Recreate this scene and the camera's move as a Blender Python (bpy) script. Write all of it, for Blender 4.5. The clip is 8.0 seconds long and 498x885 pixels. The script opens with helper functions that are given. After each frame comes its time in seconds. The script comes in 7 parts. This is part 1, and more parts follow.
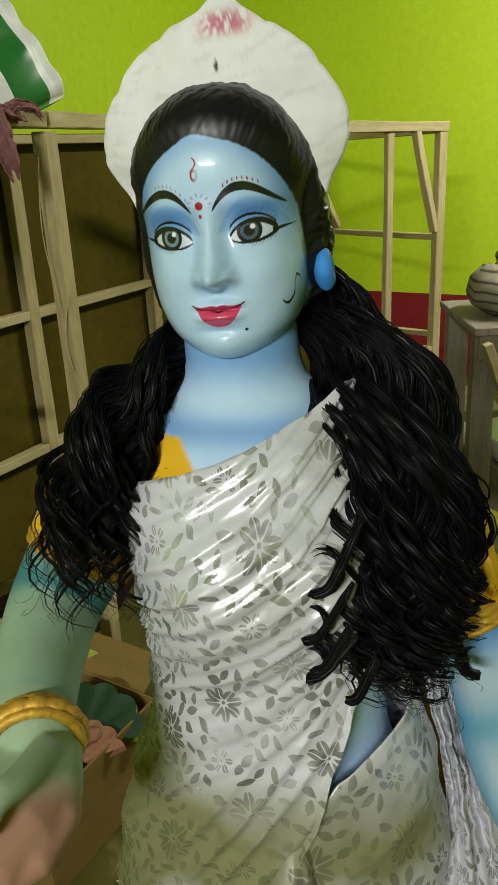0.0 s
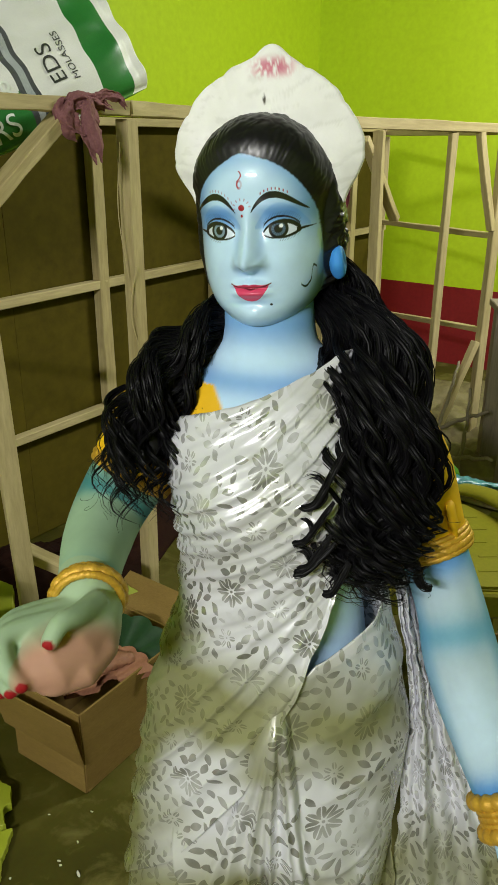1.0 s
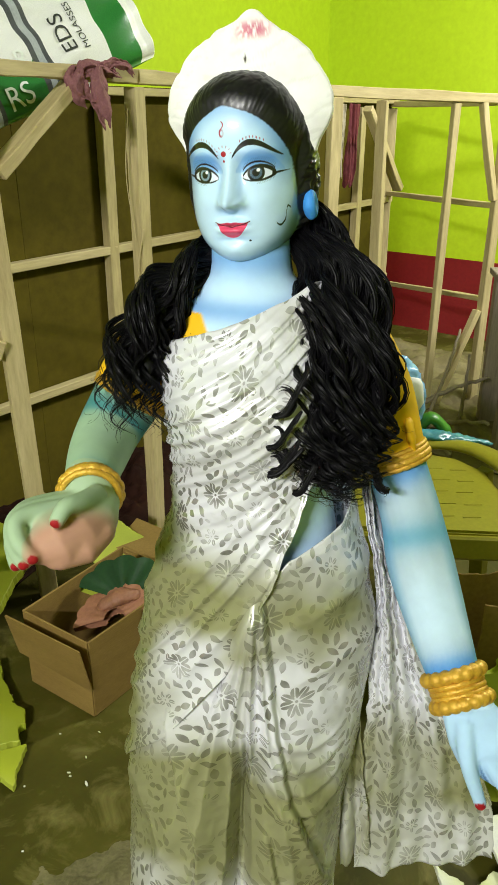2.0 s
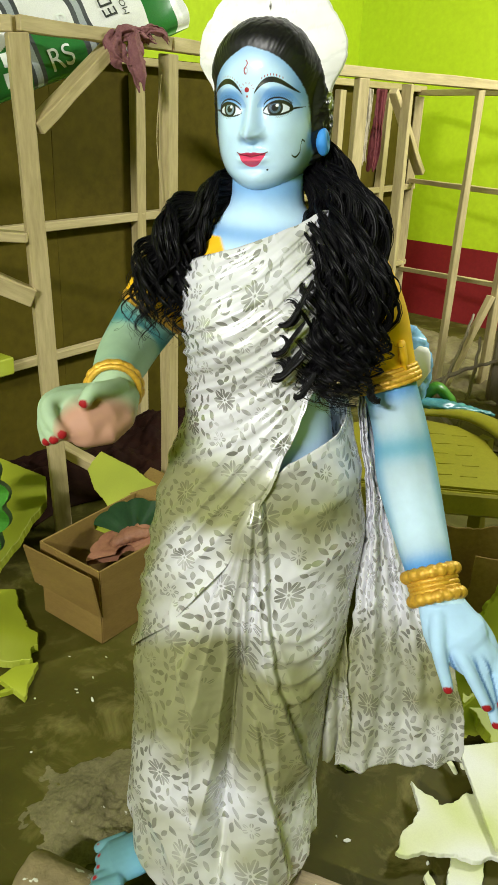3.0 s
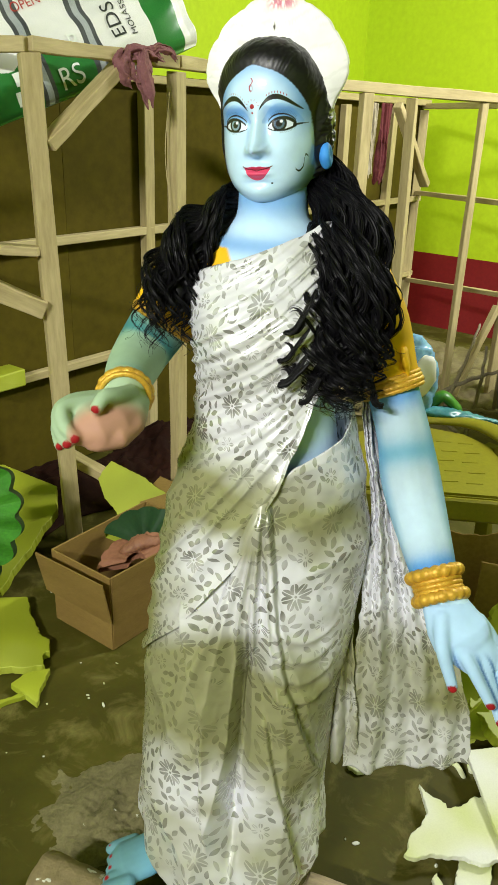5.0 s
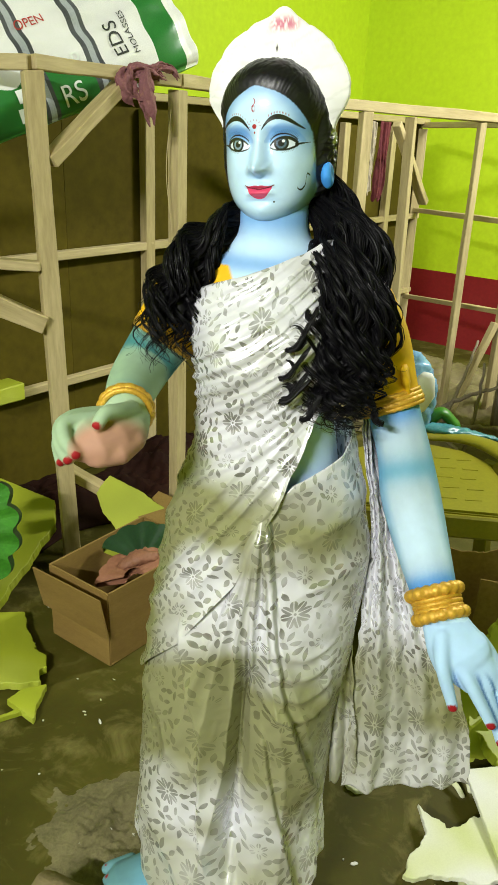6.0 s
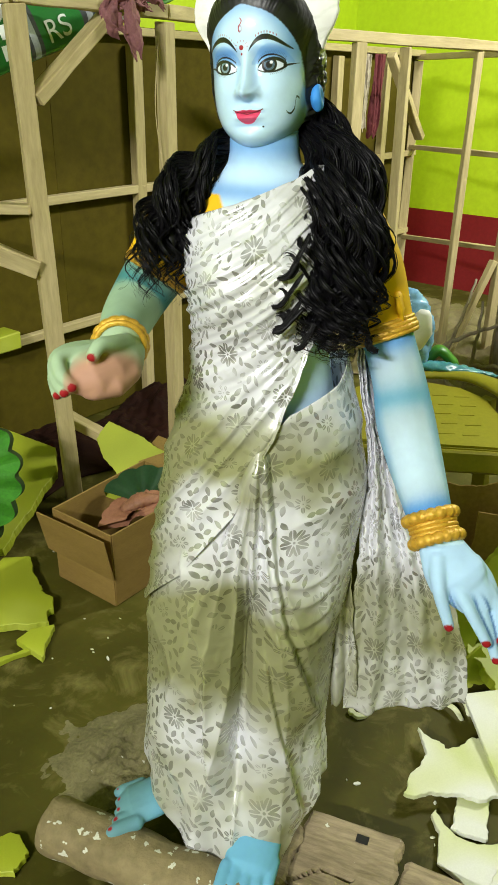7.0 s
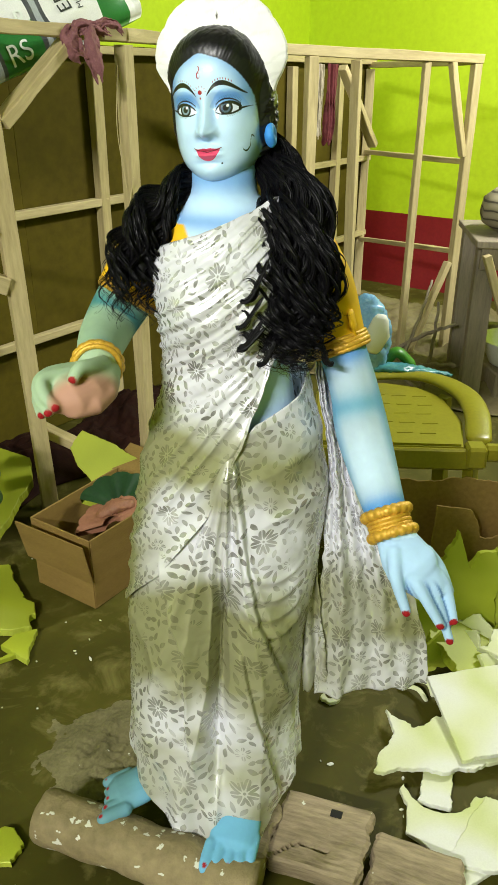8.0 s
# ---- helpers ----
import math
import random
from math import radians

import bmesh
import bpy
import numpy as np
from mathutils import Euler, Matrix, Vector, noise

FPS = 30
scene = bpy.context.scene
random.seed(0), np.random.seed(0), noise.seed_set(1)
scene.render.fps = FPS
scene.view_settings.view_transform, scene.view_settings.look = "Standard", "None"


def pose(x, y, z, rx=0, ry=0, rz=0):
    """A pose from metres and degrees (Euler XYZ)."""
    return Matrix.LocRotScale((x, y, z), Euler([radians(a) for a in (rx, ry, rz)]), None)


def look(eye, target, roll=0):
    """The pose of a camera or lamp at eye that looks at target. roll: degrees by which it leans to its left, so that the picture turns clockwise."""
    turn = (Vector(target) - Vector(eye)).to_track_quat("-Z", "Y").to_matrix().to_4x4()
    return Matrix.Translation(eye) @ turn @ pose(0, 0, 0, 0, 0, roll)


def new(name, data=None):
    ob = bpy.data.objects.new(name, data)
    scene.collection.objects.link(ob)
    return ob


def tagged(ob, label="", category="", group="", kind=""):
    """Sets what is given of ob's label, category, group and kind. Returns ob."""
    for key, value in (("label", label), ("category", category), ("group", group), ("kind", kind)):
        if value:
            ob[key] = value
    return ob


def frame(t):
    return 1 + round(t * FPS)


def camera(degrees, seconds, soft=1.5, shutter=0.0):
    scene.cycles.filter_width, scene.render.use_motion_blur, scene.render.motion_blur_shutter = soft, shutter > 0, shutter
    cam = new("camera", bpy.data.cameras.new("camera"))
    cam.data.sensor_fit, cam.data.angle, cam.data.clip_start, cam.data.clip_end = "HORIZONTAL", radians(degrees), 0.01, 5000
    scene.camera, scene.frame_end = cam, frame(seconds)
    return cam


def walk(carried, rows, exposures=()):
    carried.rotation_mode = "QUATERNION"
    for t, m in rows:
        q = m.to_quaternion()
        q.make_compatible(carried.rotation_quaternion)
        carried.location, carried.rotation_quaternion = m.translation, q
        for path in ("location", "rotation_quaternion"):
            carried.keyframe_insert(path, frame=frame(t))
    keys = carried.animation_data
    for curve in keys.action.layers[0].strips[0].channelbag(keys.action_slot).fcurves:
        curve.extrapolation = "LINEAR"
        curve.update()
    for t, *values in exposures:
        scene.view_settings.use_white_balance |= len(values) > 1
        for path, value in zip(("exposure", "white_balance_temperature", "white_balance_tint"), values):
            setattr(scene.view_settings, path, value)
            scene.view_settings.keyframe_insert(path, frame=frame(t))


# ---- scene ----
cam = camera(36.6, 8.0)
PATH = [
    (0, (0.05, 0.079, 1.338), (-0.007, 1.948, 0.629), -3.0),
    (0.1, (0.058, 0.067, 1.342), (-0.004, 1.929, 0.613), -2.8),
    (0.2, (0.067, 0.055, 1.346), (0.009, 1.917, 0.618), -2.5),
    (0.3, (0.075, 0.041, 1.349), (0.025, 1.909, 0.635), -2.1),
    (0.4, (0.082, 0.026, 1.353), (0.019, 1.893, 0.640), -1.6),
    (0.5, (0.085, 0.009, 1.357), (-0.016, 1.883, 0.665), -1.1),
    (0.6, (0.084, -0.009, 1.363), (-0.048, 1.865, 0.676), -0.6),
    (0.7, (0.083, -0.029, 1.366), (-0.046, 1.832, 0.643), -0.1),
    (0.8, (0.085, -0.052, 1.367), (-0.047, 1.805, 0.636), 0.2),
    (1, (0.093, -0.098, 1.367), (-0.103, 1.747, 0.621), 0.2),
    (1.1, (0.097, -0.116, 1.369), (-0.078, 1.714, 0.582), 0.5),
    (1.2, (0.100, -0.132, 1.370), (-0.064, 1.696, 0.577), 0.9),
    (1.3, (0.104, -0.147, 1.370), (-0.069, 1.685, 0.586), 0.8),
    (1.4, (0.109, -0.161, 1.370), (-0.067, 1.674, 0.595), 0.6),
    (1.5, (0.113, -0.172, 1.369), (-0.067, 1.655, 0.576), 0.5),
    (1.6, (0.117, -0.179, 1.367), (-0.061, 1.636, 0.545), 0.6),
    (1.7, (0.122, -0.186, 1.363), (-0.057, 1.634, 0.555), 0.7),
    (2, (0.145, -0.225, 1.345), (-0.084, 1.595, 0.549), 0.2),
    (2.2, (0.154, -0.255, 1.329), (-0.09, 1.554, 0.512), 1.1),
    (3.3, (0.186, -0.383, 1.281), (-0.082, 1.428, 0.476), 2.7),
    (3.5, (0.19, -0.385, 1.286), (-0.081, 1.428, 0.486), 2.7),
    (4, (0.186, -0.392, 1.29), (-0.12, 1.426, 0.515), 1.7),
    (4.5, (0.186, -0.394, 1.286), (-0.128, 1.415, 0.492), 1.7),
    (4.7, (0.186, -0.394, 1.286), (-0.115, 1.418, 0.495), 1.7),
    (6, (0.181, -0.394, 1.29), (-0.109, 1.438, 0.544), 2.4),
    (6.2, (0.181, -0.397, 1.287), (-0.116, 1.430, 0.529), 2.1),
    (6.3, (0.181, -0.399, 1.283), (-0.116, 1.417, 0.500), 2.0),
    (6.5, (0.184, -0.404, 1.27), (-0.09, 1.408, 0.469), 1.7),
    (6.7, (0.190, -0.408, 1.259), (-0.075, 1.383, 0.408), 1.5),
    (7, (0.191, -0.411, 1.267), (-0.089, 1.37, 0.403), 1.0),
    (7.1, (0.194, -0.416, 1.279), (-0.078, 1.379, 0.439), 1.1),
    (7.2, (0.198, -0.425, 1.294), (-0.032, 1.408, 0.528), 1.1),
    (7.3, (0.199, -0.438, 1.305), (0.019, 1.401, 0.540), 0.8),
    (7.4, (0.200, -0.454, 1.311), (0.029, 1.381, 0.533), 0.6),
    (7.5, (0.2, -0.468, 1.315), (0.027, 1.342, 0.482), 0.4),
    (7.7, (0.199, -0.486, 1.320), (0.000, 1.306, 0.453), 0.3),
    (7.9, (0.201, -0.490, 1.321), (-0.010, 1.300, 0.455), 0.2),
    (8, (0.202, -0.49, 1.321), (0.004, 1.302, 0.455), 0.2),
]
EXPOSURES = [(0, -0.72), (0.5, -0.60), (1, -0.42), (1.5, 0.17), (2, 0.08), (2.2, 0.1), (3.5, 0.15), (8, 0.17)]
walk(cam, [(t, look(eye, target, roll)) for t, eye, target, roll in PATH], EXPOSURES)

# ---- world and lamps ----
world = bpy.data.worlds.new("night")
world.use_nodes = True
scene.world = world
world.node_tree.nodes["Background"].inputs["Color"].default_value = (0.30, 0.34, 0.40, 1)
world.node_tree.nodes["Background"].inputs["Strength"].default_value = 0.02


def tube_light(eye, target, length, watts, colour):
    data = bpy.data.lights.new("tube_light", "AREA")
    data.shape, data.size, data.size_y = "RECTANGLE", length, 0.05
    data.energy, data.color = watts, colour
    ob = new("tube_lamp", data)
    ob.matrix_world = look(eye, target)
    return ob


tube_light((-1.20, -2.9, 2.75), (0.2, 1.8, 0.9), 1.1, 174, (0.995, 0.986, 0.955))
tube_light((1.95, 2.7, 2.75), (1.3, 3.3, 0.4), 1.1, 112, (1.0, 0.99, 0.94))

# ---- materials ----
def material(name, rough=0.6, metal=0.0, colour=(0.5, 0.5, 0.5)):
    m = bpy.data.materials.new(name)
    m.use_nodes = True
    b = m.node_tree.nodes["Principled BSDF"]
    b.inputs["Roughness"].default_value, b.inputs["Metallic"].default_value = rough, metal
    b.inputs["Base Color"].default_value = (*colour, 1)
    return m


def node(m, kind, **settings):
    n = m.node_tree.nodes.new(kind)
    for k, v in settings.items():
        if k in n.inputs:
            n.inputs[k].default_value = v
    return n


def wire(m, a, out, b, inp):
    m.node_tree.links.new(a.outputs[out], b.inputs[inp])


def coords(m, scale=(1, 1, 1), source="Object"):
    tc, mp = node(m, "ShaderNodeTexCoord"), node(m, "ShaderNodeMapping")
    mp.inputs["Scale"].default_value = scale
    wire(m, tc, source, mp, "Vector")
    return mp


def noise_of(m, vec, scale, detail=5.0, rough=0.55, distortion=0.0):
    n = node(m, "ShaderNodeTexNoise", Scale=scale, Detail=detail, Roughness=rough, Distortion=distortion)
    wire(m, vec, 0, n, "Vector")
    return n


def ramp(m, src, out, stops):
    r = node(m, "ShaderNodeValToRGB")
    el = r.color_ramp.elements
    while len(el) < len(stops):
        el.new(0.5)
    for e, (p, c) in zip(el, stops):
        e.position, e.color = p, (*c, 1)
    wire(m, src, out, r, "Fac")
    return r


def mix(m, a, b, fac, mode="MIX"):
    """a, b: (node, output) or a colour; fac: (node, output) or a number."""
    n = m.node_tree.nodes.new("ShaderNodeMix")
    n.data_type, n.blend_type = "RGBA", mode
    for value, slot in ((fac, 0), (a, 6), (b, 7)):
        if isinstance(value, tuple) and len(value) == 2:
            m.node_tree.links.new(value[0].outputs[value[1]], n.inputs[slot])
        elif slot == 0:
            n.inputs[slot].default_value = value
        else:
            n.inputs[slot].default_value = (*value, 1)
    return (n, 2)


def colour_in(m, pair):
    m.node_tree.links.new(pair[0].outputs[pair[1]], m.node_tree.nodes["Principled BSDF"].inputs["Base Color"])


def bump_in(m, pair, strength, distance):
    b = node(m, "ShaderNodeBump", Strength=strength, Distance=distance)
    m.node_tree.links.new(pair[0].outputs[pair[1]], b.inputs["Height"])
    wire(m, b, "Normal", m.node_tree.nodes["Principled BSDF"], "Normal")


def rough_in(m, pair, lo, hi):
    r = node(m, "ShaderNodeMapRange")
    r.inputs["To Min"].default_value, r.inputs["To Max"].default_value = lo, hi
    m.node_tree.links.new(pair[0].outputs[pair[1]], r.inputs["Value"])
    wire(m, r, 0, m.node_tree.nodes["Principled BSDF"], "Roughness")


def varied(name, dark, light, scale, fine, rough=0.6, bump=0.2, distance=0.002, stretch=(1, 1, 1), metal=0.0, spread=0.22):
    """Two scales of variation between two tones, with relief."""
    m = material(name, rough, metal)
    v = coords(m, stretch)
    big, small = noise_of(m, v, scale, 4), noise_of(m, v, fine, 6, 0.65)
    a = ramp(m, big, "Fac", [(0.5 - spread, dark), (0.5 + spread, light)])
    b = ramp(m, small, "Fac", [(0.3, tuple(c * 0.8 for c in dark)), (0.7, tuple(min(1, c * 1.08) for c in light))])
    info = node(m, "ShaderNodeObjectInfo")
    tone = ramp(m, info, "Random", [(0.0, (0.86, 0.86, 0.86)), (1.0, (1.0, 1.0, 1.0))])
    c = mix(m, (a, "Color"), (b, "Color"), 0.4)
    colour_in(m, mix(m, c, (tone, "Color"), 0.7, "MULTIPLY"))
    bump_in(m, (small, "Fac"), bump, distance)
    rough_in(m, (big, "Fac"), max(0.02, rough - 0.12), min(1, rough + 0.12))
    return m


def foam_material(name, stops):
    """Soft foam sheet of fine beads, lime bounce light painted unevenly into it."""
    m = material(name, 0.55)
    v = coords(m)
    big, fine = noise_of(m, v, 4.5, 2, 0.4), node(m, "ShaderNodeTexVoronoi", Scale=330.0)
    wire(m, v, 0, fine, "Vector")
    a = ramp(m, big, "Fac", stops)
    bead = ramp(m, fine, "Distance", [(0.2, (1, 1, 1)), (0.9, (0.95, 0.95, 0.94))])
    colour_in(m, mix(m, (a, "Color"), (bead, "Color"), 1.0, "MULTIPLY"))
    bump_in(m, (fine, "Distance"), 0.10, 0.0006)
    return m


LIME = varied("lime_wall_paint", (0.50, 0.68, 0.012), (0.55, 0.73, 0.016), 0.8, 25, 0.5, 0.03, 0.001)
RED = varied("dark_red_wall_paint", (0.20, 0.006, 0.010), (0.27, 0.012, 0.016), 2.5, 50, 0.5, 0.15, 0.001)
CEIL = varied("plain_ceiling", (0.42, 0.44, 0.34), (0.5, 0.52, 0.42), 1.5, 30, 0.8)
WOOD = varied("raw_pine", (0.32, 0.25, 0.095), (0.60, 0.50, 0.27), 3, 30, 0.7, 0.35, 0.002, (3, 3, 0.35))
GREYWOOD = varied("weathered_wood", (0.16, 0.13, 0.09), (0.34, 0.29, 0.21), 4, 40, 0.75, 0.5, 0.003, (4, 4, 0.4))
BOARD = varied("brown_hardboard", (0.060, 0.045, 0.0022), (0.104, 0.081, 0.0055), 1.6, 22, 0.85, 0.15, 0.002)
CARD = varied("corrugated_card", (0.190, 0.118, 0.030), (0.285, 0.188, 0.058), 4, 90, 0.7, 0.25, 0.0008, (1, 1, 5))
for dull in (BOARD, CARD):
    dull.node_tree.nodes["Principled BSDF"].inputs["Specular IOR Level"].default_value = 0.18
# White foam with patches of lime wall bounce in its colour.
FOAM = foam_material("patchy_polystyrene", [(0.30, (0.42, 0.50, 0.06)), (0.44, (0.60, 0.63, 0.38)), (0.58, (0.68, 0.69, 0.64))])
# The same foam out of the white lamp: lime shade as base colour.
FOAMGREEN = foam_material("lime_shaded_foam", [(0.30, (0.27, 0.315, 0.016)), (0.55, (0.38, 0.435, 0.028)), (0.75, (0.47, 0.52, 0.08))])
PLASTIC = varied("lime_plastic", (0.23, 0.205, 0.010), (0.30, 0.265, 0.018), 3, 90, 0.35, 0.05, 0.0006)
RAG = varied("faded_maroon_cloth", (0.15, 0.05, 0.055), (0.30, 0.13, 0.14), 18, 200, 0.85, 0.5, 0.001)
TARP = varied("dusty_brown_tarpaulin", (0.115, 0.092, 0.038), (0.225, 0.185, 0.088), 3, 40, 0.7, 0.4, 0.004)
TERRA = varied("terracotta_paint", (0.22, 0.088, 0.045), (0.34, 0.155, 0.088), 9, 120, 0.6, 0.3, 0.001)
DARKGREEN = varied("dark_green_paint", (0.006, 0.028, 0.010), (0.014, 0.058, 0.018), 12, 100, 0.45, 0.3, 0.001)
LEAFGREEN = varied("leaf_green_paint", (0.02, 0.13, 0.01), (0.06, 0.28, 0.02), 12, 100, 0.4, 0.3, 0.001)
BARK = varied("dusty_log", (0.15, 0.115, 0.05), (0.34, 0.27, 0.14), 6, 45, 0.8, 0.8, 0.006)
WHITEPL = varied("white_plastic", (0.7, 0.72, 0.68), (0.8, 0.8, 0.78), 5, 80, 0.4, 0.05)
SACKW = varied("white_woven_plastic", (0.70, 0.72, 0.69), (0.86, 0.87, 0.85), 5, 400, 0.4, 0.35, 0.0008)
SACKG = varied("green_woven_plastic", (0.012, 0.13, 0.022), (0.03, 0.22, 0.04), 6, 400, 0.35, 0.35, 0.0008)
SACKD = varied("dark_printed_line", (0.035, 0.04, 0.045), (0.10, 0.11, 0.115), 9, 200, 0.4, 0.2, 0.0008)
SACKL = varied("grey_printed_band", (0.28, 0.32, 0.34), (0.45, 0.49, 0.50), 9, 200, 0.4, 0.2, 0.0008)
INK = material("dark_print", 0.5, 0, (0.03, 0.035, 0.03))
INKW = material("white_print", 0.5, 0, (0.75, 0.8, 0.75))
INKR = material("red_print", 0.5, 0, (0.4, 0.03, 0.02))
DARKHOLE = material("black_gap", 0.9, 0, (0.01, 0.01, 0.008))


def floor_material():
    m = material("stained_cement", 0.5)
    v = coords(m)
    a, b, c = noise_of(m, v, 1.7, 6, 0.6), noise_of(m, v, 9, 6, 0.65, 0.6), noise_of(m, v, 80, 4)
    base = ramp(m, a, "Fac", [(0.32, (0.030, 0.027, 0.002)), (0.55, (0.066, 0.060, 0.005)), (0.72, (0.138, 0.122, 0.027))])
    dust = ramp(m, b, "Fac", [(0.52, (0, 0, 0)), (0.78, (1, 1, 1))])
    col = mix(m, (base, "Color"), (0.19, 0.168, 0.050), (dust, "Color"))
    col = mix(m, col, (c, "Color"), 0.12, "OVERLAY")
    colour_in(m, col)
    bump_in(m, (b, "Fac"), 0.35, 0.004)
    rough_in(m, (a, "Fac"), 0.45, 0.9)
    return m


FLOOR = floor_material()
FLOOR.node_tree.nodes["Principled BSDF"].inputs["Specular IOR Level"].default_value = 0.25


def splashed(m, scale=26.0, size=0.17, share=0.58):
    """Dry white paint spots over what the material had."""
    b = m.node_tree.nodes["Principled BSDF"]
    old = b.inputs["Base Color"].links[0].from_socket
    v = coords(m)
    vor = node(m, "ShaderNodeTexVoronoi", Scale=scale)
    rough = noise_of(m, v, 60, 3)
    wob = node(m, "ShaderNodeVectorMath")
    wob.operation = "MULTIPLY_ADD"
    m.node_tree.links.new(rough.outputs["Color"], wob.inputs[0])
    wob.inputs[1].default_value = (0.03, 0.03, 0.03)
    wire(m, v, 0, wob, 2)
    wire(m, wob, 0, vor, "Vector")
    pick = ramp(m, vor, "Color", [(1 - share, (0, 0, 0)), (1.03 - share, (1, 1, 1))])
    spot = ramp(m, vor, "Distance", [(size, (1, 1, 1)), (size + 0.05, (0, 0, 0))])
    both = mix(m, (pick, "Color"), (spot, "Color"), 1.0, "MULTIPLY")
    n = m.node_tree.nodes.new("ShaderNodeMix")
    n.data_type = "RGBA"
    m.node_tree.links.new(both[0].outputs[both[1]], n.inputs[0])
    m.node_tree.links.new(old, n.inputs[6])
    n.inputs[7].default_value = (0.62, 0.62, 0.54, 1)
    m.node_tree.links.new(n.outputs[2], b.inputs["Base Color"])


splashed(BARK, 44.0, 0.23, 0.42)
PLANK = varied("rough_sawn_timber", (0.10, 0.072, 0.034), (0.40, 0.32, 0.20), 5, 30, 0.8, 0.6, 0.003, (0.9, 5, 5))
splashed(PLANK, 60.0, 0.14, 0.20)
DIRT = varied("dusty_rubble", (0.085, 0.076, 0.022), (0.225, 0.200, 0.092), 14, 120, 0.9, 1.0, 0.006)
splashed(DIRT, 80.0, 0.18, 0.14)


def painted(name, rough, coat=0.0, grain=0.0):
    """Brushed and airbrushed paint, its colours held by the surface itself."""
    m = material(name, rough)
    at = node(m, "ShaderNodeAttribute")
    at.attribute_name = "paint"
    v = coords(m)
    n = noise_of(m, v, 55, 5)
    tone = ramp(m, n, "Fac", [(0.3, (0.93, 0.93, 0.93)), (0.7, (1.0, 1.0, 1.0))])
    colour_in(m, mix(m, (at, "Color"), (tone, "Color"), 1.0, "MULTIPLY"))
    fine = noise_of(m, v, 240, 3)
    bump_in(m, (fine, "Fac"), 0.08 + grain, 0.0006)
    m.node_tree.nodes["Principled BSDF"].inputs["Coat Weight"].default_value = coat
    m.node_tree.nodes["Principled BSDF"].inputs["Coat Roughness"].default_value = 0.22
    m.node_tree.nodes["Principled BSDF"].inputs["Specular IOR Level"].default_value = 0.3
    return m


PAINT = painted("enamel_paint", 0.66, 0.0)
VARNISH = painted("varnished_paint", 0.40, 0.85)
VARNISH.node_tree.nodes["Principled BSDF"].inputs["Coat Roughness"].default_value = 0.07
CAP = painted("glossy_black_hair_paint", 0.42, 0.16)
CAP.node_tree.nodes["Principled BSDF"].inputs["Coat Roughness"].default_value = 0.18
GILT = varied("gold_paint", (0.56, 0.29, 0.022), (0.82, 0.50, 0.06), 70, 260, 0.42, 0.7, 0.0012, metal=0.30)
CHALK = painted("white_primer", 0.6, 0.0, 0.25)


def hair_material():
    m = material("black_synthetic_hair", 0.42)
    m.node_tree.nodes["Principled BSDF"].inputs["Specular IOR Level"].default_value = 0.17
    info = node(m, "ShaderNodeNewGeometry")
    c = ramp(m, info, "Random Per Island", [(0.0, (0.0015, 0.0015, 0.002)), (1.0, (0.006, 0.0055, 0.007))])
    colour_in(m, (c, "Color"))
    return m


HAIR = hair_material()


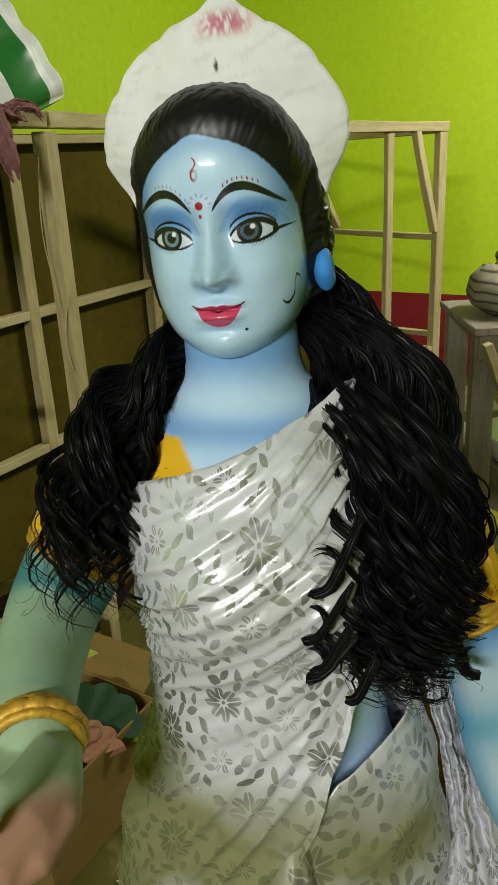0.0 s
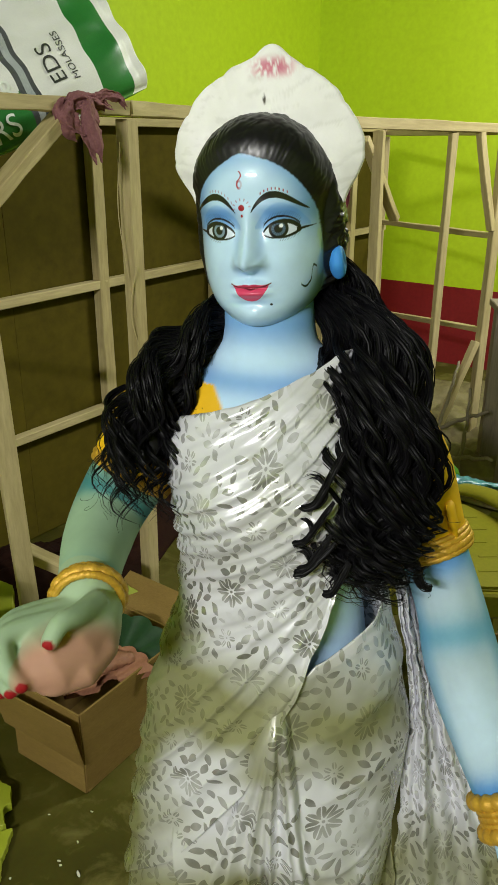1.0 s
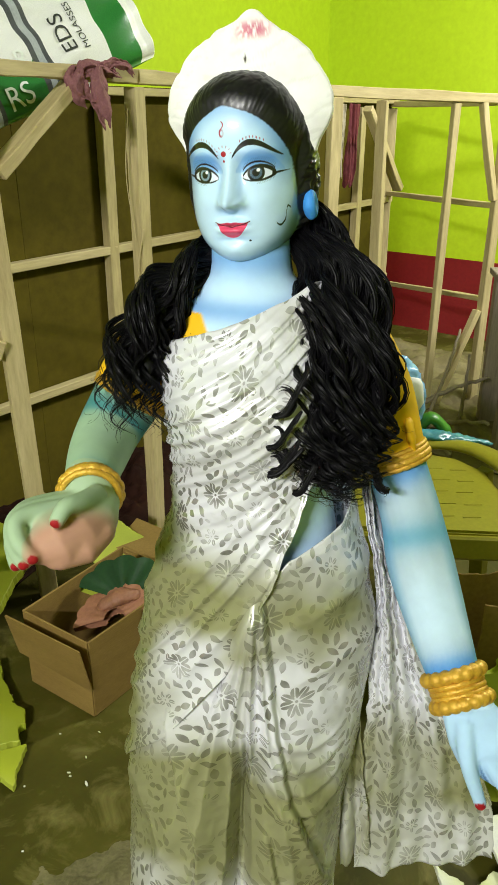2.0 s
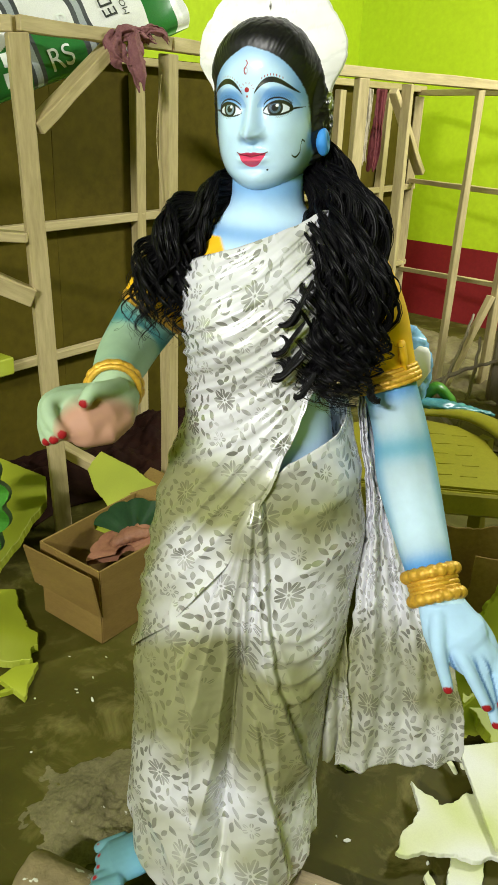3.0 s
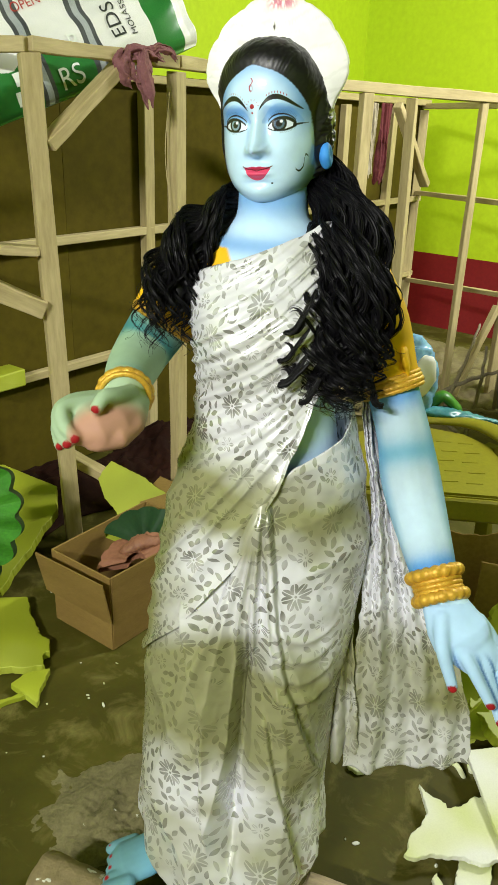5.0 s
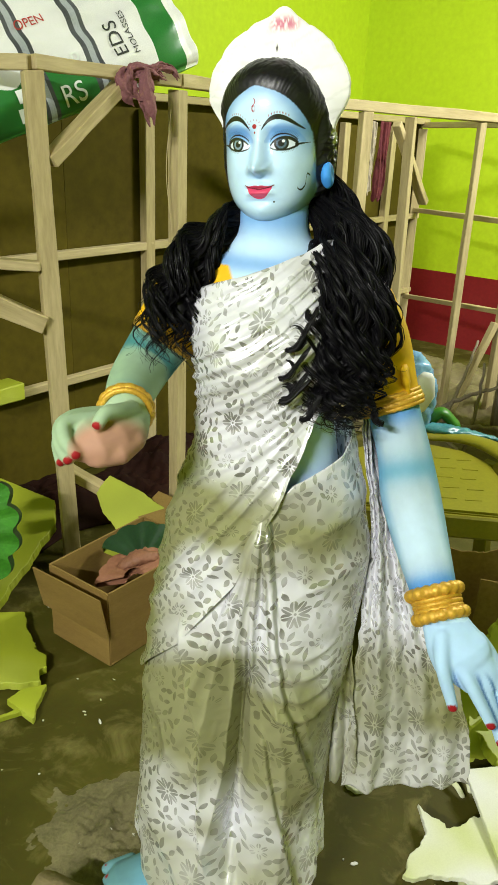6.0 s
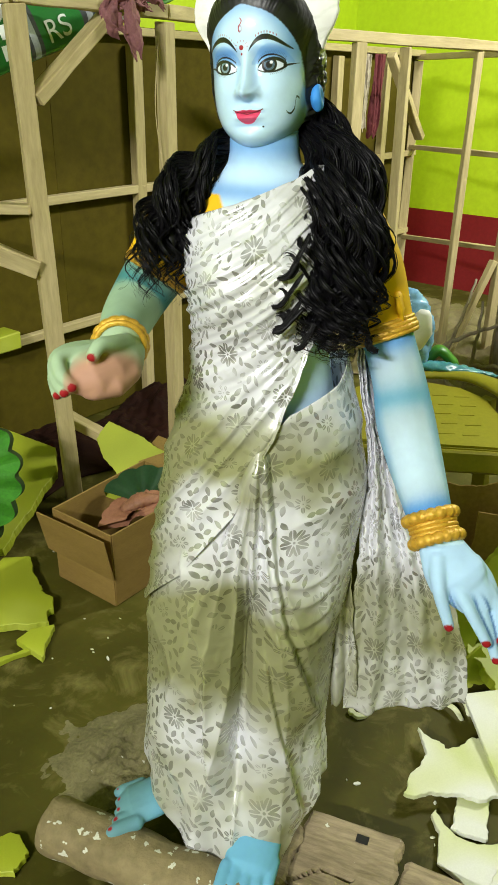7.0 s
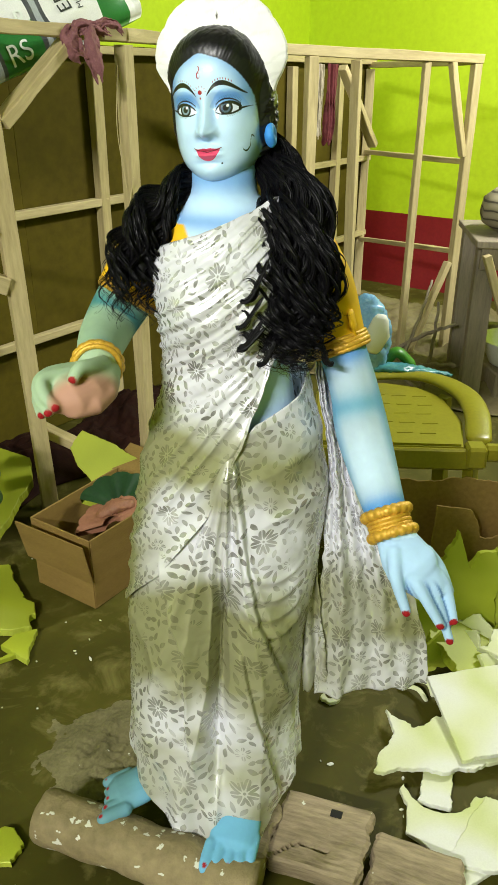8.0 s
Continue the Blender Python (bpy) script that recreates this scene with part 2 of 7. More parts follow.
def cloth_material(name="foil_printed_silk", sheer=0.0):
    """White silk with a foil print of eight-petalled flowers, sprays and leaves, laid out in the cloth's own metres."""
    m = material(name, 0.4)
    bsdf = m.node_tree.nodes["Principled BSDF"]
    uv = node(m, "ShaderNodeUVMap")
    uv.uv_map = "cloth"
    sep = node(m, "ShaderNodeSeparateXYZ")
    wobble = noise_of(m, uv, 8, 2)
    warp = node(m, "ShaderNodeVectorMath")
    warp.operation = "MULTIPLY_ADD"
    m.node_tree.links.new(wobble.outputs["Color"], warp.inputs[0])
    warp.inputs[1].default_value = (0.022, 0.022, 0)
    m.node_tree.links.new(uv.outputs[0], warp.inputs[2])
    m.node_tree.links.new(warp.outputs[0], sep.inputs[0])

    def op(kind, a, b=0.0, c=0.0):
        n = m.node_tree.nodes.new("ShaderNodeMath")
        n.operation = kind
        for i, value in enumerate((a, b, c)):
            if isinstance(value, (int, float)):
                n.inputs[i].default_value = value
            else:
                m.node_tree.links.new(value, n.inputs[i])
        return n.outputs[0]

    W, H = 0.112, 0.130
    u0, v0 = sep.outputs[0], sep.outputs[1]
    row = op("FLOOR", op("DIVIDE", v0, H))
    shift = op("MULTIPLY", op("FLOORED_MODULO", row, 2.0), W * 0.5)
    x = op("SUBTRACT", op("FLOORED_MODULO", op("ADD", u0, shift), W), W / 2)
    y = op("SUBTRACT", op("FLOORED_MODULO", v0, H), H / 2)

    def blade(a, b, length, width, rib=0.0):
        bow = op("SUBTRACT", width, op("MULTIPLY", op("MULTIPLY", a, a), width / length ** 2))
        side = op("ABSOLUTE", b)
        return op("MINIMUM", op("SUBTRACT", bow, side), op("SUBTRACT", side, width * rib)) if rib else op("SUBTRACT", bow, side)

    def leaf(cx, cy, turn, length, width):
        ca, sa = math.cos(turn), math.sin(turn)
        dx, dy = op("SUBTRACT", x, cx), op("SUBTRACT", y, cy)
        a = op("ADD", op("MULTIPLY", dx, ca), op("MULTIPLY", dy, sa))
        b = op("SUBTRACT", op("MULTIPLY", dy, ca), op("MULTIPLY", dx, sa))
        return blade(a, b, length, width)

    def flower(cx, cy, radius, petals, inner=True):
        dx, dy = op("SUBTRACT", x, cx), op("SUBTRACT", y, cy)
        r = op("SQRT", op("ADD", op("MULTIPLY", dx, dx), op("MULTIPLY", dy, dy)))
        ang = op("ARCTAN2", dy, dx)
        step = 2 * math.pi / petals
        d = op("SUBTRACT", op("FLOORED_MODULO", ang, step), step / 2)
        a, b = op("MULTIPLY", r, op("COSINE", d)), op("MULTIPLY", r, op("SINE", d))
        long = op("DIVIDE", op("SUBTRACT", a, radius * 0.66), radius * 0.36)
        bow = op("MULTIPLY", op("SQRT", op("MAXIMUM", op("SUBTRACT", 1.0, op("MULTIPLY", long, long)), 0.0)), radius * 0.25)
        side = op("ABSOLUTE", b)
        shape = op("MINIMUM", op("SUBTRACT", bow, side), op("SUBTRACT", side, radius * 0.012))
        shape = op("MINIMUM", shape, op("SUBTRACT", radius * 0.33, op("ABSOLUTE", op("SUBTRACT", a, radius * 0.66))))
        if inner:
            d = op("SUBTRACT", op("FLOORED_MODULO", op("ADD", ang, step / 2), step), step / 2)
            a, b = op("MULTIPLY", r, op("COSINE", d)), op("MULTIPLY", r, op("SINE", d))
            shape = op("MAXIMUM", shape, blade(op("SUBTRACT", a, radius * 0.38), b, radius * 0.20, radius * 0.11))
        return op("MAXIMUM", shape, op("SUBTRACT", radius * 0.11, r))

    shapes = [flower(-0.024, 0.020, 0.0265, 8), flower(0.034, -0.040, 0.0160, 6, False)]
    for cx, cy, deg, ln, wd in (
        (0.012, 0.034, 35, 0.0095, 0.0044), (0.026, 0.046, 70, 0.0090, 0.0042), (0.032, 0.026, -10, 0.0095, 0.0044), (0.046, 0.038, 50, 0.0085, 0.0040),
        (0.016, 0.012, -50, 0.0085, 0.0040), (0.042, 0.006, 100, 0.0095, 0.0044), (0.030, -0.008, 30, 0.0085, 0.0042), (0.048, -0.014, 140, 0.0080, 0.0038),
        (-0.044, -0.014, 115, 0.0095, 0.0044), (-0.026, -0.019, 60, 0.0095, 0.0044), (-0.036, -0.036, 140, 0.0095, 0.0044), (-0.018, -0.032, 15, 0.0085, 0.0042),
        (-0.012, -0.046, 30, 0.0095, 0.0044), (0.002, -0.054, 75, 0.0090, 0.0042), (0.008, -0.022, 120, 0.0090, 0.0042), (0.013, -0.040, -35, 0.0080, 0.0038),
        (-0.046, -0.054, 10, 0.0095, 0.0044), (-0.050, 0.050, 150, 0.0095, 0.0044), (-0.008, 0.055, 160, 0.0095, 0.0044), (-0.002, -0.008, 80, 0.0080, 0.0040),
        (0.050, -0.058, 20, 0.0085, 0.0040), (-0.028, -0.056, 100, 0.0080, 0.0038), (0.010, 0.056, 20, 0.0080, 0.0038)):
        shapes.append(leaf(cx, cy, math.radians(deg), ln * 1.20, wd * 1.22))
    total = shapes[0]
    for s in shapes[1:]:
        total = op("MAXIMUM", total, s)
    mask = op("MULTIPLY", total, 1100.0)
    clamp = m.node_tree.nodes.new("ShaderNodeClamp")
    m.node_tree.links.new(mask, clamp.inputs[0])
    fade = noise_of(m, uv, 11, 3)
    worn = m.node_tree.nodes.new("ShaderNodeMapRange")
    for key, val in (("From Min", 0.34), ("From Max", 0.62), ("To Min", 0.12), ("To Max", 1.0)):
        worn.inputs[key].default_value = val
    m.node_tree.links.new(fade.outputs["Fac"], worn.inputs["Value"])
    at = node(m, "ShaderNodeAttribute")
    at.attribute_name = "paint"
    baked_tone = node(m, "ShaderNodeSeparateColor")
    m.node_tree.links.new(at.outputs["Color"], baked_tone.inputs[0])
    # The print is fainter where the silk carries the painted olive shade.
    held = m.node_tree.nodes.new("ShaderNodeMapRange")
    for key, val in (("From Min", 0.16), ("From Max", 0.60), ("To Min", 0.50), ("To Max", 1.0)):
        held.inputs[key].default_value = val
    m.node_tree.links.new(baked_tone.outputs[2], held.inputs["Value"])
    foil = op("MULTIPLY", op("MULTIPLY", clamp.outputs[0], worn.outputs[0]), held.outputs[0])

    weave = noise_of(m, uv, 500, 3)
    soft = noise_of(m, uv, 14, 4)
    shade = ramp(m, soft, "Fac", [(0.35, (0.60, 0.60, 0.55)), (0.7, (0.86, 0.855, 0.80))])
    print_tone = mix(m, (at, "Color"), (shade, "Color"), 1.0, "MULTIPLY")
    mixed = m.node_tree.nodes.new("ShaderNodeMix")
    mixed.data_type = "RGBA"
    m.node_tree.links.new(foil, mixed.inputs[0])
    m.node_tree.links.new(at.outputs["Color"], mixed.inputs[6])
    m.node_tree.links.new(print_tone[0].outputs[print_tone[1]], mixed.inputs[7])
    colour_in(m, (mixed, 2))
    m.node_tree.links.new(op("MULTIPLY_ADD", foil, 0.60, 0.06), bsdf.inputs["Metallic"])
    m.node_tree.links.new(op("MULTIPLY_ADD", foil, -0.12, 0.30), bsdf.inputs["Roughness"])
    crumple = noise_of(m, uv, 55, 4, 0.6, 0.5)
    h = op("ADD", op("MULTIPLY", crumple.outputs["Fac"], 1.0), op("MULTIPLY", weave.outputs["Fac"], 0.08))
    b = node(m, "ShaderNodeBump", Strength=0.30, Distance=0.0016)
    m.node_tree.links.new(h, b.inputs["Height"])
    wire(m, b, "Normal", bsdf, "Normal")
    return m


SILK = cloth_material()

# ---- building helpers ----
def world_of(ob):
    m = ob.matrix_parent_inverse @ ob.matrix_basis
    return world_of(ob.parent) @ m if ob.parent else m


def base(name, place, label, category, group=""):
    ob = new(name)
    ob.empty_display_size = 0.05
    ob.location = place
    return tagged(ob, label, category, group)


def as_mesh(name, source):
    if isinstance(source, bpy.types.Mesh):
        return source
    me = bpy.data.meshes.new(name)
    if isinstance(source, tuple):
        me.from_pydata(*source)
    else:
        source.to_mesh(me)
        source.free()
    return me


def part(name, source, mat, parent, label="", at=None, smooth=False):
    """Links a bmesh, a mesh or (verts, edges, faces) as one mesh under a thing; at: its pose in the world."""
    me = as_mesh(name, source)
    for m in (mat if isinstance(mat, (list, tuple)) else [mat]):
        if m.name not in me.materials:
            me.materials.append(m)
    if smooth:
        me.polygons.foreach_set("use_smooth", [True] * len(me.polygons))
    ob = new(name, me)
    at = at or Matrix()
    if parent:
        ob.parent = parent
        ob.matrix_basis = world_of(parent).inverted() @ at
    else:
        ob.matrix_basis = at
    if label:
        ob["label"] = label
    return ob


def block(size, bevel=0.003, rough=0.0, seed=0, cuts=0):
    """A box about its own centre, with worn edges."""
    rnd = random.Random(seed)
    bm = bmesh.new()
    bmesh.ops.create_cube(bm, size=1.0)
    bmesh.ops.scale(bm, vec=size, verts=bm.verts)
    if cuts:
        long = [e for e in bm.edges if abs((e.verts[0].co - e.verts[1].co).z) > 0.9 * size[2]]
        bmesh.ops.subdivide_edges(bm, edges=long, cuts=cuts, use_grid_fill=True)
    for v in bm.verts:
        v.co += Vector([rnd.uniform(-rough, rough) for _ in range(3)])
    if bevel:
        bmesh.ops.bevel(bm, geom=list(bm.edges), offset=bevel, segments=1, affect="EDGES", clamp_overlap=True)
    return bm


def between(p0, p1, spin=0.0):
    """The pose at the middle of p0 and p1 whose z runs along them."""
    p0, p1 = Vector(p0), Vector(p1)
    turn = (p1 - p0).to_track_quat("Z", "Y").to_matrix().to_4x4()
    return Matrix.Translation((p0 + p1) / 2) @ turn @ Matrix.Rotation(radians(spin), 4, "Z")


def beam(name, p0, p1, w, d, parent, mat=None, seed=0, label="", spin=0.0):
    length = (Vector(p1) - Vector(p0)).length
    bm = block((w, d, length), 0.0025, 0.0022, seed, cuts=4)
    return part(name, bm, mat or WOOD, parent, label, between(p0, p1, spin))


def interp(rows, z):
    """Columns of a table, smoothly between its rows."""
    rows = np.array(rows, float)
    z = np.asarray(z, float)
    k = np.clip(np.searchsorted(rows[:, 0], z) - 1, 0, len(rows) - 2)
    f = np.clip((z - rows[k, 0]) / (rows[k + 1, 0] - rows[k, 0]), 0, 1)
    f = f * 0.5 + (f * f * (3 - 2 * f)) * 0.5
    return [rows[k, c] * (1 - f) + rows[k + 1, c] * f for c in range(1, rows.shape[1])]


def smoothstep(a, b, x):
    t = np.clip((np.asarray(x, float) - a) / (b - a), 0, 1)
    return t * t * (3 - 2 * t)


def grid_faces(n, k, closed=False, start=0):
    """Faces of a grid of n rows of k points."""
    i, j = np.meshgrid(np.arange(n - 1), np.arange(k if closed else k - 1), indexing="ij")
    a, b = start + i * k + j, start + i * k + (j + 1) % k
    return np.stack([a, b, b + k, a + k], -1).reshape(-1, 4)


def waves(p, scale, octaves=3, seed=0.0):
    """Cheap smooth noise for arrays of points, about -1 to 1."""
    p = np.asarray(p, float) * scale
    total, amp = 0.0, 1.0
    for o in range(octaves):
        s = seed + 1.7 * o
        x, y, z = p[..., 0], p[..., 1], p[..., 2]
        total = total + amp * (np.sin(1.0 * x + 1.9 * y + 0.7 * z + 4 * s + 1.3 * np.sin(1.3 * z - 0.8 * x + s))
                               * np.cos(1.1 * z - 1.4 * x + 0.9 * y + s + 1.1 * np.sin(1.7 * y + 0.6 * z)))
        amp, p = amp * 0.5, p * 2.03
    return total


def tube(path, radii, sides=10, squash=1.0, up=(0, 0, 1), ends=True):
    """Verts and faces of a round bar along a path; squash flattens it along up."""
    path = np.array(path, float)
    radii = np.array(radii, float)
    tang = np.gradient(path, axis=0)
    tang /= np.linalg.norm(tang, axis=1)[:, None] + 1e-12
    ref = np.array(up, float)
    side = np.cross(tang, ref)
    side /= np.linalg.norm(side, axis=1)[:, None] + 1e-9
    top = np.cross(side, tang)
    if ends:
        first, last = path[0] - tang[0] * radii[0] * 0.6, path[-1] + tang[-1] * radii[-1] * 0.6
        path = np.vstack([first, path, last])
        radii = np.concatenate([[radii[0] * 0.55], radii, [radii[-1] * 0.55]])
        side, top = np.vstack([side[:1], side, side[-1:]]), np.vstack([top[:1], top, top[-1:]])
    ang = np.linspace(0, 2 * np.pi, sides, endpoint=False)
    ring = np.cos(ang)[None, :, None] * side[:, None] + np.sin(ang)[None, :, None] * top[:, None] * squash
    verts = (path[:, None] + ring * radii[:, None, None]).reshape(-1, 3)
    n = len(path)
    faces = [tuple(f) for f in grid_faces(n, sides, True)]
    faces += [tuple(range(sides))[::-1], tuple(range((n - 1) * sides, n * sides))]
    return verts, faces


def curve_of(points, n):
    """A smooth path through points (Catmull-Rom), n samples."""
    p = np.array(points, float)
    p = np.vstack([2 * p[0] - p[1], p, 2 * p[-1] - p[-2]])
    t = np.linspace(0, len(p) - 3 - 1e-6, n)
    k = t.astype(int)
    f = (t - k)[:, None]
    a, b, c, d = p[k], p[k + 1], p[k + 2], p[k + 3]
    return 0.5 * (2 * b + (c - a) * f + (2 * a - 5 * b + 4 * c - d) * f ** 2 + (3 * b - a - 3 * c + d) * f ** 3)


class Heap:
    """Gathers pieces of one mesh, with a material slot for each face."""

    def __init__(self):
        self.verts, self.faces, self.slots, self.n = [], [], [], 0

    def add(self, verts, faces, slot=0):
        self.verts.append(np.asarray(verts, float))
        self.faces += [tuple(int(i) + self.n for i in f) for f in faces]
        self.slots += [slot] * len(faces)
        self.n += len(verts)
        return self

    def mesh(self, name):
        me = bpy.data.meshes.new(name)
        me.from_pydata(np.vstack(self.verts).tolist(), [], self.faces)
        me.polygons.foreach_set("material_index", self.slots)
        return me


def store_paint(me, colours):
    at = me.color_attributes.new("paint", "FLOAT_COLOR", "POINT")
    rgba = np.ones((len(me.vertices), 4), np.float32)
    rgba[:, :3] = colours
    at.data.foreach_set("color", rgba.ravel())


# ---- the room ----
CORNER = Vector((-0.04, 5.37, 0))
RIGHT, LEFT = Vector((0.866, -0.5, 0)), Vector((-0.5, -0.866, 0))
LONG, WIDE, HIGH, DADO = 8.3, 5.6, 2.95, 0.50


def room(a, b, z=0.0):
    p = CORNER + RIGHT * a + LEFT * b
    return Vector((p.x, p.y, z))


def wall(name, p, q, inward, label):
    """A wall with its dado: a thick slab, lime above and dark red below, the red 3 mm proud."""
    d = (q - p).normalized()
    turn = Matrix((d, -inward, Vector((0, 0, 1)))).transposed().to_4x4()
    length = (q - p).length
    mid = (p + q) / 2
    ob = part(name, block((length + 0.3, 0.15, HIGH - DADO), 0), LIME, None, "",
              Matrix.Translation(mid - inward * 0.075 + Vector((0, 0, (HIGH + DADO) / 2))) @ turn)
    tagged(ob, label, "wall", kind="structure")
    low = part(name + "_dado", block((length + 0.3, 0.15, DADO), 0), RED, None, "",
               Matrix.Translation(mid - inward * 0.072 + Vector((0, 0, DADO / 2))) @ turn)
    tagged(low, "dark red painted band along the foot of the lime wall", "wall", kind="structure")


wall("wall_north", room(0, 0), room(WIDE, 0), LEFT, "bright lime green painted plaster wall")
wall("wall_west", room(0, 0), room(0, LONG), RIGHT, "shaded lime green painted plaster wall")
wall("wall_east", room(WIDE, 0), room(WIDE, LONG), -RIGHT, "lime green painted plaster wall")
wall("wall_south", room(0, LONG), room(WIDE, LONG), -LEFT, "lime green painted plaster wall")
turn = Matrix((RIGHT, -LEFT, Vector((0, 0, 1)))).transposed().to_4x4()
mid = room(WIDE / 2, LONG / 2)
floor = part("floor", block((WIDE + 0.5, LONG + 0.5, 0.1), 0), FLOOR, None, "", Matrix.Translation(mid + Vector((0, 0, -0.05))) @ turn)
tagged(floor, "dark stained cement floor with dust", "floor", kind="structure")
ceiling = part("ceiling", block((WIDE + 0.5, LONG + 0.5, 0.1), 0), CEIL, None, "", Matrix.Translation(mid + Vector((0, 0, HIGH + 0.05))) @ turn)
tagged(ceiling, "plain pale ceiling", "ceiling", kind="structure")

# ---- the statue ----
BLUE, PALE, DEEP = np.array((0.045, 0.25, 0.66)), np.array((0.55, 0.78, 1.0)), np.array((0.02, 0.14, 0.30))
TEAL, SAGE, PALM = np.array((0.04, 0.21, 0.23)), np.array((0.34, 0.50, 0.35)), np.array((0.46, 0.25, 0.17))
YELLOW, NAIL, BLACK = np.array((0.86, 0.50, 0.010)), np.array((0.33, 0.008, 0.012)), np.array((0.008, 0.008, 0.009))
HEAD = Matrix.Translation((0.022, 0.717, 1.286)) @ Matrix.Rotation(radians(-4), 4, "Y") @ Matrix.Rotation(radians(-10), 4, "Z")


def blend(col, other, w):
    return col * (1 - w[:, None]) + np.asarray(other) * w[:, None]


def ink(d, width, soft=0.0004):
    """1 inside a stroke at distance d from its middle line."""
    return 1 - smoothstep(width, width + soft, d)


def head_shape():
    """Skull and face, in the head's own axes: x to the viewer's right, y away from the face, z up from the eyes."""
    nz, nt = 470, 520
    z = np.linspace(0, 1, nz)
    z = -0.106 + (0.106 + 0.101) * (z - 0.085 * np.sin(2 * np.pi * z))
    s = np.linspace(-np.pi, np.pi, nt, endpoint=False)
    th = s - 0.55 * np.sin(s)
    rows = [(-0.106, 0.003, 0.030, 0.000), (-0.1048, 0.0180, 0.046, 0.003), (-0.101, 0.0300, 0.0555, 0.008), (-0.092, 0.0425, 0.0620, 0.018), (-0.075, 0.0530, 0.0655, 0.038),
            (-0.052, 0.0605, 0.0655, 0.060), (-0.025, 0.0620, 0.0640, 0.075), (0.0, 0.0615, 0.0625, 0.085), (0.03, 0.0620, 0.0645, 0.09),
            (0.101, 0.0620, 0.0645, 0.09)]
    w, f, b = interp(rows, z)
    ease = 0.0006 + 0.0075 * smoothstep(-0.106, -0.085, z)
    kernel = np.exp(-0.5 * ((z[:, None] - z[None]) / ease[:, None]) ** 2) * np.gradient(z)[None]
    kernel /= kernel.sum(1, keepdims=True)
    w, f, b = kernel @ w, kernel @ f, kernel @ b
    dome = np.sqrt(np.clip(1 - np.clip((z - 0.03) / 0.071, 0, 1) ** 2.3, 1e-5, 1))
    w, f, b = w * dome, f * dome, b * dome
    S, C = np.sin(th)[None], np.cos(th)[None]
    x = w[:, None] * np.sign(S) * np.abs(S) ** 0.97
    y = np.where(C > 0, f[:, None] * np.abs(C) ** 0.88, -b[:, None] * np.abs(C) ** 0.9)
    Z = np.repeat(z[:, None], nt, 1)
    ax = np.abs(x)

    def bump(cx, cz, rx, rz, p=2.0):
        return np.exp(-np.abs((ax - cx) / rx) ** p - np.abs((Z - cz) / rz) ** p)

    under = -0.0436 + 0.0085 * np.clip(ax / 0.014, 0, 1.3) ** 2
    ridge = 0.0032 + 0.0120 * smoothstep(0.012, -0.030, Z)
    nose = ridge * np.exp(-(x / (0.0068 + 0.0040 * smoothstep(0.0, -0.03, Z))) ** 2) * smoothstep(0.0, 0.0100, Z - under) * smoothstep(0.028, 0.006, Z)
    relief = nose + 0.0072 * np.exp(-(x / 0.0078) ** 2 - ((Z + 0.0300) / 0.0078) ** 2) + 0.0064 * bump(0.0122, -0.0322, 0.0052, 0.0056)
    relief -= 0.0028 * bump(0.027, 0.001, 0.015, 0.011) + 0.0035 * bump(0.012, 0.002, 0.006, 0.012)
    relief += 0.0030 * bump(0.028, -0.001, 0.015, 0.0085) + 0.0022 * bump(0.030, 0.021, 0.022, 0.006)
    relief += 0.0030 * bump(0.036, -0.030, 0.016, 0.016) + 0.0042 * bump(0.0, -0.088, 0.014, 0.010)
    lips_up = -0.0523 + 0.0012 * np.exp(-((ax - 0.005) / 0.004) ** 2)
    relief += 0.0048 * np.exp(-(x / 0.0175) ** 4) * (np.exp(-((Z - lips_up) / 0.0034) ** 2) + 1.05 * np.exp(-((Z + 0.0610) / 0.0042) ** 2))
    relief -= 0.0022 * np.exp(-(x / 0.0155) ** 4 - ((Z + 0.0560) / 0.0011) ** 2) + 0.0014 * np.exp(-(x / 0.003) ** 2 - ((Z + 0.0425) / 0.004) ** 2)
    relief -= 0.0020 * bump(0.0, -0.0725, 0.014, 0.0045)
    y = y + relief * smoothstep(0.0, 0.5, C)
    # the painted cap of hair stands a little proud of the face
    edge = np.sqrt((x / (0.0600 + 0.11 * np.maximum(-Z, 0))) ** 2 + (np.maximum(Z, 0) / 0.0665) ** 2) + 0.0035 * waves(np.stack([x, 0 * x, Z], -1), 400, 3, 5) - 0.045 * np.exp(-((x + 0.006) / 0.012) ** 2) * (Z > 0)
    hair = smoothstep(0.985, 1.008, edge) * smoothstep(-0.045, -0.035, Z)
    hair = np.maximum(hair, smoothstep(0.17, 0.11, C + 0.03 * np.sin(70 * Z) + 0.02 * np.sin(190 * Z) - 3.2 * np.minimum(Z + 0.028, 0)) * smoothstep(-0.075, -0.066, Z))
    clean = np.sqrt((x / (0.0600 + 0.11 * np.maximum(-Z, 0))) ** 2 + (np.maximum(Z, 0) / 0.0665) ** 2)
    lift = smoothstep(0.97, 1.22, clean) * smoothstep(-0.045, -0.030, Z)
    lift = np.maximum(lift, smoothstep(0.15, -0.03, C - 3.2 * np.minimum(Z + 0.028, 0)) * smoothstep(-0.076, -0.055, Z))
    # brushed strands that run back from the brow, and lumps of clay curls over the ears
    way = np.arctan2(x, np.maximum(Z + 0.02, 0.004)) * 38 + 3.0 * waves(np.stack([x, y, Z], -1), 22, 2, 1.0)
    strands = (0.00020 * np.sin(way) + 0.00016 * np.sin(2.7 * way + 40 * Z)) * (1 + 0.8 * waves(np.stack([x, y, Z], -1), 35, 2, 9.0))
